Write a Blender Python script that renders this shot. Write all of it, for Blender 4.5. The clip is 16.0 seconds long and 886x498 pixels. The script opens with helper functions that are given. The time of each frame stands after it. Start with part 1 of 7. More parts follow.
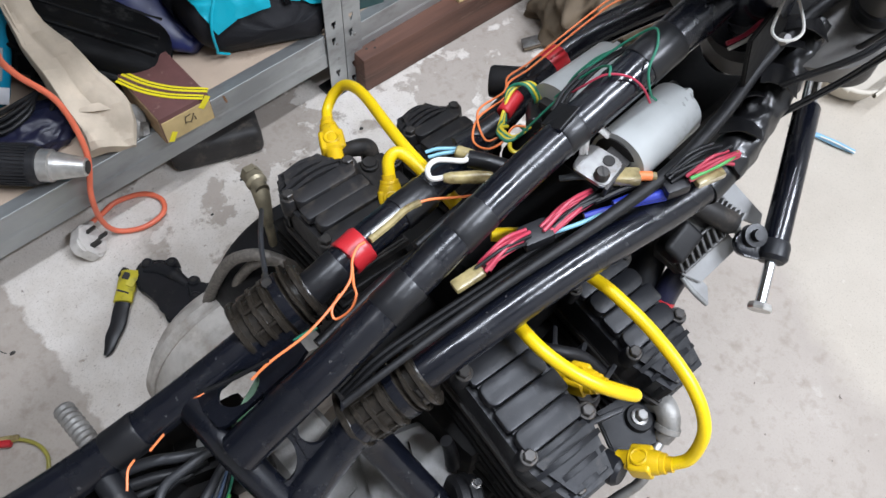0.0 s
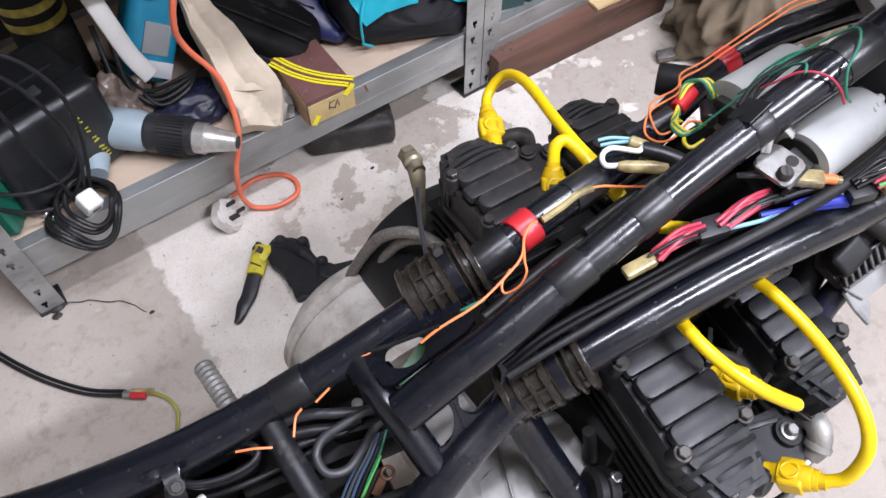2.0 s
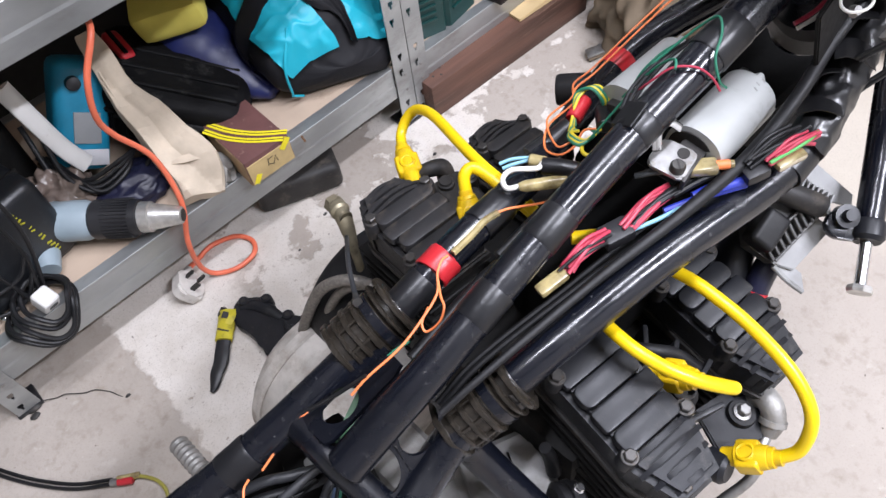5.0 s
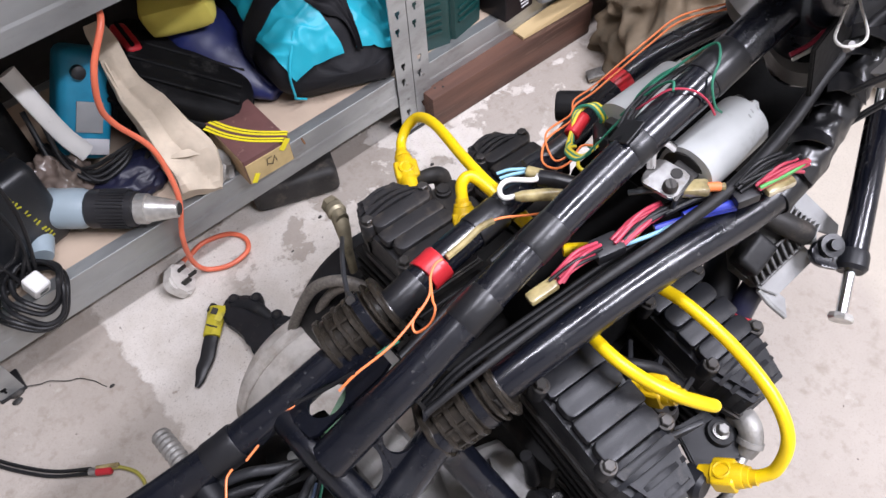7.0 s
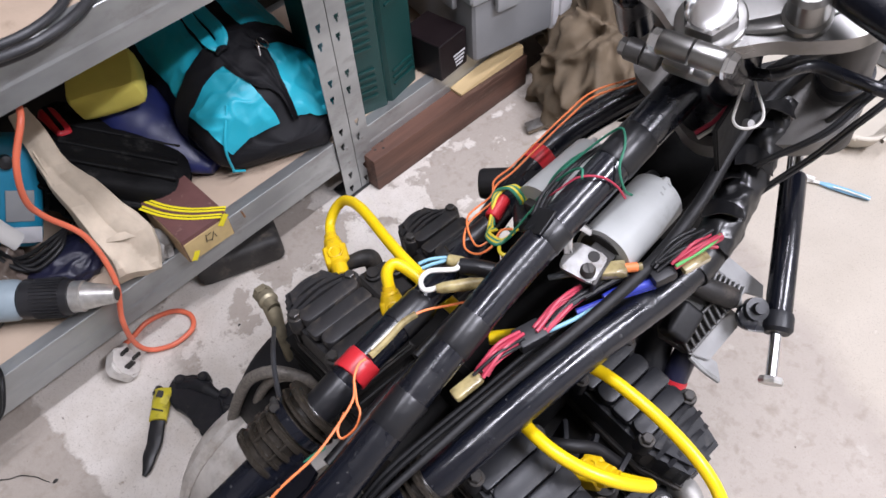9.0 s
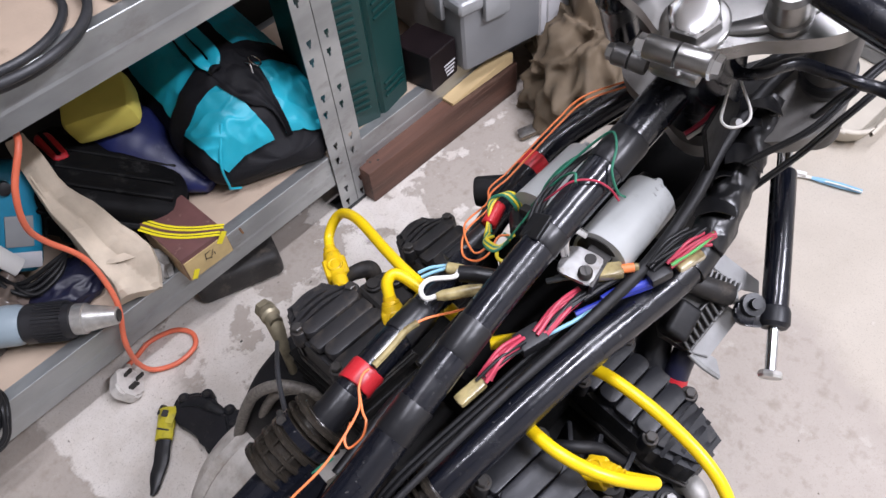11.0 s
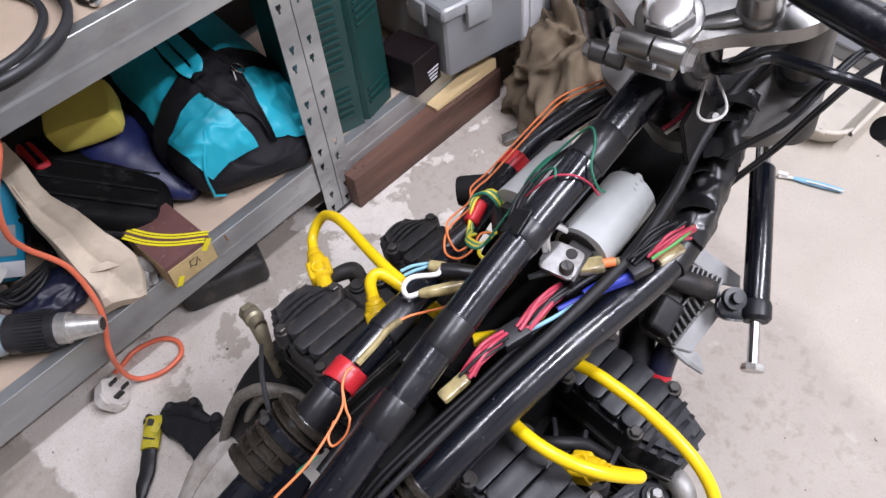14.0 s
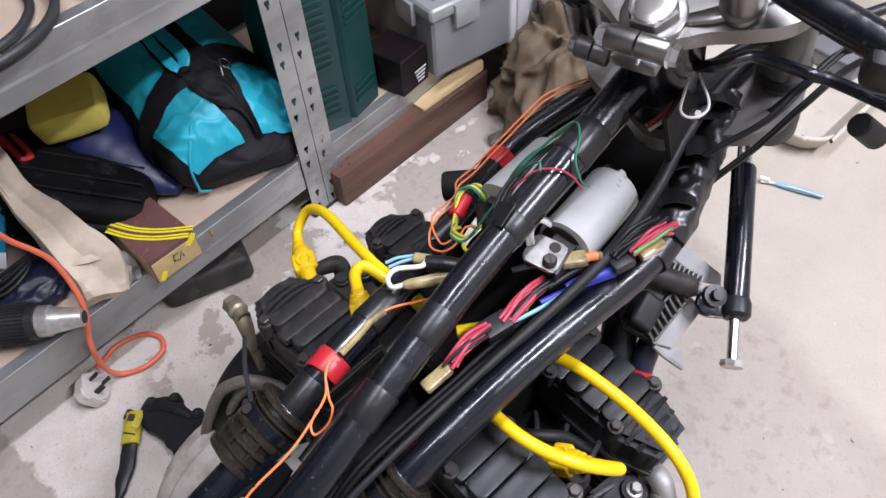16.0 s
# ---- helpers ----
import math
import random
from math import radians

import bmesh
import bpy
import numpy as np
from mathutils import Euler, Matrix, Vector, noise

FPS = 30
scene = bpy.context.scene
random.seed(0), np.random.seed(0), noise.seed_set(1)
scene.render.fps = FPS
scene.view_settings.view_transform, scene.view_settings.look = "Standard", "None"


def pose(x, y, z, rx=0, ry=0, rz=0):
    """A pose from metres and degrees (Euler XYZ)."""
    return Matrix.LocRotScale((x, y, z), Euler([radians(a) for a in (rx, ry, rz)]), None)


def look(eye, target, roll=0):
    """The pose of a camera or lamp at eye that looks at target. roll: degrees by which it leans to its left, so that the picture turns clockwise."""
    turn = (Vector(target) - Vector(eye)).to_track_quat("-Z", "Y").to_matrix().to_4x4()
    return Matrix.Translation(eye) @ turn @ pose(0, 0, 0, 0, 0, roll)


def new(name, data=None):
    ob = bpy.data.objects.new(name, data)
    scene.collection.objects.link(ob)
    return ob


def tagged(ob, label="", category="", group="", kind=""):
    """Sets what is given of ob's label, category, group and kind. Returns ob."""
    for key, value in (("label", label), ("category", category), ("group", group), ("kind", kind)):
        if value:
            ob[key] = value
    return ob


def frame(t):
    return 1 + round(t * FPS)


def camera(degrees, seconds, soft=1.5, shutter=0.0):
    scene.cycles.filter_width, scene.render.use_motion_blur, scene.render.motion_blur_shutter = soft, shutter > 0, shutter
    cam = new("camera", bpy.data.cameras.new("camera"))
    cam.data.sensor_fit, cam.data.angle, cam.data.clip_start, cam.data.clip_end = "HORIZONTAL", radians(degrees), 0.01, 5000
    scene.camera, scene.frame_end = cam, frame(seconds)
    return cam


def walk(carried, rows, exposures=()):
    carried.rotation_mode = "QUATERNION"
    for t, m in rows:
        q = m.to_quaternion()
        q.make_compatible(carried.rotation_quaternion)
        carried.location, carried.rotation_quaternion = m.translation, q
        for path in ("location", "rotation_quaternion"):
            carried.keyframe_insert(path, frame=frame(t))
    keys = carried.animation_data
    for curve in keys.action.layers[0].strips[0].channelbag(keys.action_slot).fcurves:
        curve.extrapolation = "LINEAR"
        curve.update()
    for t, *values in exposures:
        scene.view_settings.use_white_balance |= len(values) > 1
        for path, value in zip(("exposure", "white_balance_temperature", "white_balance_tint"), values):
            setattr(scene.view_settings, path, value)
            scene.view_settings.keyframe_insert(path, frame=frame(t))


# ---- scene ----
cam = camera(61.9, 16.0, shutter=0.4)
PATH = [
    (0, (0.112, 0.054, 0.886), (0.918, 0.796, -0.787), 4.5),
    (0.5, (0.112, 0.057, 0.885), (0.927, 0.795, -0.786), 3.3),
    (1, (0.073, 0.077, 0.88), (0.711, 0.94, -0.807), -0.3),
    (1.5, (0.063, 0.076, 0.883), (0.715, 0.979, -0.779), -0.9),
    (2, (0.053, 0.073, 0.878), (0.709, 0.98, -0.779), 0.1),
    (2.5, (0.047, 0.067, 0.868), (0.628, 0.968, -0.82), -3.9),
    (3, (0.054, 0.062, 0.87), (0.672, 0.961, -0.807), -3.9),
    (3.5, (0.072, 0.064, 0.871), (0.713, 0.901, -0.828), -3.2),
    (4, (0.091, 0.052, 0.883), (0.778, 0.906, -0.79), -5.6),
    (4.2, (0.102, 0.047, 0.886), (0.777, 0.948, -0.767), -9.2),
    (6.3, (0.092, 0.04, 0.896), (0.796, 0.99, -0.717), -7.3),
    (6.5, (0.088, 0.037, 0.899), (0.8, 0.984, -0.712), -6.2),
    (7, (0.092, 0.037, 0.894), (0.822, 0.976, -0.714), -5.0),
    (7.5, (0.088, 0.038, 0.888), (0.823, 0.946, -0.736), -2.4),
    (8, (0.12, 0.034, 0.889), (0.894, 0.858, -0.76), -1.3),
    (8.5, (0.136, 0.025, 0.905), (0.985, 0.86, -0.702), -3.0),
    (9, (0.141, 0.039, 0.915), (0.984, 0.968, -0.642), -5.3),
    (9.5, (0.139, 0.028, 0.929), (0.984, 0.963, -0.625), -7.2),
    (9.7, (0.138, 0.031, 0.929), (0.984, 0.974, -0.619), -7.3),
    (11.8, (0.136, 0.036, 0.916), (1.009, 0.972, -0.621), -7.2),
    (12, (0.133, 0.033, 0.92), (1.0, 0.984, -0.611), -7.8),
    (12.5, (0.133, 0.033, 0.92), (1.026, 0.969, -0.605), -7.0),
    (13, (0.131, 0.033, 0.917), (1.014, 0.967, -0.615), -6.3),
    (13.5, (0.134, 0.028, 0.916), (1.045, 0.945, -0.61), -6.2),
    (14, (0.134, 0.027, 0.915), (1.034, 0.955, -0.612), -6.9),
    (14.5, (0.135, 0.028, 0.918), (1.039, 0.957, -0.605), -7.3),
    (15, (0.134, 0.028, 0.916), (1.065, 0.938, -0.602), -5.7),
    (15.5, (0.132, 0.026, 0.916), (1.061, 0.942, -0.6), -5.8),
    (16, (0.127, 0.021, 0.912), (1.061, 0.924, -0.609), -4.7),
]
walk(cam, [(t, look(eye, target, roll)) for t, eye, target, roll in PATH],
     ((0.0, -0.02, 6200, 3), (0.6, 0.08, 6250, 4), (1.0, 0.12, 6350, 10), (1.5, 0.24, 6350, 10), (2.5, 0.32, 6400, 10), (3.0, 0.43, 6350, 9), (4.0, 0.34, 6350, 8), (7.0, 0.24, 6450, 11), (8.0, 0.13, 6500, 11), (9.5, 0.04, 6450, 11), (13.0, -0.01, 6400, 11), (16.0, 0.0, 6400, 12)))

# ---- light ----
world = bpy.data.worlds.new("garage_air")
world.use_nodes = True
world.node_tree.nodes["Background"].inputs[0].default_value = (0.9, 0.95, 1.0, 1)
world.node_tree.nodes["Background"].inputs[1].default_value = 0.006
scene.world = world


def ceiling_lamp(x, y, z, sx, sy, power, colour):
    data = bpy.data.lights.new("ceiling_lamp_light", "AREA")
    data.shape, data.size, data.size_y, data.energy, data.color = "RECTANGLE", sx, sy, power, colour
    ob = new("ceiling_lamp_light", data)
    ob.matrix_world = pose(x, y, z, 0, 0, 0)
    return ob


ceiling_lamp(0.54, 0.15, 2.28, 1.5, 0.12, 36, (0.885, 0.885, 1.0))
ceiling_lamp(1.00, -1.10, 2.28, 1.2, 0.12, 88, (0.885, 0.885, 1.0))

# ---- materials ----


def rgba(c):
    return (c[0], c[1], c[2], 1.0)


def mat(name, col, rough=0.5, metal=0.0, var=0.25, scale=25.0, bump=0.15, fine=220.0, coat=0.0, dirt=None, dirt_amount=0.5,
        dirt_scale=14.0, spec=0.5, stretch=(1, 1, 1), alpha_glass=0.0, wear=0.14, grit=0.0):
    m = bpy.data.materials.new(name)
    m.use_nodes = True
    n, l = m.node_tree.nodes, m.node_tree.links
    b = n["Principled BSDF"]
    b.inputs["Metallic"].default_value = metal
    b.inputs["Coat Weight"].default_value = coat
    b.inputs["Coat Roughness"].default_value = 0.12
    b.inputs["Specular IOR Level"].default_value = spec
    b.inputs["Transmission Weight"].default_value = alpha_glass
    co = n.new("ShaderNodeTexCoord")
    mp = n.new("ShaderNodeMapping")
    mp.inputs["Scale"].default_value = stretch
    l.new(co.outputs["Object"], mp.inputs["Vector"])
    big = n.new("ShaderNodeTexNoise")
    big.inputs["Scale"].default_value, big.inputs["Detail"].default_value = scale, 5
    small = n.new("ShaderNodeTexNoise")
    small.inputs["Scale"].default_value, small.inputs["Detail"].default_value = fine, 3
    for t in (big, small):
        l.new(mp.outputs[0], t.inputs["Vector"])
    ramp = n.new("ShaderNodeMapRange")
    ramp.inputs["From Min"].default_value, ramp.inputs["From Max"].default_value = 0.3, 0.7
    l.new(big.outputs["Fac"], ramp.inputs["Value"])
    mix = n.new("ShaderNodeMix")
    mix.data_type = "RGBA"
    mix.inputs[6].default_value = rgba([min(1, c * (1 + var * 0.5)) for c in col])
    mix.inputs[7].default_value = rgba([c * (1 - var) for c in col])
    l.new(ramp.outputs[0], mix.inputs[0])
    out = mix.outputs[2]
    if dirt:
        dn = n.new("ShaderNodeTexNoise")
        dn.inputs["Scale"].default_value, dn.inputs["Detail"].default_value, dn.inputs["Roughness"].default_value = dirt_scale, 8, 0.7
        l.new(mp.outputs[0], dn.inputs["Vector"])
        dr = n.new("ShaderNodeMapRange")
        dr.inputs["From Min"].default_value, dr.inputs["From Max"].default_value = 0.62 - 0.3 * dirt_amount, 0.78 - 0.2 * dirt_amount
        l.new(dn.outputs["Fac"], dr.inputs["Value"])
        dm = n.new("ShaderNodeMix")
        dm.data_type = "RGBA"
        l.new(dr.outputs[0], dm.inputs[0])
        l.new(out, dm.inputs[6])
        dm.inputs[7].default_value = rgba(dirt)
        out = dm.outputs[2]
    l.new(out, b.inputs["Base Color"])
    rr = n.new("ShaderNodeMapRange")
    rr.inputs["From Min"].default_value, rr.inputs["From Max"].default_value = 0.3, 0.7
    rr.inputs["To Min"].default_value, rr.inputs["To Max"].default_value = max(0.02, rough * (1 - wear / 2)), min(1, rough * (1 + wear / 2))
    l.new((big if wear > 0.2 else small).outputs["Fac"], rr.inputs["Value"])
    l.new(rr.outputs[0], b.inputs["Roughness"])
    if bump:
        bp = n.new("ShaderNodeBump")
        bp.inputs["Strength"].default_value, bp.inputs["Distance"].default_value = bump, 0.001
        height = small.outputs["Fac"]
        if grit:
            gn = n.new("ShaderNodeTexNoise")
            gn.inputs["Scale"].default_value, gn.inputs["Detail"].default_value, gn.inputs["Roughness"].default_value = fine * 5, 4, 0.7
            l.new(mp.outputs[0], gn.inputs["Vector"])
            gm = n.new("ShaderNodeMath")
            gm.operation = "MULTIPLY_ADD"
            gm.inputs[1].default_value = grit
            l.new(gn.outputs["Fac"], gm.inputs[0])
            l.new(height, gm.inputs[2])
            height = gm.outputs[0]
        l.new(height, bp.inputs["Height"])
        l.new(bp.outputs[0], b.inputs["Normal"])
    return m


GLOSS_BLACK = mat("gloss_black_paint", (0.0045, 0.0055, 0.0095), 0.25, spec=0.6, var=0.3, scale=30, bump=0.45, fine=70, coat=0.0, dirt=(0.15, 0.145, 0.14), dirt_amount=0.0, dirt_scale=260, wear=0.9, grit=0.05)
TAPE_BLACK = mat("black_vinyl_tape", (0.0095, 0.0098, 0.0115), 0.36, var=0.3, bump=0.25, fine=160, wear=0.4)
SHINY_WRAP = mat("shiny_crumpled_tape", (0.0095, 0.0095, 0.0105), 0.34, var=0.4, bump=0.5, fine=90, coat=0.1, wear=0.5)
SATIN_BLACK = mat("satin_black_cast", (0.0115, 0.0122, 0.0150), 0.42, var=0.5, scale=34, bump=0.22, fine=150, spec=0.34, dirt=(0.055, 0.050, 0.046), dirt_amount=0.12, dirt_scale=55, wear=0.5, grit=0.4)
COVER_DUSTY = mat("dust_filmed_black_cast", (0.021, 0.0205, 0.0215), 0.48, var=0.5, scale=34, bump=0.25, fine=150, spec=0.4, dirt=(0.075, 0.062, 0.050), dirt_amount=0.32, dirt_scale=48, wear=0.4, grit=0.5)
DUSTY_BLACK = mat("dusty_black_cast", (0.030, 0.028, 0.0265), 0.55, var=0.4, scale=30, bump=0.2, fine=260, spec=0.35, dirt=(0.09, 0.075, 0.06), dirt_amount=0.3, dirt_scale=40)
SOOT = mat("grimy_engine_black", (0.008, 0.0075, 0.007), 0.65, var=0.5, bump=0.3, fine=150, spec=0.25, dirt=(0.03, 0.025, 0.02), dirt_amount=0.25, dirt_scale=30)
RUBBER = mat("black_rubber", (0.011, 0.011, 0.012), 0.5, var=0.3, bump=0.2, spec=0.35)
# Near-black colour that puts the deep shade of gaps and wells into the surface.
GAP_SHADE_BLACK = mat("gap_shade_black", (0.004, 0.004, 0.004), 0.85, var=0.3, bump=0.1, spec=0.12)
OLD_RUBBER = mat("brown_aged_rubber", (0.020, 0.0165, 0.0125), 0.32, var=0.6, scale=60, bump=0.3, dirt=(0.07, 0.055, 0.040), dirt_amount=0.22, dirt_scale=70, wear=0.5)
HOSE_GREY = mat("grey_black_hose_rubber", (0.034, 0.035, 0.038), 0.45, var=0.3, bump=0.1)
CABLE = mat("black_cable_sheath", (0.011, 0.011, 0.012), 0.42, var=0.2, bump=0.05, spec=0.35)
DULL_CABLE = mat("dull_black_loom_sheath", (0.006, 0.006, 0.0065), 0.62, var=0.3, scale=60, bump=0.15, spec=0.2)
GREY_CABLE = mat("grey_cable_sheath", (0.055, 0.06, 0.063), 0.5, var=0.2)
BOLT_DARK = mat("dark_worn_bolt", (0.070, 0.066, 0.062), 0.45, metal=0.6, var=0.4, scale=150, bump=0.2, dirt=(0.16, 0.11, 0.07), dirt_amount=0.2, dirt_scale=90)
ALU = mat("cast_aluminium", (0.30, 0.295, 0.285), 0.5, metal=0.35, var=0.4, scale=30, bump=0.3, fine=250, dirt=(0.14, 0.13, 0.115), dirt_amount=0.3, dirt_scale=22)
ALU_DULL = mat("dull_alloy", (0.36, 0.35, 0.33), 0.55, metal=0.5, var=0.35, scale=25, bump=0.4, fine=300, dirt=(0.10, 0.08, 0.06), dirt_amount=0.3, dirt_scale=18)
ALU_PALE = mat("pale_sand_cast_alloy", (0.60, 0.565, 0.515), 0.55, metal=0.05, var=0.4, scale=25, bump=0.4, fine=200, dirt=(0.27, 0.225, 0.18), dirt_amount=0.5, dirt_scale=20, grit=0.4)
PEG_STEEL = mat("bright_knurled_steel", (0.62, 0.61, 0.58), 0.35, metal=0.8, var=0.25, scale=90, bump=0.1)
FORK_GREY = mat("dull_dark_fork_metal", (0.10, 0.097, 0.094), 0.38, metal=0.4, var=0.35, scale=30, bump=0.1)
YOKE_DUSTY = mat("dusty_grey_cast_alloy", (0.17, 0.162, 0.152), 0.55, metal=0.2, var=0.35, scale=30, bump=0.2, dirt=(0.07, 0.062, 0.055), dirt_amount=0.3, dirt_scale=35)
POLISHED = mat("polished_alloy", (0.275, 0.270, 0.260), 0.33, metal=1.0, var=0.22, scale=40, bump=0.08, dirt=(0.22, 0.21, 0.19), dirt_amount=0.15, dirt_scale=60, wear=0.4)
CHROME = mat("chrome", (0.80, 0.80, 0.80), 0.19, metal=1.0, var=0.08, bump=0.03)
STEEL = mat("zinc_steel", (0.36, 0.355, 0.345), 0.45, metal=0.9, var=0.3, scale=80, bump=0.2, dirt=(0.16, 0.11, 0.07), dirt_amount=0.2, dirt_scale=60)
BRASS = mat("tarnished_brass", (0.33, 0.29, 0.2), 0.5, metal=0.7, var=0.4, scale=60, bump=0.3, dirt=(0.08, 0.07, 0.05), dirt_amount=0.3, dirt_scale=40)
GALV = mat("galvanised_shelf_steel", (0.40, 0.412, 0.408), 0.44, metal=0.70, var=0.30, scale=16, bump=0.10, fine=120, dirt=(0.25, 0.245, 0.235), dirt_amount=0.20, dirt_scale=22, stretch=(0.45, 1, 1), wear=0.3, grit=0.3)
CHIP = mat("chipboard", (0.50, 0.39, 0.295), 0.75, var=0.18, scale=9, bump=0.2, fine=260, dirt=(0.30, 0.23, 0.16), dirt_amount=0.14, dirt_scale=12)
YELLOW = mat("yellow_silicone", (0.86, 0.60, 0.005), 0.33, var=0.08, scale=20, bump=0.05, dirt=(0.55, 0.36, 0.02), dirt_amount=0.05, dirt_scale=50)
YELLOW_CAP = mat("yellow_plug_cap", (0.72, 0.47, 0.005), 0.42, var=0.2, scale=60, bump=0.2, dirt=(0.3, 0.19, 0.02), dirt_amount=0.16, dirt_scale=70)
RED_TAPE = mat("red_vinyl_tape", (0.50, 0.02, 0.028), 0.36, var=0.15, bump=0.15)
ORANGE = mat("orange_wire", (0.85, 0.235, 0.075), 0.4, var=0.1, bump=0.03)
ORANGE_CORD = mat("orange_mains_cord", (0.74, 0.165, 0.085), 0.42, var=0.12, bump=0.05)
RED_WIRE = mat("red_pink_wire", (0.47, 0.045, 0.082), 0.4, var=0.15, bump=0.03)
GREEN_WIRE = mat("green_wire", (0.03, 0.20, 0.12), 0.4, var=0.15, bump=0.03)
LIME_WIRE = mat("lime_green_wire", (0.10, 0.42, 0.10), 0.4, var=0.15, bump=0.03)
YG_WIRE = mat("yellow_wire", (0.70, 0.55, 0.03), 0.4, var=0.15, bump=0.03)
OLIVE_WIRE = mat("olive_yellow_wire", (0.30, 0.27, 0.05), 0.45, var=0.2)
BLUE_WIRE = mat("blue_sleeve", (0.03, 0.05, 0.42), 0.4, var=0.2, bump=0.05)
STEEL_BLUE = mat("dull_blue_wire", (0.055, 0.085, 0.15), 0.4, var=0.2, bump=0.03)
PALE_BLUE = mat("pale_blue_wire", (0.25, 0.50, 0.62), 0.4, var=0.1, bump=0.03)
WHITE_WIRE = mat("white_wire", (0.75, 0.73, 0.68), 0.4, var=0.1, bump=0.03)
AMBER = mat("clear_amber_connector", (0.56, 0.46, 0.22), 0.2, var=0.5, scale=90, bump=0.2, alpha_glass=0.35, dirt=(0.24, 0.15, 0.06), dirt_amount=0.3, dirt_scale=150)
BLACK_PLASTIC = mat("black_plastic", (0.016, 0.016, 0.018), 0.42, var=0.2, bump=0.06, fine=300)
GREY_PLASTIC = mat("pale_grey_coil_resin", (0.46, 0.472, 0.462), 0.42, var=0.12, scale=25, bump=0.15, dirt=(0.27, 0.26, 0.23), dirt_amount=0.15, dirt_scale=28)
GREY_CAST = mat("grey_cast_housing", (0.30, 0.30, 0.29), 0.5, metal=0.2, var=0.25, scale=40, bump=0.3, dirt=(0.14, 0.13, 0.12), dirt_amount=0.25, dirt_scale=30)
REG_GREY = mat("pale_grey_die_cast", (0.30, 0.30, 0.295), 0.5, metal=0.15, var=0.2, scale=40, bump=0.2, dirt=(0.22, 0.21, 0.20), dirt_amount=0.2, dirt_scale=30)
REG_DARK = mat("grimy_grey_die_cast", (0.085, 0.083, 0.080), 0.5, metal=0.15, var=0.4, scale=50, bump=0.3, dirt=(0.045, 0.040, 0.036), dirt_amount=0.3, dirt_scale=40)
PRINT = mat("worn_grey_print", (0.36, 0.36, 0.35), 0.6, var=0.1, bump=0)
SLEEPER = mat("stained_old_timber", (0.100, 0.047, 0.031), 0.6, var=0.7, scale=30, bump=0.6, fine=130, stretch=(0.10, 1, 1.2), dirt=(0.235, 0.150, 0.105), dirt_amount=0.22, dirt_scale=34, grit=0.4)
PINE = mat("pale_pine", (0.62, 0.46, 0.24), 0.65, var=0.25, scale=12, bump=0.2, stretch=(0.15, 1, 1))
CANVAS = mat("olive_canvas", (0.140, 0.104, 0.066), 0.8, var=0.35, scale=16, bump=0.35, fine=700, dirt=(0.075, 0.060, 0.038), dirt_amount=0.3, dirt_scale=16)
CREAM = mat("cream_canvas", (0.57, 0.485, 0.375), 0.85, var=0.2, scale=26, bump=0.6, fine=75, dirt=(0.45, 0.37, 0.28), dirt_amount=0.06, dirt_scale=24, grit=0.35)
TURQ = mat("turquoise_nylon", (0.015, 0.40, 0.52), 0.48, var=0.14, scale=14, bump=0.3, fine=500)
BAG_BLACK = mat("black_nylon", (0.009, 0.009, 0.011), 0.65, spec=0.25, var=0.3, scale=20, bump=0.4, fine=500)
SPONGE = mat("yellow_foam", (0.66, 0.57, 0.11), 0.9, var=0.15, scale=15, bump=0.45, fine=600)
NAVY = mat("navy_plastic", (0.014, 0.020, 0.090), 0.45, var=0.4, scale=18, bump=0.2, fine=90, dirt=(0.10, 0.11, 0.17), dirt_amount=0.12, dirt_scale=26, wear=0.5, grit=0.3)
NAVY_DARK = mat("dark_navy_bag", (0.013, 0.014, 0.036), 0.42, var=0.35, scale=20, bump=0.3)
CASE_BLACK = mat("black_case", (0.0050, 0.0050, 0.0054), 0.66, spec=0.15, var=0.4, scale=20, bump=0.25, fine=300, dirt=(0.045, 0.044, 0.042), dirt_amount=0.2, dirt_scale=30, wear=0.4)
RED_PLASTIC = mat("red_latch", (0.50, 0.02, 0.03), 0.4, var=0.1)
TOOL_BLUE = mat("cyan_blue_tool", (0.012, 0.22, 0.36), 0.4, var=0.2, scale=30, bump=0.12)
WHITE_PLASTIC = mat("white_plastic", (0.72, 0.71, 0.68), 0.4, var=0.08, scale=15, bump=0.08, dirt=(0.45, 0.42, 0.37), dirt_amount=0.08, dirt_scale=30)
BOTTLE_GREEN = mat("bottle_green_plastic", (0.003, 0.038, 0.035), 0.38, var=0.15, scale=12, bump=0.15, fine=500)
GREEN_BRIGHT = mat("green_plastic", (0.008, 0.12, 0.075), 0.45, var=0.2)
LID_CLEAR = mat("clear_lid", (0.27, 0.28, 0.285), 0.25, var=0.1, bump=0.05, spec=0.7)
BOX_GREY = mat("grey_box_plastic", (0.19, 0.195, 0.20), 0.45, var=0.1, scale=10, bump=0.15, fine=500)
LIGHT_GREY = mat("light_grey_painted_box", (0.60, 0.60, 0.615), 0.4, var=0.08, scale=10, bump=0.08)
CARD_BROWN = mat("brown_carton", (0.135, 0.060, 0.055), 0.55, var=0.2, scale=25, bump=0.15, dirt=(0.3, 0.2, 0.17), dirt_amount=0.05, dirt_scale=60)
CARD_EDGE = mat("kraft_label", (0.50, 0.37, 0.17), 0.7, var=0.18, scale=40, bump=0.1)
TAG_YELLOW = mat("grubby_yellow_tape", (0.55, 0.47, 0.03), 0.45, var=0.25, scale=60, bump=0.2, dirt=(0.22, 0.18, 0.04), dirt_amount=0.25, dirt_scale=60)
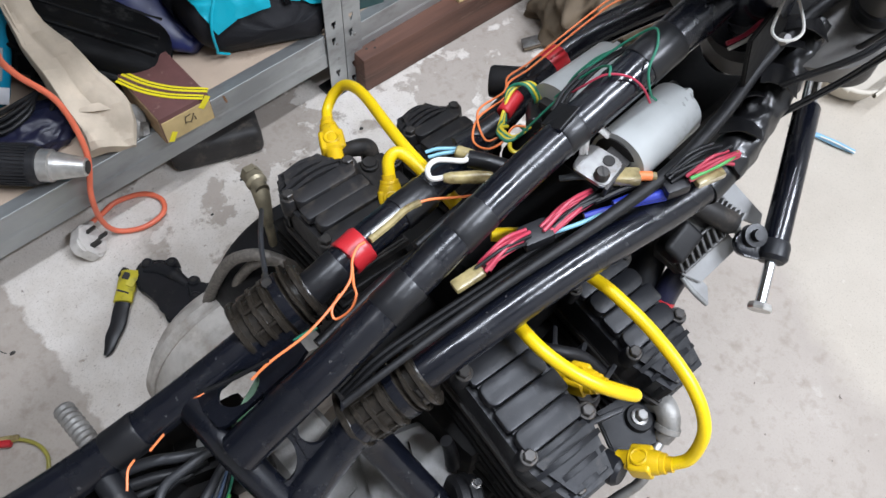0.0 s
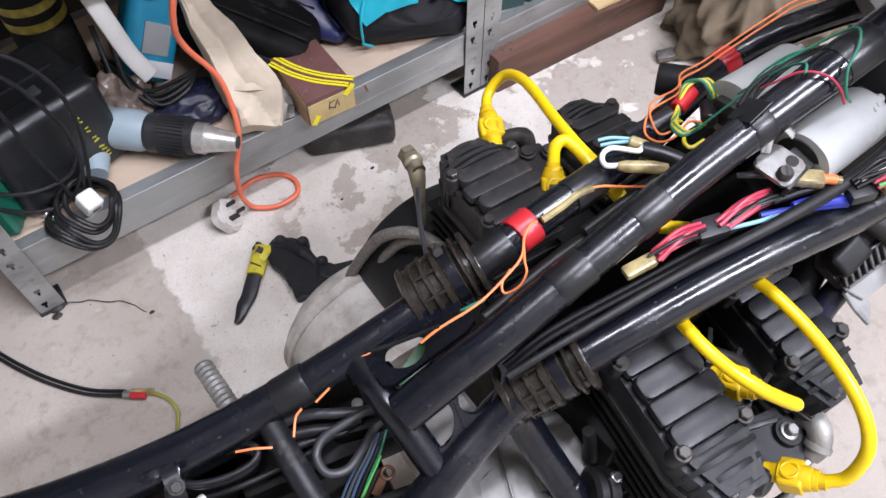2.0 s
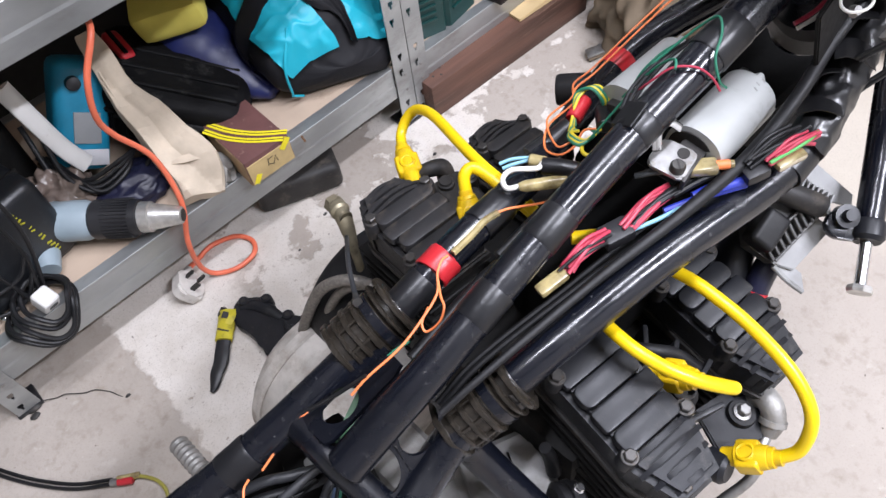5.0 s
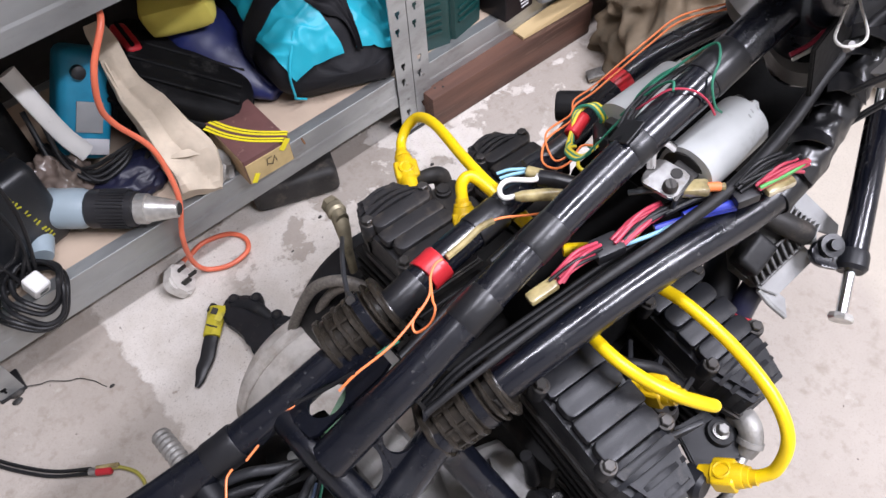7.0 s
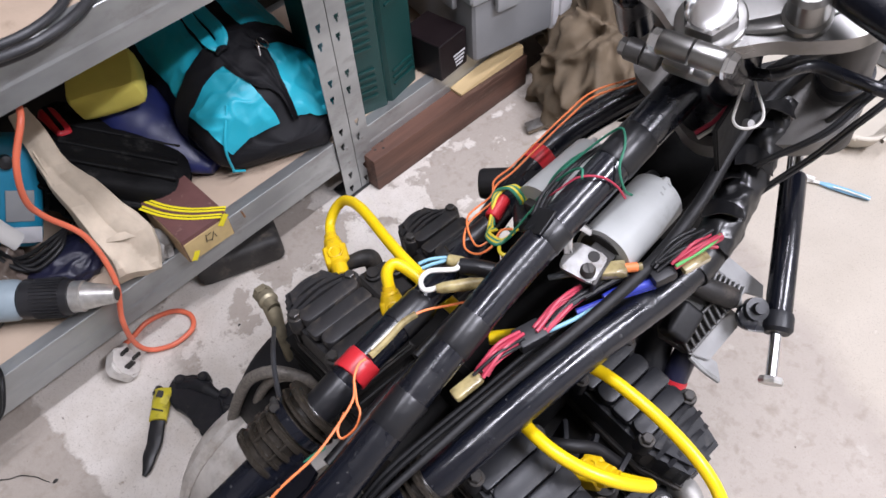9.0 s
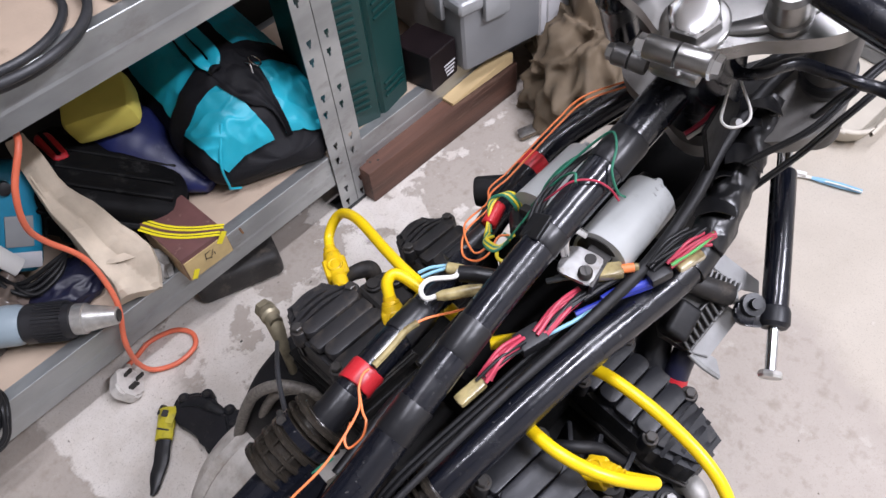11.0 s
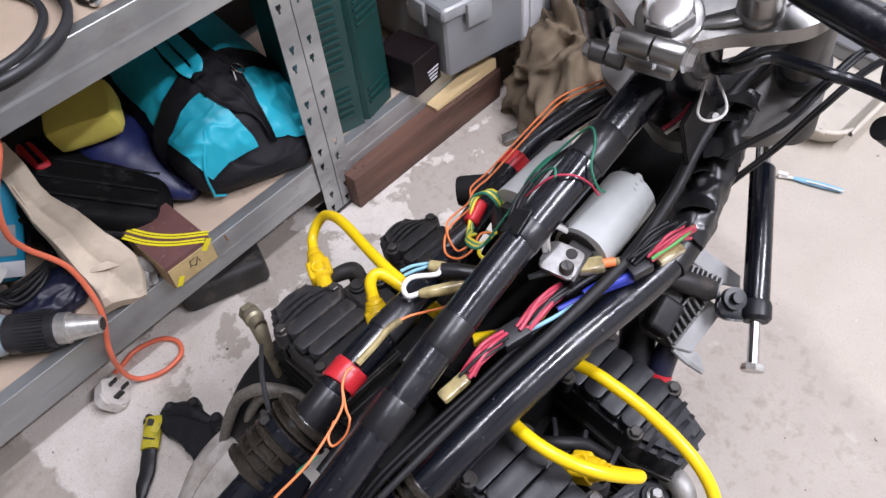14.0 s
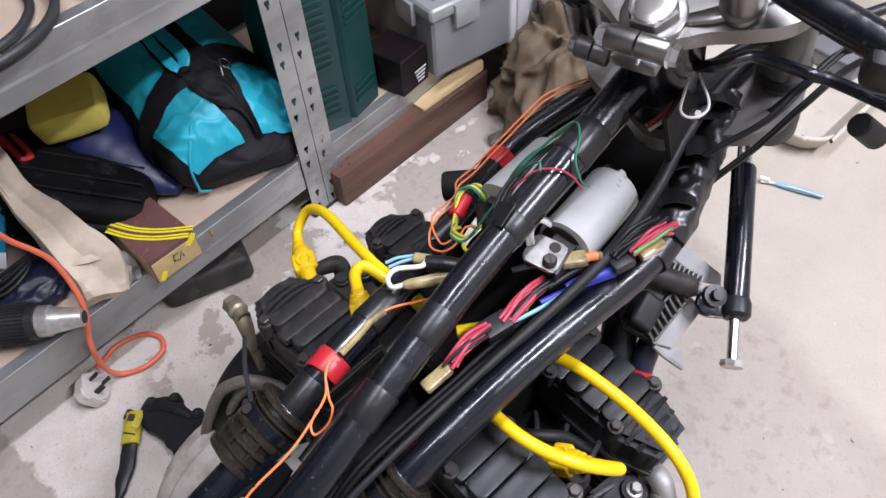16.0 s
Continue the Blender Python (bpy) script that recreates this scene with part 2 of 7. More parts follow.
LETTER_YELLOW = mat("dull_yellow_lettering", (0.42, 0.40, 0.02), 0.5, var=0.3, scale=80, bump=0.05)
BRIGHT_YELLOW = mat("yellow_print", (0.80, 0.68, 0.02), 0.5, var=0.08, bump=0.05)
INK = mat("black_ink", (0.02, 0.018, 0.016), 0.6, var=0.1, bump=0)
GUN_GREY = mat("blue_grey_tool_body", (0.30, 0.37, 0.41), 0.45, var=0.12, scale=20, bump=0.15)
TOOTH_BLUE = mat("light_blue_plastic", (0.24, 0.47, 0.68), 0.35, var=0.1)
WALL_MAT = mat("painted_block_wall", (0.56, 0.55, 0.53), 0.8, var=0.12, scale=4, bump=0.3, fine=60)
# Wall colour darkened to give the unlit depth behind the shelves.
SHADED_WALL = mat("shade_darkened_wall", (0.05, 0.047, 0.043), 0.85, var=0.3, scale=6, bump=0.3, fine=60)
BRAID = mat("brown_grey_braided_hose", (0.21, 0.19, 0.165), 0.5, metal=0.2, var=0.4, scale=300, bump=0.5, fine=500)
CEIL_MAT = mat("white_ceiling_boards", (0.64, 0.635, 0.62), 0.85, var=0.06, scale=3, bump=0.1)


def floor_material():
    """Bare grey-beige concrete with a flaking coat of white paint in one corner."""
    m = bpy.data.materials.new("painted_concrete")
    m.use_nodes = True
    n, l = m.node_tree.nodes, m.node_tree.links
    b = n["Principled BSDF"]
    tc = n.new("ShaderNodeTexCoord")
    co = n.new("ShaderNodeMapping")
    co.inputs["Location"].default_value = (0.7, -0.45, 0.0)
    l.new(tc.outputs["Object"], co.inputs["Vector"])

    def noise_node(scale, detail=6, rough=0.6):
        t = n.new("ShaderNodeTexNoise")
        t.inputs["Scale"].default_value, t.inputs["Detail"].default_value, t.inputs["Roughness"].default_value = scale, detail, rough
        l.new(co.outputs["Vector"], t.inputs["Vector"])
        return t.outputs["Fac"]

    def ranged(v, lo, hi, a=0.0, c=1.0):
        r = n.new("ShaderNodeMapRange")
        for k, x in zip(("From Min", "From Max", "To Min", "To Max"), (lo, hi, a, c)):
            r.inputs[k].default_value = x
        l.new(v, r.inputs["Value"])
        return r.outputs[0]

    def calc(op, a, c):
        q = n.new("ShaderNodeMath")
        q.operation = op
        for i, v in enumerate((a, c)):
            if isinstance(v, (int, float)):
                q.inputs[i].default_value = v
            else:
                l.new(v, q.inputs[i])
        return q.outputs[0]

    def blend(f, a, c):
        x = n.new("ShaderNodeMix")
        x.data_type = "RGBA"
        l.new(f, x.inputs[0])
        for i, v in ((6, a), (7, c)):
            if isinstance(v, tuple):
                x.inputs[i].default_value = rgba(v)
            else:
                l.new(v, x.inputs[i])
        return x.outputs[2]

    sep = n.new("ShaderNodeSeparateXYZ")
    l.new(co.outputs["Vector"], sep.inputs[0])
    concrete = blend(ranged(noise_node(3.5), 0.35, 0.65), (0.44, 0.392, 0.345), (0.36, 0.315, 0.272))
    concrete = blend(ranged(noise_node(60, 4), 0.52, 0.8), concrete, (0.28, 0.238, 0.19))
    concrete = blend(ranged(noise_node(22, 7, 0.7), 0.60, 0.74, 0.0, 0.6), concrete, (0.27, 0.232, 0.18))
    concrete = blend(ranged(noise_node(33, 5, 0.6), 0.64, 0.72, 0.0, 0.7), concrete, (0.50, 0.46, 0.41))
    concrete = blend(ranged(noise_node(9, 8, 0.75), 0.64, 0.80), concrete, (0.20, 0.172, 0.125))
    edge = calc("ADD", sep.outputs[0], calc("MULTIPLY", calc("SUBTRACT", noise_node(34, 6), 0.5), 0.045))
    start = ranged(edge, 0.052, 0.058)
    stop = ranged(calc("ADD", sep.outputs[0], calc("MULTIPLY", noise_node(6, 5), 0.3)), 1.28, 1.10)
    near = ranged(calc("ADD", sep.outputs[1], calc("MULTIPLY", calc("SUBTRACT", noise_node(7, 5), 0.5), 0.5)), 0.40, 0.46)
    kept = ranged(noise_node(8.5, 9, 0.62), 0.475, 0.500)
    strip = ranged(calc("ADD", sep.outputs[0], calc("MULTIPLY", calc("SUBTRACT", noise_node(14, 6), 0.5), 0.30)), 0.24, 0.20)
    kept = calc("MAXIMUM", kept, strip)
    mask = calc("MULTIPLY", calc("MULTIPLY", start, stop), calc("MULTIPLY", near, kept))
    white = blend(ranged(noise_node(25, 6), 0.4, 0.7), (0.70, 0.655, 0.60), (0.60, 0.548, 0.485))
    white = blend(ranged(noise_node(140, 3), 0.66, 0.74), white, (0.35, 0.30, 0.25))
    col = blend(mask, concrete, white)
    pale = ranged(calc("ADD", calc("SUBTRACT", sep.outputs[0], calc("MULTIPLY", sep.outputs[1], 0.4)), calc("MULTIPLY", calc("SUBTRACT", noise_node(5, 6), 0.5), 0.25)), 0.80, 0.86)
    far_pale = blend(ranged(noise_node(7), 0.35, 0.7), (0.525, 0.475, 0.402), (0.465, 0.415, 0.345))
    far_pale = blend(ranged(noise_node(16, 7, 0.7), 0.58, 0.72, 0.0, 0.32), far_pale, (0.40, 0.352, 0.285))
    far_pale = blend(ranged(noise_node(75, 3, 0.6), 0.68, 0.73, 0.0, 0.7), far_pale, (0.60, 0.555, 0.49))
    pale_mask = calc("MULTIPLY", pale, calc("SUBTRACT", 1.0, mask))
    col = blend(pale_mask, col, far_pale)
    col = blend(ranged(noise_node(420, 2), 0.56, 0.70, 0.0, 0.45), col, (0.30, 0.265, 0.225))
    col = blend(ranged(noise_node(1.6, 4), 0.40, 0.62, 0.0, 0.30), col, (0.36, 0.315, 0.265))
    specks = ranged(noise_node(52, 3), 0.715, 0.745)
    col = blend(specks, col, (0.13, 0.11, 0.09))
    l.new(col, b.inputs["Base Color"])
    b.inputs["Roughness"].default_value = 0.72
    bp = n.new("ShaderNodeBump")
    bp.inputs["Strength"].default_value, bp.inputs["Distance"].default_value = 0.5, 0.002
    l.new(calc("ADD", calc("MULTIPLY", mask, 0.7), noise_node(130, 4)), bp.inputs["Height"])
    l.new(bp.outputs[0], b.inputs["Normal"])
    return m


FLOOR_MAT = floor_material()

# ---- mesh helpers ----
AT = {}


def thing(name, place, label, category, group=""):
    ob = new(name)
    ob.location = place
    ob.empty_display_size = 0.02
    AT[ob.name] = Vector(place)
    return tagged(ob, label, category, group)


def part(name, bm, material, parent=None, label="", sharp=35, flat=False):
    """Links a bmesh, given in world metres, as one mesh object under a thing or a part."""
    xs = [v.co.copy() for v in bm.verts]
    lo = Vector([min(c[i] for c in xs) for i in range(3)])
    hi = Vector([max(c[i] for c in xs) for i in range(3)])
    mid = (lo + hi) / 2
    for v in bm.verts:
        v.co -= mid
    bmesh.ops.recalc_face_normals(bm, faces=bm.faces)
    me = bpy.data.meshes.new(name)
    bm.to_mesh(me)
    bm.free()
    for p in me.polygons:
        p.use_smooth = not flat
    if not flat:
        me.set_sharp_from_angle(angle=radians(sharp))
    me.materials.append(material)
    ob = new(name, me)
    ob.location = mid
    AT[ob.name] = mid
    if parent is not None:
        ob.parent = parent
        ob.matrix_parent_inverse = Matrix.Translation(-AT[parent.name])
    if label:
        ob["label"] = label
    return ob


def single(name, bm, material, label, category, group="", kind="", **k):
    return tagged(part(name, bm, material, None, **k), label, category, group, kind)


def join(bm, other):
    me = bpy.data.meshes.new("scratch")
    other.to_mesh(me)
    other.free()
    bm.from_mesh(me)
    bpy.data.meshes.remove(me)
    return bm


def box(sx, sy, sz, m=None, bevel=0.0, seg=2, bm=None):
    t = bmesh.new()
    bmesh.ops.create_cube(t, size=1.0, matrix=Matrix.Diagonal((sx, sy, sz, 1)))
    if bevel:
        bmesh.ops.bevel(t, geom=t.edges[:], offset=bevel, segments=seg, affect="EDGES", profile=0.6)
    if m is not None:
        t.transform(m)
    return t if bm is None else join(bm, t)


def block(lo, hi, bevel=0.0, seg=2, bm=None):
    lo, hi = Vector(lo), Vector(hi)
    d = hi - lo
    return box(d.x, d.y, d.z, Matrix.Translation((lo + hi) / 2), bevel, seg, bm)


def axis_pose(p0, p1, up=(0, 0, 1)):
    """Local z runs from p0 to p1, local y as near to up as can be."""
    p0, p1 = Vector(p0), Vector(p1)
    z = (p1 - p0).normalized()
    u = Vector(up)
    x = u.cross(z)
    if x.length < 1e-4:
        x = Vector((1, 0, 0)).cross(z)
    x.normalize()
    y = z.cross(x)
    m = Matrix((x, y, z)).transposed().to_4x4()
    m.translation = p0
    return m


def lathe(p0, p1, profile, n=24, bm=None):
    """A turned piece: profile holds (share of the way from p0 to p1, radius)."""
    t = bmesh.new()
    m = axis_pose(p0, p1)
    length = (Vector(p1) - Vector(p0)).length
    rings = []
    for s, r in profile:
        rings.append([t.verts.new(m @ Vector((r * math.cos(2 * math.pi * i / n), r * math.sin(2 * math.pi * i / n), s * length))) for i in range(n)])
    for a, c in zip(rings, rings[1:]):
        for i in range(n):
            t.faces.new((a[i], a[(i + 1) % n], c[(i + 1) % n], c[i]))
    t.faces.new(list(reversed(rings[0])))
    t.faces.new(rings[-1])
    return t if bm is None else join(bm, t)


def rod(p0, p1, r, n=20, bm=None, round_end=0.0):
    e = round_end
    if e:
        L = (Vector(p1) - Vector(p0)).length
        return lathe(p0, p1, [(0, r - e), (e / L, r), (1 - e / L, r), (1, r - e)], n, bm)
    return lathe(p0, p1, [(0, r), (1, r)], n, bm)


def curve_points(pts, per=8, closed=False):
    P = [Vector(p) for p in pts]
    if len(P) == 2:
        return [P[0].lerp(P[1], i / per) for i in range(per + 1)]
    out = []
    k = len(P)
    for i in range(k if closed else k - 1):
        a = P[(i - 1) % k] if closed or i > 0 else P[0] * 2 - P[1]
        b, c = P[i], P[(i + 1) % k]
        d = P[(i + 2) % k] if closed or i + 2 < k else c * 2 - b
        for j in range(per):
            s = j / per
            out.append(0.5 * ((2 * b) + (c - a) * s + (2 * a - 5 * b + 4 * c - d) * s * s + (3 * b - a - 3 * c + d) * s ** 3))
    if not closed:
        out.append(P[-1])
    return out


def tube(pts, r, n=12, per=8, closed=False, bm=None, flat=1.0, wobble=0.0):
    """A round bar along a smooth line. r: one radius, or one for each point."""
    t = bmesh.new()
    line = curve_points(pts, per, closed)
    K = len(line)
    radii = [r] * K if isinstance(r, (int, float)) else [float(np.interp(i / (K - 1) * (len(r) - 1), range(len(r)), r)) for i in range(K)]
    if wobble:
        line = [p + wobble * Vector(noise.noise_vector(p * 40)) for p in line]
    ref = Vector((0, 0, 1))
    rings = []
    for i, p in enumerate(line):
        a = line[(i - 1) % K] if closed or i else line[0]
        c = line[(i + 1) % K] if closed or i + 1 < K else line[-1]
        z = (c - a).normalized()
        x = ref - z * ref.dot(z)
        if x.length < 1e-4:
            x = z.orthogonal()
        x.normalize()
        ref = x
        y = z.cross(x)
        rings.append([t.verts.new(p + radii[i] * (flat * math.cos(2 * math.pi * j / n) * x + math.sin(2 * math.pi * j / n) * y)) for j in range(n)])
    for i in range(K if closed else K - 1):
        a, c = rings[i], rings[(i + 1) % K]
        for j in range(n):
            t.faces.new((a[j], a[(j + 1) % n], c[(j + 1) % n], c[j]))
    if not closed:
        t.faces.new(list(reversed(rings[0])))
        t.faces.new(rings[-1])
    return t if bm is None else join(bm, t)


def prism(outline, depth, m, bevel=0.0, bm=None):
    """A plate: the outline in local x and y, depth along local z."""
    t = bmesh.new()
    low = [t.verts.new((x, y, 0)) for x, y in outline]
    top = [t.verts.new((x, y, depth)) for x, y in outline]
    k = len(outline)
    for i in range(k):
        t.faces.new((low[i], low[(i + 1) % k], top[(i + 1) % k], top[i]))
    t.faces.new(list(reversed(low)))
    f = t.faces.new(top)
    if bevel:
        bmesh.ops.bevel(t, geom=list(f.edges), offset=bevel, segments=2, affect="EDGES")
    t.transform(m)
    return t if bm is None else join(bm, t)


def rounded(sx, sy, r, n=6):
    out = []
    for cx, cy, a0 in ((sx / 2 - r, sy / 2 - r, 0), (-sx / 2 + r, sy / 2 - r, 90), (-sx / 2 + r, -sy / 2 + r, 180), (sx / 2 - r, -sy / 2 + r, 270)):
        for i in range(n + 1):
            a = radians(a0 + 90 * i / n)
            out.append((cx + r * math.cos(a), cy + r * math.sin(a)))
    return out


def hexbolt(p, axis=(0, 0, 1), r=0.0058, h=0.005, washer=0.0075, bm=None):
    t = bm if bm is not None else bmesh.new()
    p, axis = Vector(p), Vector(axis).normalized()
    if washer:
        lathe(p, p + axis * 0.0016, [(0, washer), (0.8, washer), (1, washer * 0.93)], 18, t)
    q = p + axis * 0.0014
    lathe(q, q + axis * h, [(0, r), (0.85, r), (1, r * 0.82)], 6, t)
    return t


def plate_with_hole(corners, thick, hole, n=28):
    """A four-cornered plate with an oval hole. hole: centre shares u, v and radii as shares."""
    A, B, C, D = [Vector(c) for c in corners]
    def at(u, v):
        return A.lerp(B, u).lerp(D.lerp(C, u), v)
    nrm = (B - A).cross(D - A).normalized() * thick
    t = bmesh.new()
    rows = []
    cu, cv, ru, rv = hole
    for i in range(n):
        a = 2 * math.pi * i / n
        c, s = math.cos(a), math.sin(a)
        k = 1 / max(abs(c), abs(s))
        outer = at(cu + c * k * (1 - cu if c > 0 else cu), cv + s * k * (1 - cv if s > 0 else cv))
        inner = at(cu + ru * c, cv + rv * s)
        rows.append([t.verts.new(q) for q in (outer, inner, inner - nrm, outer - nrm)])
    for i in range(n):
        a, b = rows[i], rows[(i + 1) % n]
        for j in range(4):
            t.faces.new((a[j], b[j], b[(j + 1) % 4], a[(j + 1) % 4]))
    return t


def lump(place, size, seed, rough=0.25, detail=3, sub=4, turn=0, freq=1.6, flat_base=True):
    """A soft crumpled body: a ball drawn out, with folds."""
    t = bmesh.new()
    bmesh.ops.create_icosphere(t, subdivisions=sub, radius=1.0)
    off = Vector((seed * 7.3, seed * 3.1, seed * 5.7))
    for v in t.verts:
        d = v.co.normalized()
        f = 1.0
        for o in range(detail):
            f += rough * (0.55 ** o) * (1 - 2 * abs(noise.noise((d + off) * freq * 2 ** o)))
        v.co = d * f
        if flat_base and v.co.z < -0.45:
            v.co.z = -0.45 - 0.1 * (v.co.z + 0.45) * -1
    lo = min(v.co.z for v in t.verts)
    for v in t.verts:
        v.co.z -= lo
    t.transform(Matrix.Translation(place) @ Matrix.Rotation(radians(turn), 4, "Z") @ Matrix.Diagonal((*size, 1)))
    return t


def facing(place, x_way, normal):
    """A pose whose local x runs along x_way and whose local z is the normal."""
    z = Vector(normal).normalized()
    x = Vector(x_way)
    x = (x - z * x.dot(z)).normalized()
    y = z.cross(x)
    m = Matrix((x, y, z)).transposed().to_4x4()
    m.translation = Vector(place)
    return m


def ribbon(pts, width, up, thick=0.0006, per=6, bm=None, widths=None):
    """A flat strip along a smooth line, lying square to up."""
    line = curve_points(pts, per)
    up = Vector(up).normalized()
    t = bmesh.new()
    rings = []
    for i, p in enumerate(line):
        d = (line[min(i + 1, len(line) - 1)] - line[max(i - 1, 0)]).normalized()
        side = d.cross(up).normalized()
        w = width if widths is None else float(np.interp(i / (len(line) - 1), np.linspace(0, 1, len(widths)), widths))
        rings.append([t.verts.new(p + side * w / 2 * a + up * thick * b) for a, b in ((-1, 0), (1, 0), (1, 1), (-1, 1))])
    for a, c in zip(rings, rings[1:]):
        for k in range(4):
            t.faces.new((a[k], a[(k + 1) % 4], c[(k + 1) % 4], c[k]))
    t.faces.new(list(reversed(rings[0])))
    t.faces.new(rings[-1])
    return t if bm is None else join(bm, t)


def soft_box(sx, sy, sz, m, pinch=0.25, rumple=0.004, freq=18.0, cuts=9, floor=None):
    """A soft or moulded body: a box rounded over, with dents. floor: the height that it rests on."""
    t = bmesh.new()
    bmesh.ops.create_cube(t, size=2.0)
    bmesh.ops.subdivide_edges(t, edges=t.edges[:], cuts=cuts, use_grid_fill=True)
    for v in t.verts:
        c = v.co
        n4 = (abs(c.x) ** 5 + abs(c.y) ** 5 + abs(c.z) ** 5) ** 0.2
        q = c / n4
        v.co = c.lerp(q, min(1.0, pinch * 4)) if pinch < 0.25 else q.lerp(q.normalized() * 1.15, pinch - 0.25)
        v.co = m @ Vector((v.co.x * sx / 2, v.co.y * sy / 2, v.co.z * sz / 2))
        v.co += rumple * Vector(noise.noise_vector(v.co * freq)) + rumple * 0.35 * Vector(noise.noise_vector(v.co * freq * 3.3))
        if floor is not None:
            v.co.z = max(v.co.z, floor)
    return t


def slab(outline, thick, m, edge=0.006, seg=4):
    """A plate with rounded upper and lower edges."""
    t = bmesh.new()
    n = len(outline)
    low = [t.verts.new((x, y, 0)) for x, y in outline]
    top = [t.verts.new((x, y, thick)) for x, y in outline]
    for i in range(n):
        t.faces.new((low[i], low[(i + 1) % n], top[(i + 1) % n], top[i]))
    f0, f1 = t.faces.new(list(reversed(low))), t.faces.new(top)
    bmesh.ops.bevel(t, geom=list(f0.edges) + list(f1.edges), offset=edge, segments=seg, affect="EDGES", profile=0.5)
    t.transform(m)
    return t


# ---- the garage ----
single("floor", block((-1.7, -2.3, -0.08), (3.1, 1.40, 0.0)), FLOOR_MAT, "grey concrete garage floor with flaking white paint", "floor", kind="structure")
single("wall_north", block((-1.8, 1.30, 0.0), (3.2, 1.40, 2.4)), SHADED_WALL, "wall behind the shelving, coloured dark for the shade there", "wall", kind="structure")
single("wall_south", block((-1.8, -2.3, 0.0), (3.2, -2.2, 2.4)), WALL_MAT, "pale painted block wall", "wall", kind="structure")
single("wall_west", block((-1.8, -2.2, 0.0), (-1.7, 1.30, 2.4)), WALL_MAT, "pale painted block wall", "wall", kind="structure")
single("wall_east", block((3.1, -2.2, 0.0), (3.2, 1.30, 2.4)), WALL_MAT, "pale painted block wall", "wall", kind="structure")
single("ceiling", block((-1.8, -2.3, 2.4), (3.2, 1.40, 2.5)), CEIL_MAT, "white painted garage ceiling", "ceiling", kind="structure")
for lamp_x, lamp_y, lamp_h in ((0.54, 0.15, 0.78), (1.00, -1.10, 0.63)):
    lamp = thing("ceiling_lamp", (lamp_x, lamp_y, 2.4), "long white fluorescent batten lamp on the ceiling", "lamp", "ceiling lamps")
    part("housing", block((lamp_x - lamp_h, lamp_y - 0.05, 2.34), (lamp_x + lamp_h, lamp_y + 0.05, 2.4), 0.01), WHITE_PLASTIC, lamp)
    for sx in (-lamp_h - 0.02, lamp_h - 0.01):
        part("end_cap", block((lamp_x + sx, lamp_y - 0.055, 2.30), (lamp_x + sx + 0.03, lamp_y + 0.055, 2.4), 0.005), WHITE_PLASTIC, lamp)


# ---- shelving ----
def post_plate(x0, x1, y, z0, z1, holes, thick=0.0016, hw=0.0040, hh=0.0068):
    """The front leaf of a slotted post, pierced by keyholes. holes: (x, z)."""
    t = bmesh.new()
    done = z0
    def quad(a0, a1, b0, b1):
        if a1 - a0 > 1e-6 and b1 - b0 > 1e-6:
            vs = []
            for yy in (y, y + thick):
                vs.append([t.verts.new((a, yy, b)) for a, b in ((a0, b0), (a1, b0), (a1, b1), (a0, b1))])
            f, k = vs
            t.faces.new(f)
            t.faces.new(list(reversed(k)))
            for i in range(4):
                t.faces.new((f[i], k[i], k[(i + 1) % 4], f[(i + 1) % 4]))
    for hx, hz in sorted(holes, key=lambda h: h[1]):
        quad(x0, x1, done, hz - hh)
        quad(x0, hx - hw, hz - hh, hz + hh)
        quad(hx + hw, x1, hz - hh, hz + hh)
        quad(hx - hw, hx - hw * 0.45, hz - hh, hz - hh * 0.1)
        quad(hx + hw * 0.45, hx + hw, hz - hh, hz - hh * 0.1)
        done = hz + hh
    quad(x0, x1, done, z1)
    return t


def shelf_post(parent, x0, x1, y0, flip, back):
    w = x1 - x0
    mid = x0 + w * (0.38 if flip else 0.42)
    holes = []
    for k in range(18):
        holes += [(mid - 0.001, 0.018 + 0.0945 * k), (mid + 0.002, 0.047 + 0.0945 * k)]
    t = post_plate(x0, x1, y0, 0.003, 1.78, holes)
    xs = x0 if flip else x1 - 0.0016
    ys = (y0 - w, y0) if back else (y0 + 0.0017, y0 + w)
    block((xs, ys[0], 0.003), (xs + 0.0016, ys[1], 1.78), bm=t)
    post = part("post", t, GALV, parent, "slotted galvanised upright", flat=True)
    part("foot", block((x0 - 0.002, min(ys[0], y0) - 0.002, 0.0), (x1 + 0.002, max(ys[1], y0) + 0.003, 0.006), 0.0015), BLACK_PLASTIC, post, "black plastic foot")
    for dz in (0.075, 0.105):
        part("rivet", lathe((x0 + w * 0.6, y0 + 0.0005, dz), (x0 + w * 0.6, y0 - 0.0012, dz), [(0, 0.003), (0.7, 0.0028), (1, 0.0015)], 10), STEEL, post)


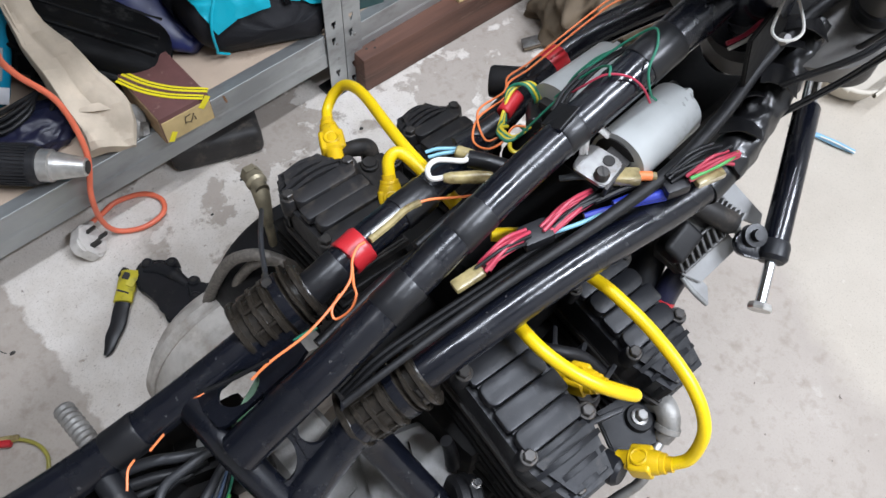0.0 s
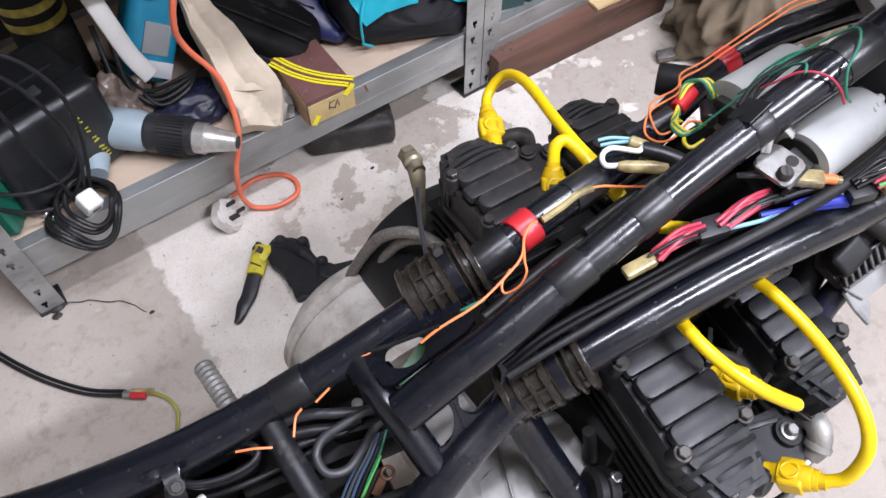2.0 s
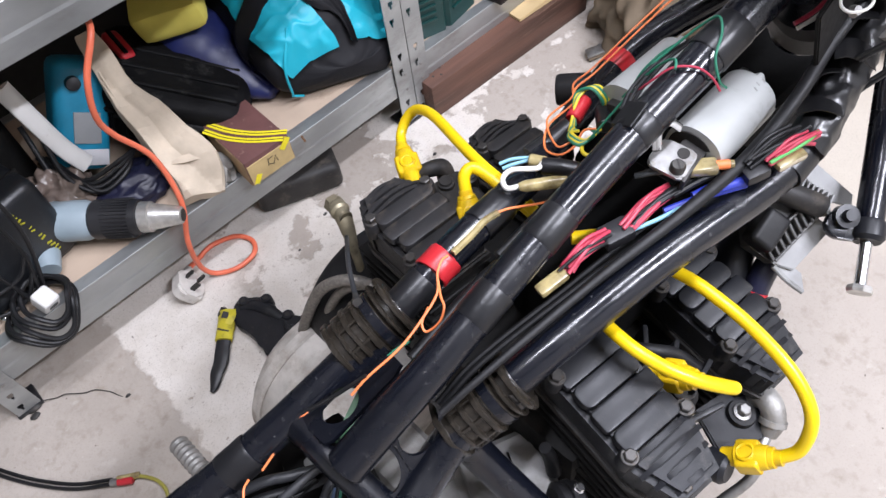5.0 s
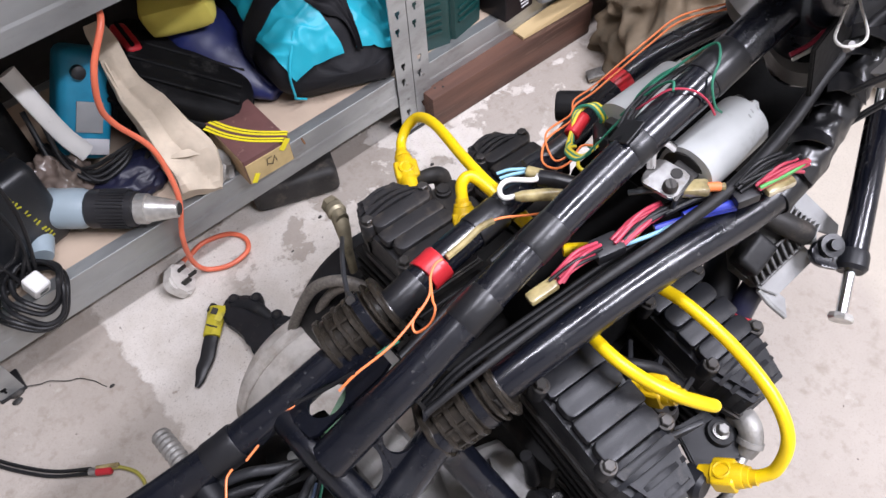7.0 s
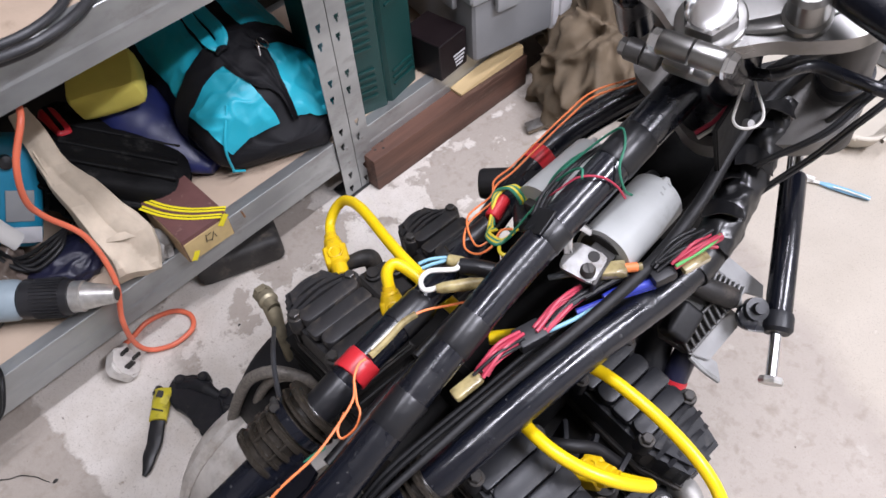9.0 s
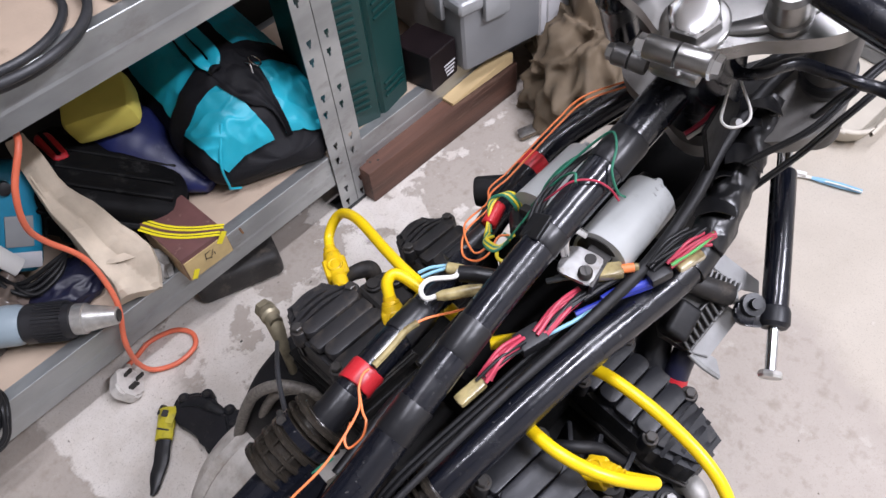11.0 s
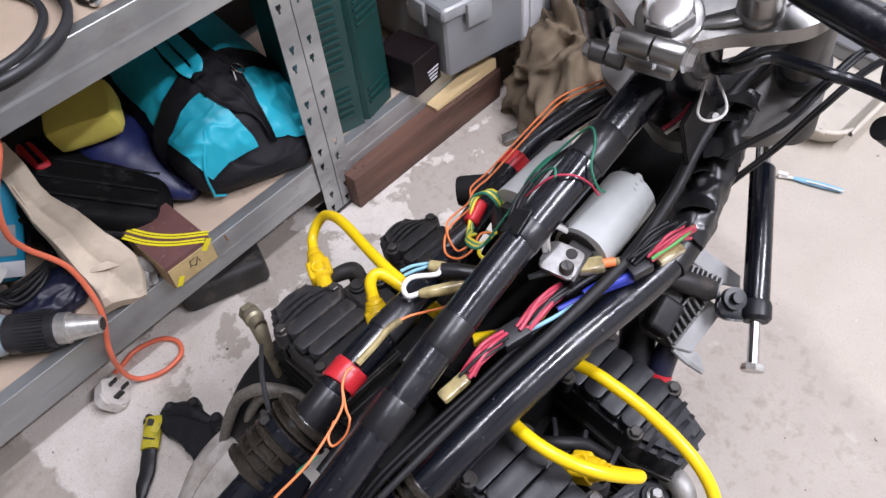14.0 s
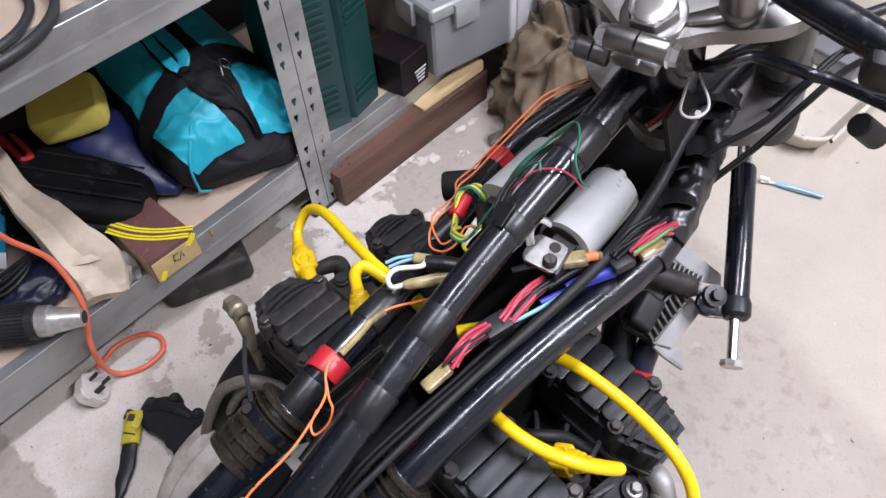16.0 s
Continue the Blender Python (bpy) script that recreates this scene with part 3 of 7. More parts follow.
def shelf_beam(parent, x0, x1, y, z0, z1, back=False):
    s = -1 if back else 1
    zm = z0 + (z1 - z0) * 0.40
    prof = [(0.0, z0), (0.0, zm), (0.0009, zm + 0.004), (0.0009, z1 - 0.001), (0.0016, z1), (0.020, z1), (0.020, z1 - 0.0018), (0.0028, z1 - 0.0018),
            (0.0028, zm + 0.004), (0.0018, zm), (0.0018, z0 + 0.0018), (0.014, z0 + 0.0018), (0.014, z0)]
    t = bmesh.new()
    a = [t.verts.new((x0, y + s * p, z)) for p, z in prof]
    b = [t.verts.new((x1, y + s * p, z)) for p, z in prof]
    k = len(prof)
    for i in range(k):
        t.faces.new((a[i], a[(i + 1) % k], b[(i + 1) % k], b[i]))
    t.faces.new(a)
    t.faces.new(b)
    return part("beam", t, GALV, parent, "folded galvanised edge beam", flat=True)


def shelving(x0, x1, levels, label):
    unit = thing("shelving_unit", ((x0 + x1) / 2, 0.98, 0.0), label, "shelving", "shelving units")
    w = 0.0325
    for y, back in ((0.78, False), (1.19, True)):
        shelf_post(unit, x0, x0 + w, y, True, back)
        shelf_post(unit, x1 - w, x1, y, False, back)
    for z in levels:
        shelf_beam(unit, x0 + 0.002, x1 - w, 0.7835 if z < 1.0 else 0.785, z - 0.059, z)
        shelf_beam(unit, x0 + w, x1 - w, 1.186, z - 0.059, z, True)
        for xx in (x0 + 0.004, x1 - 0.008):
            part("side_rail", block((xx, 0.806, z - 0.05), (xx + 0.004, 1.16, z - 0.012)), GALV, unit, flat=True)
        part("shelf_board", block((x0 + 0.009, 0.7885, z - 0.011), (x1 - 0.009, 1.1815, z - 0.0005), 0.001, 1), CHIP, unit, "chipboard shelf")
    return unit


shelving(-0.1015, 0.6400, (0.127, 0.498, 0.95, 1.4), "galvanised boltless shelving unit with chipboard shelves")
shelving(0.6415, 1.386, (0.116, 0.55, 0.95, 1.4), "galvanised boltless shelving unit packed with boxes")

# ---- the floor by the shelves ----
beam = box(0.38, 0.085, 0.068, pose(0.848, 0.7925, 0.034, 0, 0, -1.6), 0.004)
for v in beam.verts:
    v.co += 0.0022 * Vector(noise.noise_vector(v.co * 14))
sleeper = single("timber_block", beam, SLEEPER, "dark brown stained timber block lying along the shelf", "timber")
for sx, sy in ((0.678, 0.775), (0.690, 0.768), (0.700, 0.782), (0.684, 0.790)):
    part("nail_hole", rod((sx, sy, 0.0675), (sx, sy, 0.0688), 0.0022, 10), INK, sleeper)
single("pine_offcut", prism([(-0.085, 0.0), (0.075, 0.0), (0.075, 0.021), (-0.085, 0.005)], 0.028, pose(0.955, 0.780, 0.0690, 90, 0, -3), 0.0012), PINE, "pale pine wedge lying on the timber block", "timber")

mat_bm = box(0.138, 0.20, 0.050, pose(0.384, 0.788, 0.0252, 0, 0, -22) @ Matrix.Translation((0.012, 0.100, 0)), 0.016, 4)
single("rubber_tray", mat_bm, DUSTY_BLACK, "dusty black plastic tray pushed under the shelf", "tray")

jacket = bmesh.new()
bmesh.ops.create_icosphere(jacket, subdivisions=6, radius=1.0)
for v in jacket.verts:
    d = v.co.normalized()
    big = noise.noise(d * 1.5 + Vector((3.1, 8.2, 1.7)))
    w = d * 1.2 + 0.7 * Vector(noise.noise_vector(d * 1.2))
    fold = 1 - 2.0 * abs(noise.noise(Vector((w.x * 1.5, w.y * 2.0, w.z * 1.2)) + Vector((9, 2, 4))))
    crease = 1 - 2.0 * abs(noise.noise(Vector((w.x * 3.2 + w.z, w.y * 2.7, w.z * 2.9)) + Vector((1, 5, 3))))
    fine_fold = 1 - 2.0 * abs(noise.noise(Vector((w.x * 5.5, w.y * 5.0 + w.x, w.z * 4.6)) + Vector((6, 1, 7))))
    v.co = d * (0.66 + 0.30 * big + 0.36 * fold + 0.28 * crease + 0.10 * fine_fold)
    v.co.z = max(v.co.z, -0.42)
bmesh.ops.smooth_vert(jacket, verts=jacket.verts[:], factor=0.5, use_axis_x=True, use_axis_y=True, use_axis_z=True)
jacket.transform(Matrix.Translation((1.150, 0.640, 0.0535)) @ Matrix.Rotation(radians(20), 4, "Z") @ Matrix.Diagonal((0.150, 0.115, 0.125, 1)))
heap = thing("canvas_bag", (1.155, 0.665, 0), "crumpled olive canvas bag lying on the floor", "bag")
part("bag_body", jacket, CANVAS, heap, sharp=80)
part("flap", tube([(1.05, 0.60, 0.10), (1.08, 0.585, 0.145), (1.13, 0.58, 0.165), (1.18, 0.61, 0.17)], [0.012, 0.02, 0.018, 0.01], 14, 10, flat=0.35, wobble=0.004), CANVAS, heap)
strap = [(0.93, 0.655, 0.006), (0.955, 0.640, 0.014), (1.00, 0.63, 0.03), (1.04, 0.62, 0.06)]
part("strap", tube(strap, 0.010, 10, 8, flat=0.25), CANVAS, heap)
part("buckle", box(0.03, 0.022, 0.004, pose(0.943, 0.651, 0.014, 0, -15, -35), 0.0015), STEEL, heap)

brush = thing("toothbrush", (1.145, 0.185, 0), "old blue and white toothbrush lying on the floor", "toothbrush")
part("handle", tube([(1.158, 0.136, 0.005), (1.150, 0.165, 0.006), (1.143, 0.195, 0.006), (1.139, 0.211, 0.006)], [0.004, 0.0058, 0.005, 0.003], 12, 8, flat=0.75), TOOTH_BLUE, brush, "translucent blue handle")
part("neck", tube([(1.139, 0.211, 0.006), (1.135, 0.222, 0.006), (1.132, 0.232, 0.006)], [0.003, 0.003, 0.005], 10, 6, flat=0.8), WHITE_PLASTIC, brush)
part("bristles", box(0.008, 0.016, 0.005, pose(1.134, 0.227, 0.0105, 0, 0, 14), 0.001), WHITE_PLASTIC, brush, "splayed white bristles")
part("stripe", tube([(1.152, 0.134, 0.0095), (1.145, 0.165, 0.0112), (1.139, 0.19, 0.0108)], 0.0012, 8, 8), WHITE_PLASTIC, brush)

tray = thing("cream_tray", (1.60, 0.40, 0), "shallow cream plastic tray standing on the floor", "tray")
TRAY_CREAM = mat("cream_plastic", (0.60, 0.55, 0.465), 0.45, var=0.12, scale=12, bump=0.08, dirt=(0.45, 0.41, 0.35), dirt_amount=0.15, dirt_scale=20)
rim_line = rounded(0.52, 0.42, 0.055, 8)
tray_m = pose(1.500, 0.355, 0, 0, 0, -6)
shell_t = bmesh.new()
levels = [(0.86, 0.002), (0.92, 0.004), (0.96, 0.035), (1.0, 0.044), (0.985, 0.0455), (0.94, 0.036), (0.90, 0.007), (0.84, 0.005)]
rings_t = [[shell_t.verts.new(tray_m @ Vector((x * g, y * g, z))) for x, y in rim_line] for g, z in levels]
for r0, r1 in zip(rings_t, rings_t[1:]):
    for i in range(len(rim_line)):
        shell_t.faces.new((r0[i], r0[(i + 1) % len(rim_line)], r1[(i + 1) % len(rim_line)], r1[i]))
shell_t.faces.new(list(reversed(rings_t[0])))
shell_t.faces.new(rings_t[-1])
part("tub", shell_t, TRAY_CREAM, tray)
part("rim", tube([tray_m @ Vector((x * 0.995, y * 0.995, 0.0450)) for x, y in rim_line], 0.0042, 10, 2, True), TRAY_CREAM, tray, "rolled cream rim")

parcel = thing("storage_tub", (1.575, 0.268, 0.005), "shallow blue-grey plastic tub lying in the cream tray", "tub")
tub_m = pose(1.575, 0.268, 0.0055, 0, 0, -14)
part("tub_body", box(0.17, 0.15, 0.030, tub_m @ Matrix.Translation((0, 0, 0.015)), 0.006, 3), BOX_GREY, parcel)
part("tub_lid", box(0.176, 0.156, 0.006, tub_m @ Matrix.Translation((0, 0, 0.0332)), 0.0025, 2), BOX_GREY, parcel, "flat blue-grey lid")

# mains cord and its plug
plug = thing("mains_cord", (0.21, 0.79, 0), "orange mains cord with a white three-pin plug trailing from the shelf", "cord")
cord = [(0.255, 0.86, 0.415), (0.247, 0.795, 0.425), (0.214, 0.782, 0.385), (0.200, 0.788, 0.335), (0.206, 0.796, 0.295), (0.231, 0.793, 0.235), (0.229, 0.775, 0.165),
        (0.207, 0.766, 0.105), (0.203, 0.772, 0.045), (0.215, 0.772, 0.009), (0.245, 0.757, 0.005), (0.278, 0.760, 0.005), (0.290, 0.783, 0.005), (0.276, 0.809, 0.005),
        (0.240, 0.822, 0.005), (0.212, 0.815, 0.006), (0.193, 0.803, 0.016)]
part("flex", tube(cord, 0.0038, 12, 8), ORANGE_CORD, plug, "orange rubber flex")
pm = facing((0.174, 0.774, 0.018), (0.024, 0.034, 0), (0.72, -0.40, 0.56)) @ Matrix.Diagonal((0.86, 0.86, 0.86, 1))
PLUG_GREY = mat("grubby_white_plug", (0.56, 0.53, 0.49), 0.45, var=0.2, scale=60, bump=0.1, dirt=(0.33, 0.29, 0.24), dirt_amount=0.25, dirt_scale=60)
shell = prism(rounded(0.052, 0.050, 0.016), 0.020, pm @ Matrix.Translation((0, 0, -0.010)), 0.004)
part("plug_shell", shell, PLUG_GREY, plug, "grubby white plug body")
part("cord_grip", lathe(pm @ Vector((0.022, 0, 0)), pm @ Vector((0.040, 0, 0)), [(0, 0.010), (0.5, 0.007), (1, 0.0055)], 16), PLUG_GREY, plug)
for px, py, sx, sy in ((-0.013, 0, 0.0045, 0.0085), (0.009, 0.011, 0.0065, 0.0042), (0.009, -0.011, 0.0065, 0.0042)):
    part("pin", box(sx, sy, 0.018, pm @ Matrix.Translation((px, py, 0.019)), 0.0006), INK, plug, "dark plug pin")

# bracket and lever on the floor
bracket = thing("caliper_bracket", (0.235, 0.64, 0), "black cast bracket with bolt lugs lying on the floor", "bracket")
web_line = [(0.196, 0.694), (0.212, 0.703), (0.226, 0.694), (0.233, 0.680), (0.245, 0.675), (0.245, 0.662), (0.238, 0.647), (0.241, 0.632), (0.252, 0.617), (0.268, 0.609), (0.296, 0.598),
            (0.310, 0.565), (0.288, 0.535), (0.230, 0.578), (0.206, 0.592), (0.188, 0.597), (0.192, 0.621), (0.190, 0.650), (0.186, 0.672)]
web_line = [(p.x, p.y) for p in curve_points([(x, y, 0) for x, y in web_line], 3, True)]
part("casting", prism(web_line, 0.014, Matrix.Translation((0, 0, 0.001)), 0.003), SATIN_BLACK, bracket)
part("raised_edge", tube([(0.236, 0.622, 0.0165), (0.231, 0.608, 0.0165), (0.246, 0.594, 0.0165), (0.280, 0.566, 0.0165)], 0.0022, 8, 6), SATIN_BLACK, bracket, "thin raised edge")
part("raised_arm", tube([(0.208, 0.690, 0.014), (0.224, 0.676, 0.016), (0.232, 0.655, 0.016), (0.238, 0.630, 0.014)], [0.007, 0.009, 0.009, 0.006], 14, 8, flat=0.6), SATIN_BLACK, bracket)
for bx, by, hh in ((0.215, 0.692, 0.020), (0.240, 0.670, 0.022), (0.246, 0.628, 0.018), (0.234, 0.606, 0.017)):
    ear = part("lug", lathe((bx, by, 0.003), (bx, by, hh), [(0, 0.0085), (0.85, 0.0085), (1, 0.0068)], 18), SATIN_BLACK, bracket)
    part("lug_bore", rod((bx, by, hh - 0.0004), (bx, by, hh + 0.0004), 0.0034, 14), INK, ear)

pen = thing("brake_lever", (0.15, 0.655, 0), "black lever with yellow tape round it lying on the floor", "lever")
lever_line = [(0.190, 0.700, 0.011), (0.176, 0.683, 0.011), (0.160, 0.665, 0.011)]
part("tag", tube(lever_line, [0.0115, 0.0125, 0.0122], 14, 8, flat=0.62, wobble=0.0012), TAG_YELLOW, pen, "creased yellow tape")
part("tape_end", ribbon([(0.196, 0.694, 0.0165), (0.190, 0.683, 0.0195), (0.178, 0.676, 0.0185)], 0.010, (0.1, -0.2, 0.97), 0.0008), TAG_YELLOW, pen)
part("blade", tube([(0.160, 0.665, 0.010), (0.144, 0.648, 0.009), (0.126, 0.632, 0.008), (0.113, 0.621, 0.006), (0.104, 0.6155, 0.005)], [0.0105, 0.0108, 0.0098, 0.0066, 0.0030], 12, 8, flat=0.5, wobble=0.0016), BLACK_PLASTIC, pen)
part("lever_stub", box(0.016, 0.010, 0.012, pose(0.184, 0.703, 0.010, 0, 8, 35), 0.003), BLACK_PLASTIC, pen)
part("ink_mark", box(0.010, 0.009, 0.0008, facing((0.184, 0.692, 0.0189), (0.055, 0.040, 0), (0.1, -0.2, 1))), INK, pen)
part("ink_mark", box(0.0024, 0.016, 0.0006, facing((0.168, 0.674, 0.0187), (0.055, 0.040, 0), (0.1, -0.2, 1))), INK, pen)

lead = thing("test_lead", (-0.10, 0.66, 0), "twin black lead with a red crimped terminal lying on the floor", "cable")
LEAD = [(-0.255, 0.925, 0.004), (-0.215, 0.860, 0.004), (-0.190, 0.807, 0.004), (-0.169, 0.757, 0.004), (-0.146, 0.712, 0.004), (-0.122, 0.674, 0.004), (-0.091, 0.636, 0.004), (-0.055, 0.607, 0.005)]
for dx, dy in ((-0.0022, -0.0022), (0.0022, 0.0022)):
    part("lead_wire", tube([(x + dx, y + dy, z) for x, y, z in LEAD], 0.0024, 8, 8), CABLE, lead)
part("terminal", rod((-0.050, 0.600, 0.006), (-0.034, 0.588, 0.006), 0.0048, 12, None, 0.001), RED_PLASTIC, lead, "red crimp terminal")
part("ferrule", rod((-0.056, 0.606, 0.006), (-0.049, 0.600, 0.006), 0.0050, 12), STEEL, lead)
part("clear_sleeve", rod((-0.048, 0.604, 0.007), (-0.024, 0.588, 0.007), 0.0036, 12, None, 0.001), AMBER, lead, "cloudy sleeve on the terminal")
part("yellow_wire", tube([(-0.034, 0.592, 0.006), (-0.024, 0.585, 0.005), (-0.013, 0.567, 0.004), (-0.011, 0.547, 0.004), (-0.019, 0.530, 0.003), (-0.034, 0.505, 0.003)], 0.0024, 8, 8), OLIVE_WIRE, lead, "olive yellow wire")
single("wire_scrap", tube([(0.016, 0.705, 0.002), (-0.002, 0.732, 0.003), (-0.035, 0.760, 0.003), (-0.062, 0.777, 0.004), (-0.081, 0.776, 0.003)], 0.0007, 6, 8, wobble=0.004), DUSTY_BLACK, "thin dark scrap of wire on the floor", "scrap")
for k, (cx, cy, cs) in enumerate(((-0.081, 0.781, 0.009), (-0.086, 0.768, 0.006), (0.40, 0.74, 0.003), (0.33, 0.715, 0.002), (0.60, 0.70, 0.003), (0.02, 0.70, 0.003))):
    single("grit", lump((cx, cy, 0.0), (cs, cs * 0.7, cs * 0.4), k + 11, 0.3, 2, 2), DUSTY_BLACK, "small dark crumb of dirt on the floor", "debris", "crumbs on the floor")

# ---- things on the lower shelf ----
S = 0.1272

gun = thing("heat_gun", (0.13, 0.84, S), "grey heat gun with black sleeve and steel nozzle on the shelf", "heat gun")
a, b = Vector((0.219, 0.759, 0.158)), Vector((0.095, 0.872, 0.166))
def along(s):
    return a.lerp(b, s)
part("nozzle", lathe(along(0.0), along(0.33), [(0, 0.0085), (0.02, 0.0115), (0.55, 0.0165), (0.72, 0.018), (0.74, 0.0205), (1.0, 0.0205)], 28), PEG_STEEL, gun, "tapered steel nozzle")
part("nozzle_mouth", lathe(along(-0.006), along(0.01), [(0, 0.0085), (1, 0.0085)], 20), INK, gun)
sleeve = lathe(along(0.32), along(0.70), [(0, 0.019), (0.03, 0.0235), (0.94, 0.0265), (1, 0.024)], 32)
part("sleeve", sleeve, BLACK_PLASTIC, gun, "ribbed black heat sleeve")
gm = axis_pose(along(0.36), along(0.68))
for i in range(34):
    ang = 2 * math.pi * i / 34
    part("rib", box(0.0024, 0.0018, 0.036, gm @ Matrix.Rotation(ang, 4, "Z") @ Matrix.Translation((0.0255, 0, 0.022)), 0.0005, 1), BLACK_PLASTIC, gun)
part("body", lathe(along(0.69), along(1.35), [(0, 0.023), (0.1, 0.027), (0.7, 0.028), (0.95, 0.024), (1, 0.016)], 28), GUN_GREY, gun, "blue-grey moulded body")
part("grip", tube([(0.085, 0.875, 0.165), (0.066, 0.862, 0.152), (0.056, 0.842, 0.148), (0.050, 0.826, 0.146)], [0.02, 0.018, 0.0165, 0.014], 16, 8), GUN_GREY, gun)

charger = thing("power_unit", (0.02, 0.88, S), "black moulded power supply with its flex wound round it", "power unit")
cm = pose(0.016, 0.897, S + 0.067, 0, 0, 14)
CHARGER_BLACK = mat("blue_black_charger_plastic", (0.010, 0.0115, 0.014), 0.42, var=0.3, scale=20, bump=0.15, fine=300, dirt=(0.05, 0.052, 0.055), dirt_amount=0.1, dirt_scale=40, wear=0.3)
part("casing", box(0.154, 0.130, 0.132, cm, 0.018, 4), CHARGER_BLACK, charger)
part("casing_seam", box(0.1545, 0.004, 0.1325, cm @ Matrix.Translation((0, -0.030, 0)), 0.0015), SOOT, charger)
part("ridge", box(0.110, 0.026, 0.006, cm @ Matrix.Translation((0, 0.010, 0.066)), 0.0025), CHARGER_BLACK, charger)
part("clip", box(0.018, 0.014, 0.006, cm @ Matrix.Translation((0.012, -0.028, 0.067)), 0.002), GREY_CABLE, charger, "grey cable clip")
rng = random.Random(31)
for i in range(15):
    if i in (4, 7, 10):
        continue
    part("text_bar", box(rng.uniform(0.0045, 0.0075), 0.0006, rng.uniform(0.0014, 0.0030), cm @ pose(0.030 + 0.0012 * i + rng.uniform(-0.001, 0.001), -0.0653, 0.044 - 0.0062 * i, 0, rng.uniform(-25, 25), 0)), LETTER_YELLOW, charger, "small yellow lettering")
for pts in ([(-0.060, 0.860, 0.300), (0.000, 0.815, 0.375), (0.035, 0.806, 0.362), (0.058, 0.802, 0.315), (0.061, 0.800, 0.262), (0.052, 0.800, 0.211), (0.034, 0.800, 0.152)],
            [(-0.070, 0.850, 0.300), (-0.005, 0.812, 0.362), (0.024, 0.806, 0.333), (0.039, 0.802, 0.286), (0.045, 0.801, 0.255), (0.042, 0.801, 0.205), (0.026, 0.799, 0.150)],
            [(-0.090, 0.840, 0.250), (-0.066, 0.805, 0.228), (-0.049, 0.802, 0.203), (-0.015, 0.800, 0.187), (0.022, 0.800, 0.190), (0.045, 0.802, 0.215)],
            [(-0.098, 0.835, 0.235), (-0.076, 0.805, 0.212), (-0.056, 0.802, 0.177), (-0.019, 0.800, 0.152), (0.013, 0.800, 0.155), (0.036, 0.801, 0.185)],
            [(-0.040, 0.815, 0.350), (-0.005, 0.803, 0.320), (0.001, 0.801, 0.247), (0.010, 0.800, 0.180), (0.014, 0.797, 0.142)]):
    part("flex_turn", tube(pts, 0.0026, 10, 10), CABLE, charger)

coil_thing = thing("cable_coil", (0.015, 0.785, S), "coil of black flex with a white plug on the shelf edge", "cable")
for k in range(5):
    rx, ry = 0.044 - 0.004 * k + 0.003 * (k % 2), 0.047 - 0.003 * k
    pts = []
    for i in range(10):
        ang = 2 * math.pi * i / 10
        pts.append((0.012 + 0.004 * k + rx * math.cos(ang), 0.789 - 0.004 * (k % 3) + ry * math.sin(ang) * 0.95, S + 0.0055 + 0.006 * k + 0.004 * math.sin(ang * 2 + k) - (0.018 if math.sin(ang) < -0.75 else 0.0)))
    part("loop", tube(pts, 0.0034, 10, 6, True), CABLE, coil_thing)
wm = pose(0.026, 0.782, S + 0.026, 25, 10, 20)
part("plug", box(0.024, 0.026, 0.022, wm, 0.005, 3), WHITE_PLASTIC, coil_thing, "white moulded plug")
part("plug_label", box(0.012, 0.0006, 0.006, wm @ Matrix.Translation((0, -0.0134, 0))), GREY_CABLE, coil_thing)

gcase = thing("green_case", (-0.062, 0.86, S), "dark green plastic case at the end of the shelf", "case")
part("case_body", box(0.056, 0.125, 0.078, pose(-0.056, 0.868, S + 0.040, 0, 0, -28), 0.012, 3), GREEN_BRIGHT, gcase)
part("steel_pin", rod((-0.026, 0.812, S + 0.012), (-0.018, 0.800, S + 0.004), 0.0045, 12, None, 0.001), CHROME, gcase)

# cream canvas pouch leaning into the shelf
pouch = thing("canvas_pouch", (0.25, 0.83, S), "long cream canvas pouch leaning across the shelf", "pouch")


def along_outline(pts, s):
    """The point at a share of the way round a closed outline."""
    k = s * len(pts)
    a, b = pts[int(k) % len(pts)], pts[(int(k) + 1) % len(pts)]
    f = k - int(k)
    return a[0] + (b[0] - a[0]) * f, a[1] + (b[1] - a[1]) * f


FLAT = [(-1.0, -1.0), (-1.0, 0.55), (-0.93, 0.92), (0.0, 1.0), (0.90, 0.95), (1.0, 0.55), (1.0, -1.0), (0.0, -1.0)]
rows_p = [((0.268, 0.962, 0.318), 0.012, 0.007), ((0.265, 0.945, 0.300), 0.014, 0.009), ((0.262, 0.920, 0.268), 0.017, 0.013), ((0.263, 0.890, 0.236), 0.024, 0.018), ((0.268, 0.862, 0.207), 0.030, 0.022),
          ((0.272, 0.840, 0.182), 0.034, 0.024), ((0.274, 0.818, 0.160), 0.0355, 0.026), ((0.270, 0.800, 0.148), 0.034, 0.022), ((0.264, 0.787, 0.142), 0.031, 0.016), ((0.261, 0.781, 0.139), 0.029, 0.010)]
t = bmesh.new()
rings = []
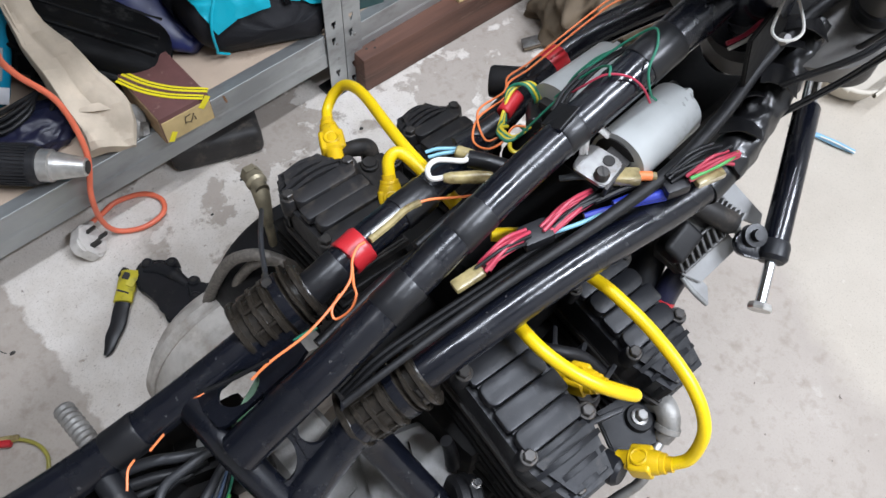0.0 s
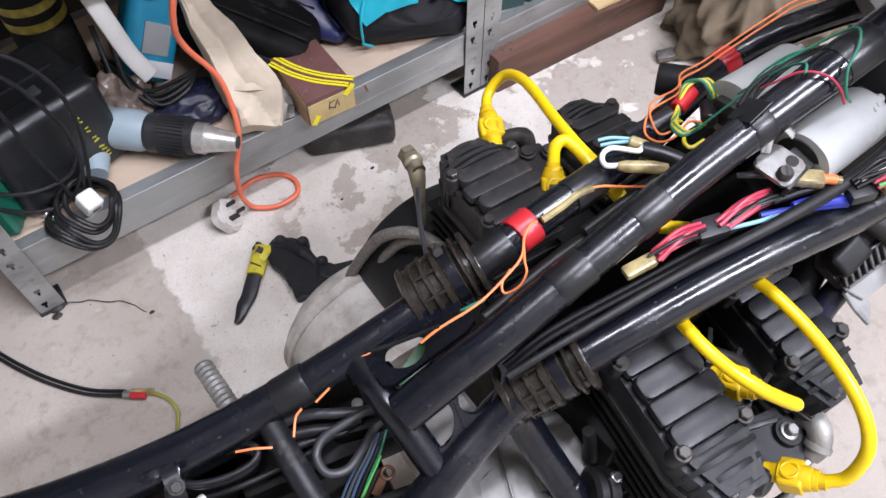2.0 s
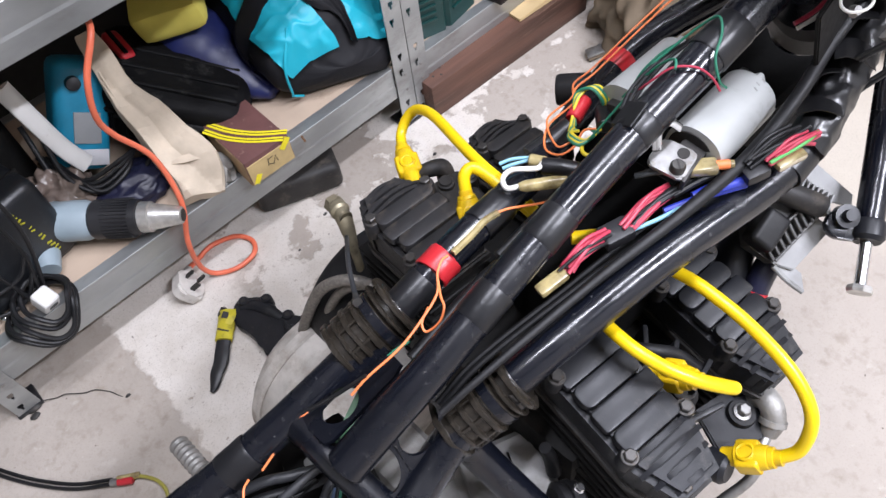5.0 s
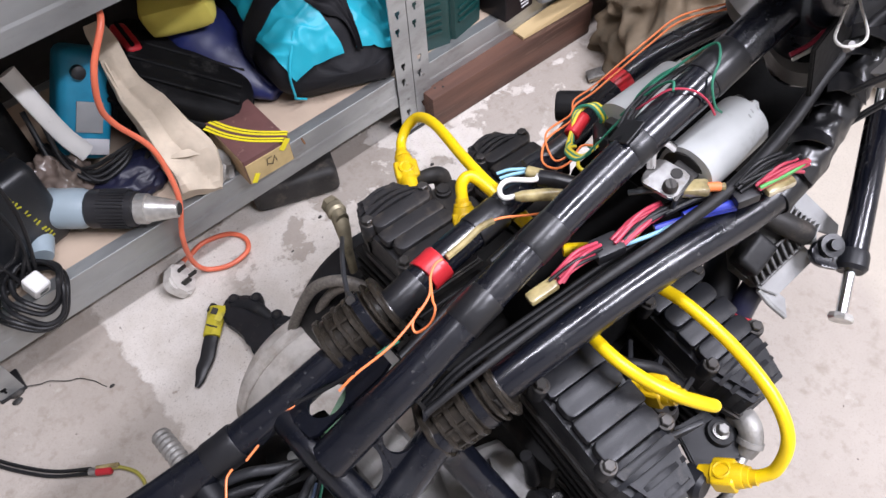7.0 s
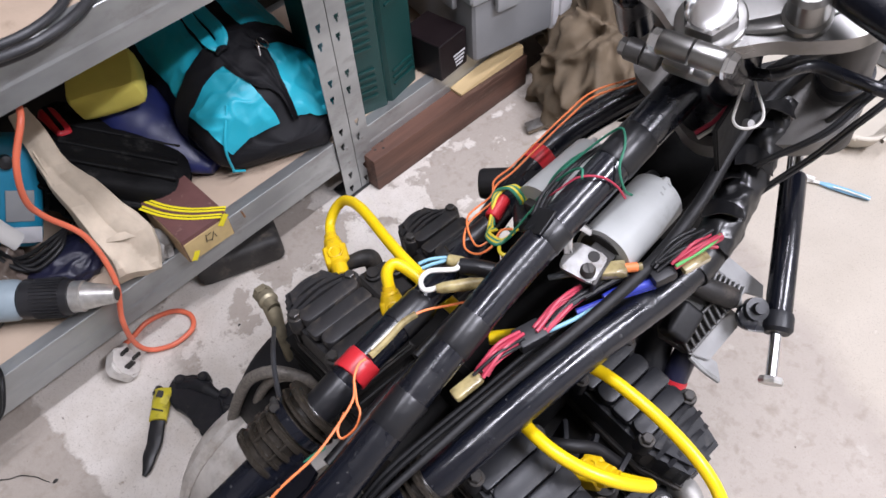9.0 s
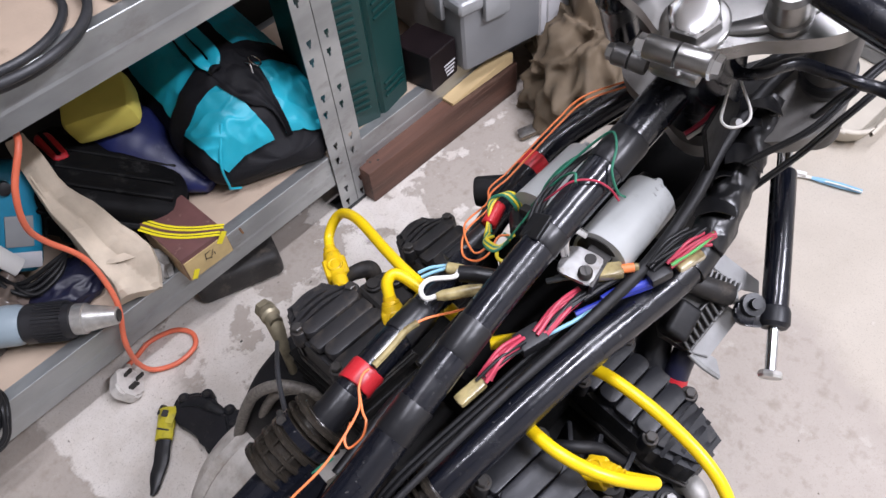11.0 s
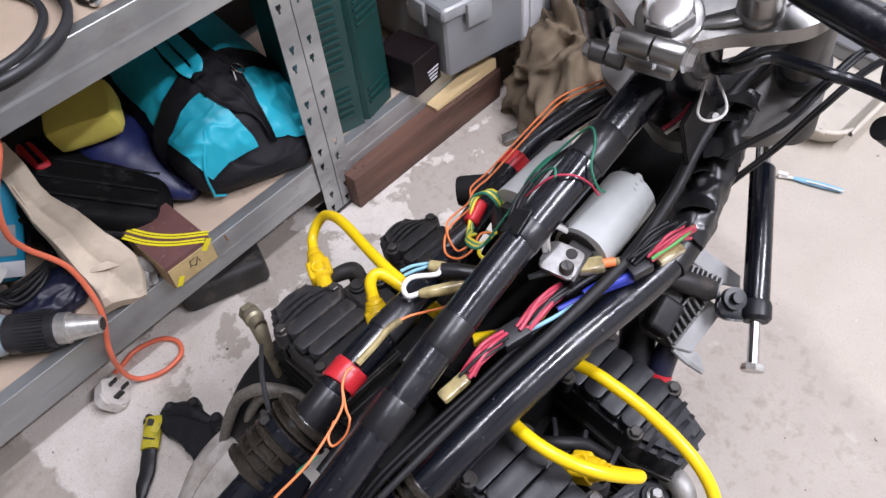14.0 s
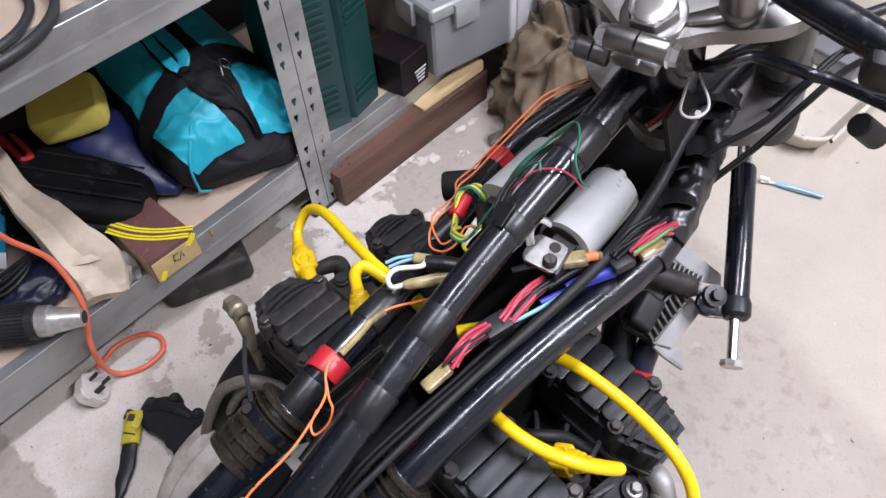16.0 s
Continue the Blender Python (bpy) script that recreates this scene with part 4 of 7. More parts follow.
for ri, (c, rw, rh) in enumerate(rows_p):
    c = Vector(c)
    ring = []
    for i in range(48):
        ex, ez = along_outline(FLAT, i / 48)
        p = c + Vector((0.93 * ex * rw, -0.36 * ex * rw - 0.40 * ez * rh, ez * rh * 0.85))
        sharp_fold = 1 - 2 * abs(noise.noise(Vector((p.x * 21 + p.z * 9, p.y * 12, p.z * 15)) + Vector((4, 1, 2))))
        p += 0.0012 * Vector(noise.noise_vector(p * 34)) + Vector((0.1, -0.45, 0.9)) * 0.0030 * max(-0.3, sharp_fold)
        p.z = max(p.z, S + 0.0008)
        ring.append(t.verts.new(p))
    rings.append(ring)
for r0, r1 in zip(rings, rings[1:]):
    for i in range(48):
        t.faces.new((r0[i], r0[(i + 1) % 48], r1[(i + 1) % 48], r1[i]))
t.faces.new(rings[0])
t.faces.new(rings[-1])
bmesh.ops.subdivide_edges(t, edges=t.edges[:], cuts=2, use_grid_fill=True, smooth=0.3)
for v in t.verts:
    p = v.co
    wp = p + 0.006 * Vector(noise.noise_vector(p * 22))
    lift = 0.0
    for way, wave, high in (((0.85, -0.25, 0.45), 15, 0.0070), ((-0.35, 0.75, 0.55), 12, 0.0062), ((0.55, 0.80, -0.20), 29, 0.0026), ((0.2, -0.5, 0.8), 41, 0.0014)):
        g = wave * wp.dot(Vector(way)) + 0.3
        lift += high * (4 * abs(g - round(g)) - 1)
    v.co += Vector((0.15, -0.45, 0.85)) * lift
    v.co.z = max(v.co.z, S + 0.0008)
part("pouch_body", t, CREAM, pouch, sharp=14)
part("fold", ribbon([(0.252, 0.823, 0.1835), (0.268, 0.813, 0.1860), (0.286, 0.803, 0.1850), (0.298, 0.797, 0.1800)], 0.010, (0.1, -0.5, 0.85), 0.0016, widths=[0.004, 0.011, 0.010, 0.003]), CREAM, pouch, "stitched canvas fold")
part("seam", tube([(0.252, 0.925, 0.285), (0.246, 0.890, 0.246), (0.243, 0.862, 0.217), (0.245, 0.838, 0.190), (0.243, 0.815, 0.163)], 0.0013, 8, 8), CREAM, pouch)

# brown carton with yellow stripes
carton = thing("brown_carton", (0.354, 0.80, S), "small brown carton with yellow striped tape and a handwritten label", "box")
km = pose(0.3585, 0.8065, S + 0.0235, 0, 0, -1.5)
KRAFT = mat("kraft_card_side", (0.36, 0.25, 0.14), 0.7, var=0.25, scale=40, bump=0.15, dirt=(0.18, 0.11, 0.07), dirt_amount=0.3, dirt_scale=40)
part("carton_body", box(0.073, 0.106, 0.045, km, 0.0016, 2), CARD_BROWN, carton)
part("carton_side", box(0.0012, 0.102, 0.043, km @ Matrix.Translation((-0.0367, 0, -0.001)), 0.0004, 1), KRAFT, carton, "kraft card side")
part("carton_front", box(0.071, 0.0012, 0.036, km @ Matrix.Translation((0, -0.0532, -0.0035)), 0.0004, 1), CARD_EDGE, carton, "kraft paper front")
band_line = [km @ Vector(p) for p in ((-0.0350, 0.047, 0.0227), (-0.021, 0.012, 0.0231), (0.001, -0.020, 0.0231), (0.034, -0.051, 0.0227))]
for shift, wd, ml, nm in ((0.0068, 0.0085, BRIGHT_YELLOW, "tape_band"), (-0.0068, 0.0085, BRIGHT_YELLOW, "tape_band"), (0.0, 0.0042, CARD_BROWN, "tape_gap"), (0.0068, 0.0011, INK, "tape_line"), (-0.0068, 0.0011, INK, "tape_line")):
    side_w = Vector((-0.109, -0.06, 0)).normalized() * shift
    part(nm, ribbon([p + side_w + Vector((0, 0, 0.0004 if ml is INK else 0)) for p in band_line], wd, (0, 0, 1), 0.0005), ml, carton, "yellow printed stripe" if nm == "tape_band" else "")
fm = km @ pose(0, -0.0541, 0, 90, 0, 0)
for p0, p1, wd in (((0.035, 0.021), (0.021, 0.007), 0.009), ((-0.022, -0.008), (-0.031, -0.021), 0.008)):
    part("tape_band", ribbon([fm @ Vector((*p0, 0)), fm @ Vector((*p1, 0))], wd, fm.to_3x3() @ Vector((0, 0, 1)), 0.0005), BRIGHT_YELLOW, carton, "yellow printed stripe")
for sx0, sy0, ln, tn in ((-0.004, 0.002, 0.013, 78), (0.001, 0.007, 0.008, 10), (0.006, 0.000, 0.015, 62), (0.000, -0.004, 0.009, -30), (0.010, -0.002, 0.007, 95)):
    part("pen_stroke", box(ln, 0.0011, 0.0003, fm @ pose(sx0, sy0, 0.0006, 0, 0, tn)), INK, carton, "black pen stroke")
rubble = lump((0.302, 0.812, S), (0.016, 0.022, 0.016), 5, 0.35, 3, 3)
single("scrap_fitting", rubble, ALU_DULL, "small dull metal fitting beside the carton", "fitting")
single("bolt_scrap", rod((0.421, 0.765, S + 0.0025), (0.424, 0.778, S + 0.0025), 0.0016, 10, None, 0.0006), mat("rusty_steel", (0.16, 0.08, 0.04), 0.7, dirt=(0.3, 0.14, 0.05)), "small rusty bolt lying on the shelf", "bolt")

# turquoise holdall
hold = thing("holdall", (0.53, 0.95, S), "turquoise and black nylon holdall standing on the shelf", "bag")


def bag_point(u, v, grow=1.0):
    """u from the front end to the back, v round the bag from one base edge over the top to the other."""
    e = min(1.0, u / 0.30)
    arch = math.sqrt(max(0.0, 1 - (1 - e) ** 2))
    s, sz = 0.74 + 0.26 * arch, 0.36 + 0.64 * arch
    ang = math.pi * v
    y = 0.815 + 0.33 * u - 0.10 * (v - 0.5) * max(0.0, 0.5 - u)
    cx = 0.541 + 0.14 * (y - 0.81)
    side, up = math.cos(ang), abs(math.sin(ang)) ** 0.62
    belly = 0.84 + 0.34 * math.sin(math.pi * min(1.0, up * 1.05)) ** 0.8
    x = cx - math.copysign(abs(side) ** 0.62, side) * 0.098 * s * grow * belly
    z = S + 0.004 + up * (0.143 + 0.055 * u) * sz * grow
    p = Vector((x, y - 0.012 * (grow - 1) * 10 * (1 - e), z))
    p += 0.006 * Vector(noise.noise_vector(p * 15)) + 0.0016 * Vector(noise.noise_vector(p * 60))
    ridge = 1 - 2 * abs(noise.noise(Vector((p.x * 42 + p.y * 18, p.y * 26, p.z * 34))))
    p += Vector((0, -0.3, 1)) * 0.0028 * (ridge * abs(ridge)) * (1.5 if u < 0.3 else 0.8)
    p.z = max(p.z, S + 0.0006)
    return p


def bag_patch(u0, u1, v0, v1, grow, nu=18, nv=24, s0=0.0, s1=0.0):
    """A panel on the bag; its two long edges drift by s0 and s1 along u."""
    t = bmesh.new()
    g = []
    for i in range(nu + 1):
        u = u0 + (u1 - u0) * i / nu
        a, b = v0 + s0 * u, v1 + s1 * u
        g.append([t.verts.new(bag_point(u, a + (b - a) * j / nv, grow)) for j in range(nv + 1)])
    for i in range(nu):
        for j in range(nv):
            t.faces.new((g[i][j], g[i + 1][j], g[i + 1][j + 1], g[i][j + 1]))
    return t


body = bmesh.new()
g = [[body.verts.new(bag_point(i / 44, j / 44)) for j in range(45)] for i in range(45)]
for i in range(44):
    for j in range(44):
        body.faces.new((g[i][j], g[i + 1][j], g[i + 1][j + 1], g[i][j + 1]))
    body.faces.new((g[i][44], g[i + 1][44], g[i + 1][0], g[i][0]))
for row, push in ((g[0], -0.018), (g[44], 0.018)):
    mid = sum((v.co for v in row), Vector()) / 45
    inner = [body.verts.new(v.co.lerp(mid, 0.45) + Vector((0, push * 0.8, 0))) for v in row]
    tip = body.verts.new(mid + Vector((0, push, 0)))
    for j in range(45):
        k = (j + 1) % 45
        body.faces.new((row[j], row[k], inner[k], inner[j]))
        body.faces.new((inner[j], inner[k], tip))
part("bag_body", body, BAG_BLACK, hold, sharp=70)
for u0, u1, v0, v1, s0, s1 in ((0.30, 0.98, 0.17, 0.405, 0, 0.02), (0.30, 0.98, 0.545, 0.93, 0.02, 0), (0.003, 0.21, 0.19, 0.500, -0.1, -0.16), (0.003, 0.21, 0.545, 0.985, -0.12, 0)):
    part("panel", bag_patch(u0, u1, v0, v1, 1.03, 40, 44, s0, s1), TURQ, hold, "turquoise nylon panel", sharp=75)
part("strap", bag_patch(0.195, 0.305, 0.02, 0.98, 1.055, 8, 44), BAG_BLACK, hold, "black webbing strap", sharp=75)
flap = bmesh.new()
grid = []
for i in range(25):
    q = i / 24
    mid_v = 0.478 + 0.080 * q ** 1.2
    half_v = float(np.interp(q, (0, 0.15, 0.45, 0.75, 1.0), (0.030, 0.056, 0.070, 0.036, 0.018)))
    row = []
    for j in range(17):
        w = j / 16 * 2 - 1
        pleat = 0.012 * math.sin(w * 9 + 3 * q) * (0.4 + q)
        row.append(flap.verts.new(bag_point(0.30 * (1 - q) + 0.001, mid_v + half_v * w, 1.055 + pleat)))
    grid.append(row)
for i in range(24):
    for j in range(16):
        flap.faces.new((grid[i][j], grid[i + 1][j], grid[i + 1][j + 1], grid[i][j + 1]))
part("front_flap", flap, BAG_BLACK, hold, "pleated black mesh flap", sharp=75)
part("zip_flap", bag_patch(0.29, 1.0, 0.405, 0.545, 1.015, 18, 14, 0.02, 0.02), BAG_BLACK, hold, "black zip panel", sharp=75)
for hv, hm in ((0.450, TURQ), (0.492, TURQ)):
    part("handle", tube([bag_point(0.25, 0.465, 1.07), bag_point(0.29, hv, 1.10), bag_point(0.55, hv, 1.09), bag_point(0.75, hv, 1.07), bag_point(0.95, hv, 1.04)], 0.0095, 12, 8, flat=0.35, wobble=0.002), hm, hold, "turquoise carrying handle")
part("handle_grip", tube([bag_point(0.24, 0.455, 1.07), bag_point(0.235, 0.468, 1.10), bag_point(0.24, 0.48, 1.07)], 0.009, 12, 8, flat=0.5), BAG_BLACK, hold, "black handle wrap")
ring_m = facing(bag_point(0.19, 0.57, 1.07), (0.3, 1, 0), (0.5, -0.3, 0.8))
part("dee_ring", tube([ring_m @ Vector((0.011 * math.cos(k), 0.009 * math.sin(k), 0)) for k in np.linspace(0, 2 * math.pi, 12, endpoint=False)], 0.0012, 8, 6, True), CHROME, hold, "bright steel ring")
part("piping", tube([bag_point(0.0, 0.005, 1.03), bag_point(0.0, 0.05, 1.04), bag_point(0.0, 0.11, 1.05), bag_point(0.03, 0.20, 1.05), bag_point(0.09, 0.32, 1.04)], 0.0020, 8, 8), TURQ, hold, "turquoise piping")
part("zip_pull", tube([bag_point(0.16, 0.535, 1.05), bag_point(0.18, 0.54, 1.09), bag_point(0.20, 0.535, 1.06)], 0.0014, 8, 8), CHROME, hold)

# black case with a red latch
tool_case = thing("tool_case", (0.33, 0.97, S), "scuffed black moulded tool case with a red latch", "case")
tm = pose(0.336, 0.955, S + 0.052, 0, 0, -38) @ pose(0, 0, 0, 0, 27, 0)
part("case_body", soft_box(0.215, 0.165, 0.092, tm, 0.24, 0.003, 16, 11, S + 0.0008), CASE_BLACK, tool_case, sharp=60)
part("case_lip", soft_box(0.222, 0.172, 0.010, tm @ Matrix.Translation((0, 0, 0.012)), 0.2, 0.002, 16, 9, S + 0.0008), CASE_BLACK, tool_case, sharp=60)
for dy_r in (-0.050, -0.018, 0.018, 0.050):
    part("top_rib", box(0.160, 0.012, 0.010, tm @ Matrix.Translation((0.008, dy_r, 0.0445)), 0.004, 3), CASE_BLACK, tool_case)
part("case_hinge", rod(tm @ Vector((-0.07, -0.084, 0.010)), tm @ Vector((0.07, -0.084, 0.010)), 0.004, 12), CASE_BLACK, tool_case)
for i in range(7):
    part("rib", box(0.005, 0.005, 0.040, tm @ Matrix.Translation((-0.070 + 0.020 * i, -0.082, -0.012)), 0.0015), CASE_BLACK, tool_case)
part("latch", soft_box(0.058, 0.024, 0.022, facing((0.305, 1.000, 0.250), (-0.05, -0.9, -0.25), (0.35, -0.25, 0.9)), 0.22, 0.001, 20, 5), RED_PLASTIC, tool_case, "red plastic latch", sharp=60)
part("latch_bar", box(0.050, 0.006, 0.004, facing((0.307, 0.998, 0.262), (-0.05, -0.9, -0.25), (0.35, -0.25, 0.9)), 0.0015), CASE_BLACK, tool_case)

blue_case = thing("navy_case", (0.44, 0.94, S), "dusty navy blue moulded case lying behind the carton", "case")
navy = tube([(0.452, 0.872, S + 0.014), (0.446, 0.892, S + 0.020), (0.434, 0.922, S + 0.034), (0.420, 0.955, S + 0.056), (0.408, 0.990, S + 0.080), (0.402, 1.020, S + 0.098)], [0.014, 0.028, 0.041, 0.050, 0.056, 0.052], 36, 8, flat=0.66)
for v in navy.verts:
    v.co += 0.0035 * Vector(noise.noise_vector(v.co * 14)) + 0.0012 * Vector(noise.noise_vector(v.co * 50))
    v.co.z = max(v.co.z, S + 0.001)
part("shell", navy, NAVY, blue_case, sharp=75)
part("shell_ridge", tube([(0.446, 0.876, S + 0.030), (0.434, 0.912, S + 0.056), (0.418, 0.950, S + 0.088), (0.404, 0.985, S + 0.116)], [0.003, 0.005, 0.006, 0.006], 12, 8, flat=0.6), NAVY, blue_case)

foam = soft_box(0.102, 0.076, 0.052, pose(0.390, 0.985, S + 0.150, 12, -6, -30), 0.20, 0.0015, 22, 7)
single("sponge", foam, SPONGE, "large yellow car sponge resting on the cases", "sponge")

# blue power tool
jig = thing("power_tool", (0.20, 0.95, S), "blue electric tool with a white strip and dark cable", "power tool")
jm = pose(0.206, 0.965, S + 0.095, 0, 0, -14) @ pose(0, 0, 0, -24, 30, 0)
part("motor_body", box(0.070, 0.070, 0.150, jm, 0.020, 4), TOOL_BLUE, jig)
part("window", box(0.034, 0.004, 0.042, jm @ Matrix.Translation((0.004, -0.036, -0.014)), 0.001), LID_CLEAR, jig, "clear chip guard")
part("label", box(0.040, 0.002, 0.022, jm @ Matrix.Translation((0.010, -0.0365, -0.054)), 0.0005), LIGHT_GREY, jig, "pale grey label")
part("knob", lathe(jm @ Vector((-0.012, -0.034, 0.045)), jm @ Vector((-0.012, -0.044, 0.045)), [(0, 0.010), (0.9, 0.009), (1, 0.007)], 18), BLACK_PLASTIC, jig)
part("guard_strip", tube([(0.145, 0.94, 0.325), (0.152, 0.925, 0.275), (0.160, 0.915, 0.225), (0.172, 0.905, 0.190)], 0.013, 14, 8, flat=0.5), WHITE_PLASTIC, jig, "white plastic strip")
part("tool_cable", tube([(0.150, 0.93, 0.27), (0.140, 0.895, 0.200), (0.165, 0.870, 0.165), (0.215, 0.865, 0.160), (0.250, 0.89, 0.165), (0.24, 0.93, 0.17)], 0.0036, 10, 8), CABLE, jig)
part("tool_cable", tube([(0.135, 0.95, 0.26), (0.128, 0.90, 0.185), (0.155, 0.862, 0.150), (0.205, 0.852, 0.150), (0.25, 0.875, 0.150)], 0.0036, 10, 8), CABLE, jig)
for k in range(4):
    e = 0.004 * k
    part("tool_cable", tube([(0.128 + e, 0.94, 0.215 - e), (0.138 + e, 0.905 - e, 0.188), (0.165, 0.885 - 1.5 * e, 0.182 - e), (0.205, 0.880 - e, 0.187 - e), (0.240 - e, 0.892, 0.180)], 0.0032, 10, 8), CABLE, jig)
foil = lump((0.125, 0.915, S), (0.034, 0.038, 0.044), 8, 0.26, 3, 5, 0, 1.9)
single("plastic_wrap", foil, mat("brownish_clear_wrap", (0.20, 0.155, 0.13), 0.25, var=0.4, scale=40, bump=0.3, dirt=(0.10, 0.08, 0.06), dirt_amount=0.3), "crumpled brownish plastic wrapping behind the heat gun", "wrapping", sharp=80)
navy_bag = lump((0.200, 0.872, S), (0.050, 0.037, 0.025), 9, 0.13, 3, 5, 10, 1.5)
single("navy_pouch", navy_bag, NAVY_DARK, "shiny dark navy pouch tucked behind the heat gun", "pouch", sharp=85)
tin = thing("oil_tin", (0.085, 0.97, S), "dark tin with a yellow printed band", "tin")
part("can", lathe((0.085, 1.0, S), (0.085, 1.0, S + 0.19), [(0, 0.036), (0.02, 0.038), (0.96, 0.038), (1, 0.034)], 28), SOOT, tin)
for dz in (0.14, 0.165):
    part("band", lathe((0.085, 1.0, S + dz), (0.085, 1.0, S + dz + 0.012), [(0, 0.0384), (1, 0.0384)], 28), mat("dull_yellow_print", (0.40, 0.32, 0.05), 0.5, var=0.5, scale=80), tin, "dull yellow print")

# ---- upper shelf ----
U = 0.4982
hose = thing("hose_coil", (0.28, 0.86, U), "coil of black rubber hose overhanging the upper shelf", "hose")
for k, (r, dz, cy) in enumerate(((0.114, 0.006, 0.868), (0.092, 0.006, 0.876), (0.112, 0.016, 0.856))):
    pts = [(0.284 + r * math.cos(2 * math.pi * i / 12), cy + r * math.sin(2 * math.pi * i / 12), U + dz) for i in range(12)]
    part("hose_loop", tube(pts, 0.0050, 14, 8, True), HOSE_GREY, hose)
fit_u = thing("hose_clip", (0.392, 0.81, U), "small bright metal clip on the upper shelf", "clip")
part("clip_body", lathe((0.412, 0.812, U + 0.004), (0.418, 0.800, U + 0.012), [(0, 0.004), (0.4, 0.006), (1, 0.003)], 12), CHROME, fit_u)
part("clip_tail", tube([(0.412, 0.812, U + 0.003), (0.408, 0.830, U + 0.003), (0.412, 0.85, U + 0.003)], 0.003, 8, 6), OLD_RUBBER, fit_u)
single("wooden_crate", box(0.16, 0.18, 0.10, pose(0.235, 1.02, U + 0.0505, 0, 0, 5), 0.004), SLEEPER, "dark wooden crate on the upper shelf", "crate")

# ---- the other unit's lower shelf ----
R = 0.1162
power = thing("green_tool_case", (0.76, 0.90, R), "bottle-green plastic tool case with ribbed sides standing on end", "case")
front = [(0.648, 0.8195), (0.735, 0.797), (0.742, 0.803), (0.748, 0.797), (0.812, 0.808), (0.824, 0.820), (0.824, 0.905), (0.660, 0.905), (0.650, 0.895)]
part("case_body", prism(front, 0.345, Matrix.Translation((0, 0, R)), 0.006), BOTTLE_GREEN, power)


def case_ribs(a, b, z0, count, step):
    """Raised bars on one panel of the case. a and b: where they start and end in the plan."""
    a, b = Vector((*a, 0)), Vector((*b, 0))
    for i in range(count):
        m = facing((a + b) / 2 + Vector((0, 0, R + z0 + step * i)), b - a, (0, 0, 1))
        part("rib", box((b - a).length, 0.007, 0.0042, m, 0.0014, 2), BOTTLE_GREEN, power)


case_ribs((0.664, 0.8150), (0.722, 0.7999), 0.030, 5, 0.0125)
case_ribs((0.664, 0.8150), (0.722, 0.7999), 0.120, 10, 0.0125)
case_ribs((0.756, 0.7984), (0.806, 0.8068), 0.175, 10, 0.0125)
case_ribs((0.756, 0.7984), (0.806, 0.8068), 0.030, 3, 0.0125)
part("seam", box(0.010, 0.006, 0.33, Matrix.Translation((0.742, 0.806, R + 0.172)), 0.002), BOTTLE_GREEN, power)

blackbox = thing("black_carton", (0.868, 0.83, R), "small black printed carton", "box")
bm3 = pose(0.866, 0.812, R + 0.0355, 0, 0, 4)
part("carton_body", box(0.070, 0.085, 0.070, bm3, 0.0015, 1), mat("black_card", (0.012, 0.008, 0.009), 0.35, var=0.3, scale=30, spec=0.3), blackbox)
for i in range(4):
    part("text_bar", box(0.030 - 0.004 * i, 0.0006, 0.0028, bm3 @ Matrix.Translation((0.014, -0.0428, -0.004 - 0.007 * i))), LIGHT_GREY, blackbox, "pale grey small print")
crate2 = thing("grey_storage_box", (0.99, 0.86, R), "grey storage box with a clear clip-on lid", "box")
sm = pose(0.902, 0.756, R, 0, 0, -13) @ Matrix.Translation((0.0975, 0.115, 0.070))
part("tub", box(0.19, 0.23, 0.118, sm @ Matrix.Translation((0, 0, -0.010)), 0.012, 3), BOX_GREY, crate2)
part("lid", box(0.205, 0.245, 0.026, sm @ Matrix.Translation((0, 0, 0.058)), 0.010, 3), LID_CLEAR, crate2, "clear plastic lid")
part("lid_panel", box(0.160, 0.200, 0.012, sm @ Matrix.Translation((0, 0, 0.074)), 0.005, 3), LID_CLEAR, crate2)
part("latch", box(0.010, 0.050, 0.042, sm @ Matrix.Translation((-0.104, -0.050, 0.044)), 0.003, 2), LID_CLEAR, crate2, "clear clip")
part("latch", box(0.050, 0.010, 0.042, sm @ Matrix.Translation((-0.03, -0.124, 0.044)), 0.003, 2), LID_CLEAR, crate2, "clear clip")
cab = thing("grey_drawer_box", (1.22, 0.85, R), "light grey metal drawer box at the end of the shelf", "box")
dm2 = pose(1.064, 0.708, R, 0, 0, 1) @ Matrix.Translation((0.101, 0.135, 0.1505))
part("box_shell", box(0.20, 0.26, 0.30, dm2, 0.005, 2), LIGHT_GREY, cab)
part("drawer_front", box(0.17, 0.006, 0.25, dm2 @ Matrix.Translation((0, -0.132, 0)), 0.002), LIGHT_GREY, cab)

# ---- the motorcycle ----
bike = thing("motorcycle", (0.30, 0.23, 0.0), "stripped black motorcycle frame with its engine, tank removed and wiring exposed", "motorcycle")

BACK = [(0.134, 0.2272, 0.441), (0.172, 0.2245, 0.460), (0.212, 0.222, 0.476), (0.288, 0.222, 0.502), (0.37, 0.222, 0.526), (0.463, 0.218, 0.553), (0.548, 0.2126, 0.5785), (0.585, 0.209, 0.590)]
LEFT = [(-0.30, 0.395, 0.345), (-0.16, 0.358, 0.368), (-0.071, 0.325, 0.385), (0.002, 0.305, 0.399), (0.064, 0.295, 0.411), (0.125, 0.286, 0.429), (0.197, 0.2795, 0.4505), (0.278, 0.276, 0.474), (0.33, 0.277, 0.478), (0.385, 0.286, 0.470),
        (0.454, 0.306, 0.458), (0.533, 0.315, 0.464), (0.60, 0.285, 0.492), (0.64, 0.25, 0.515)]
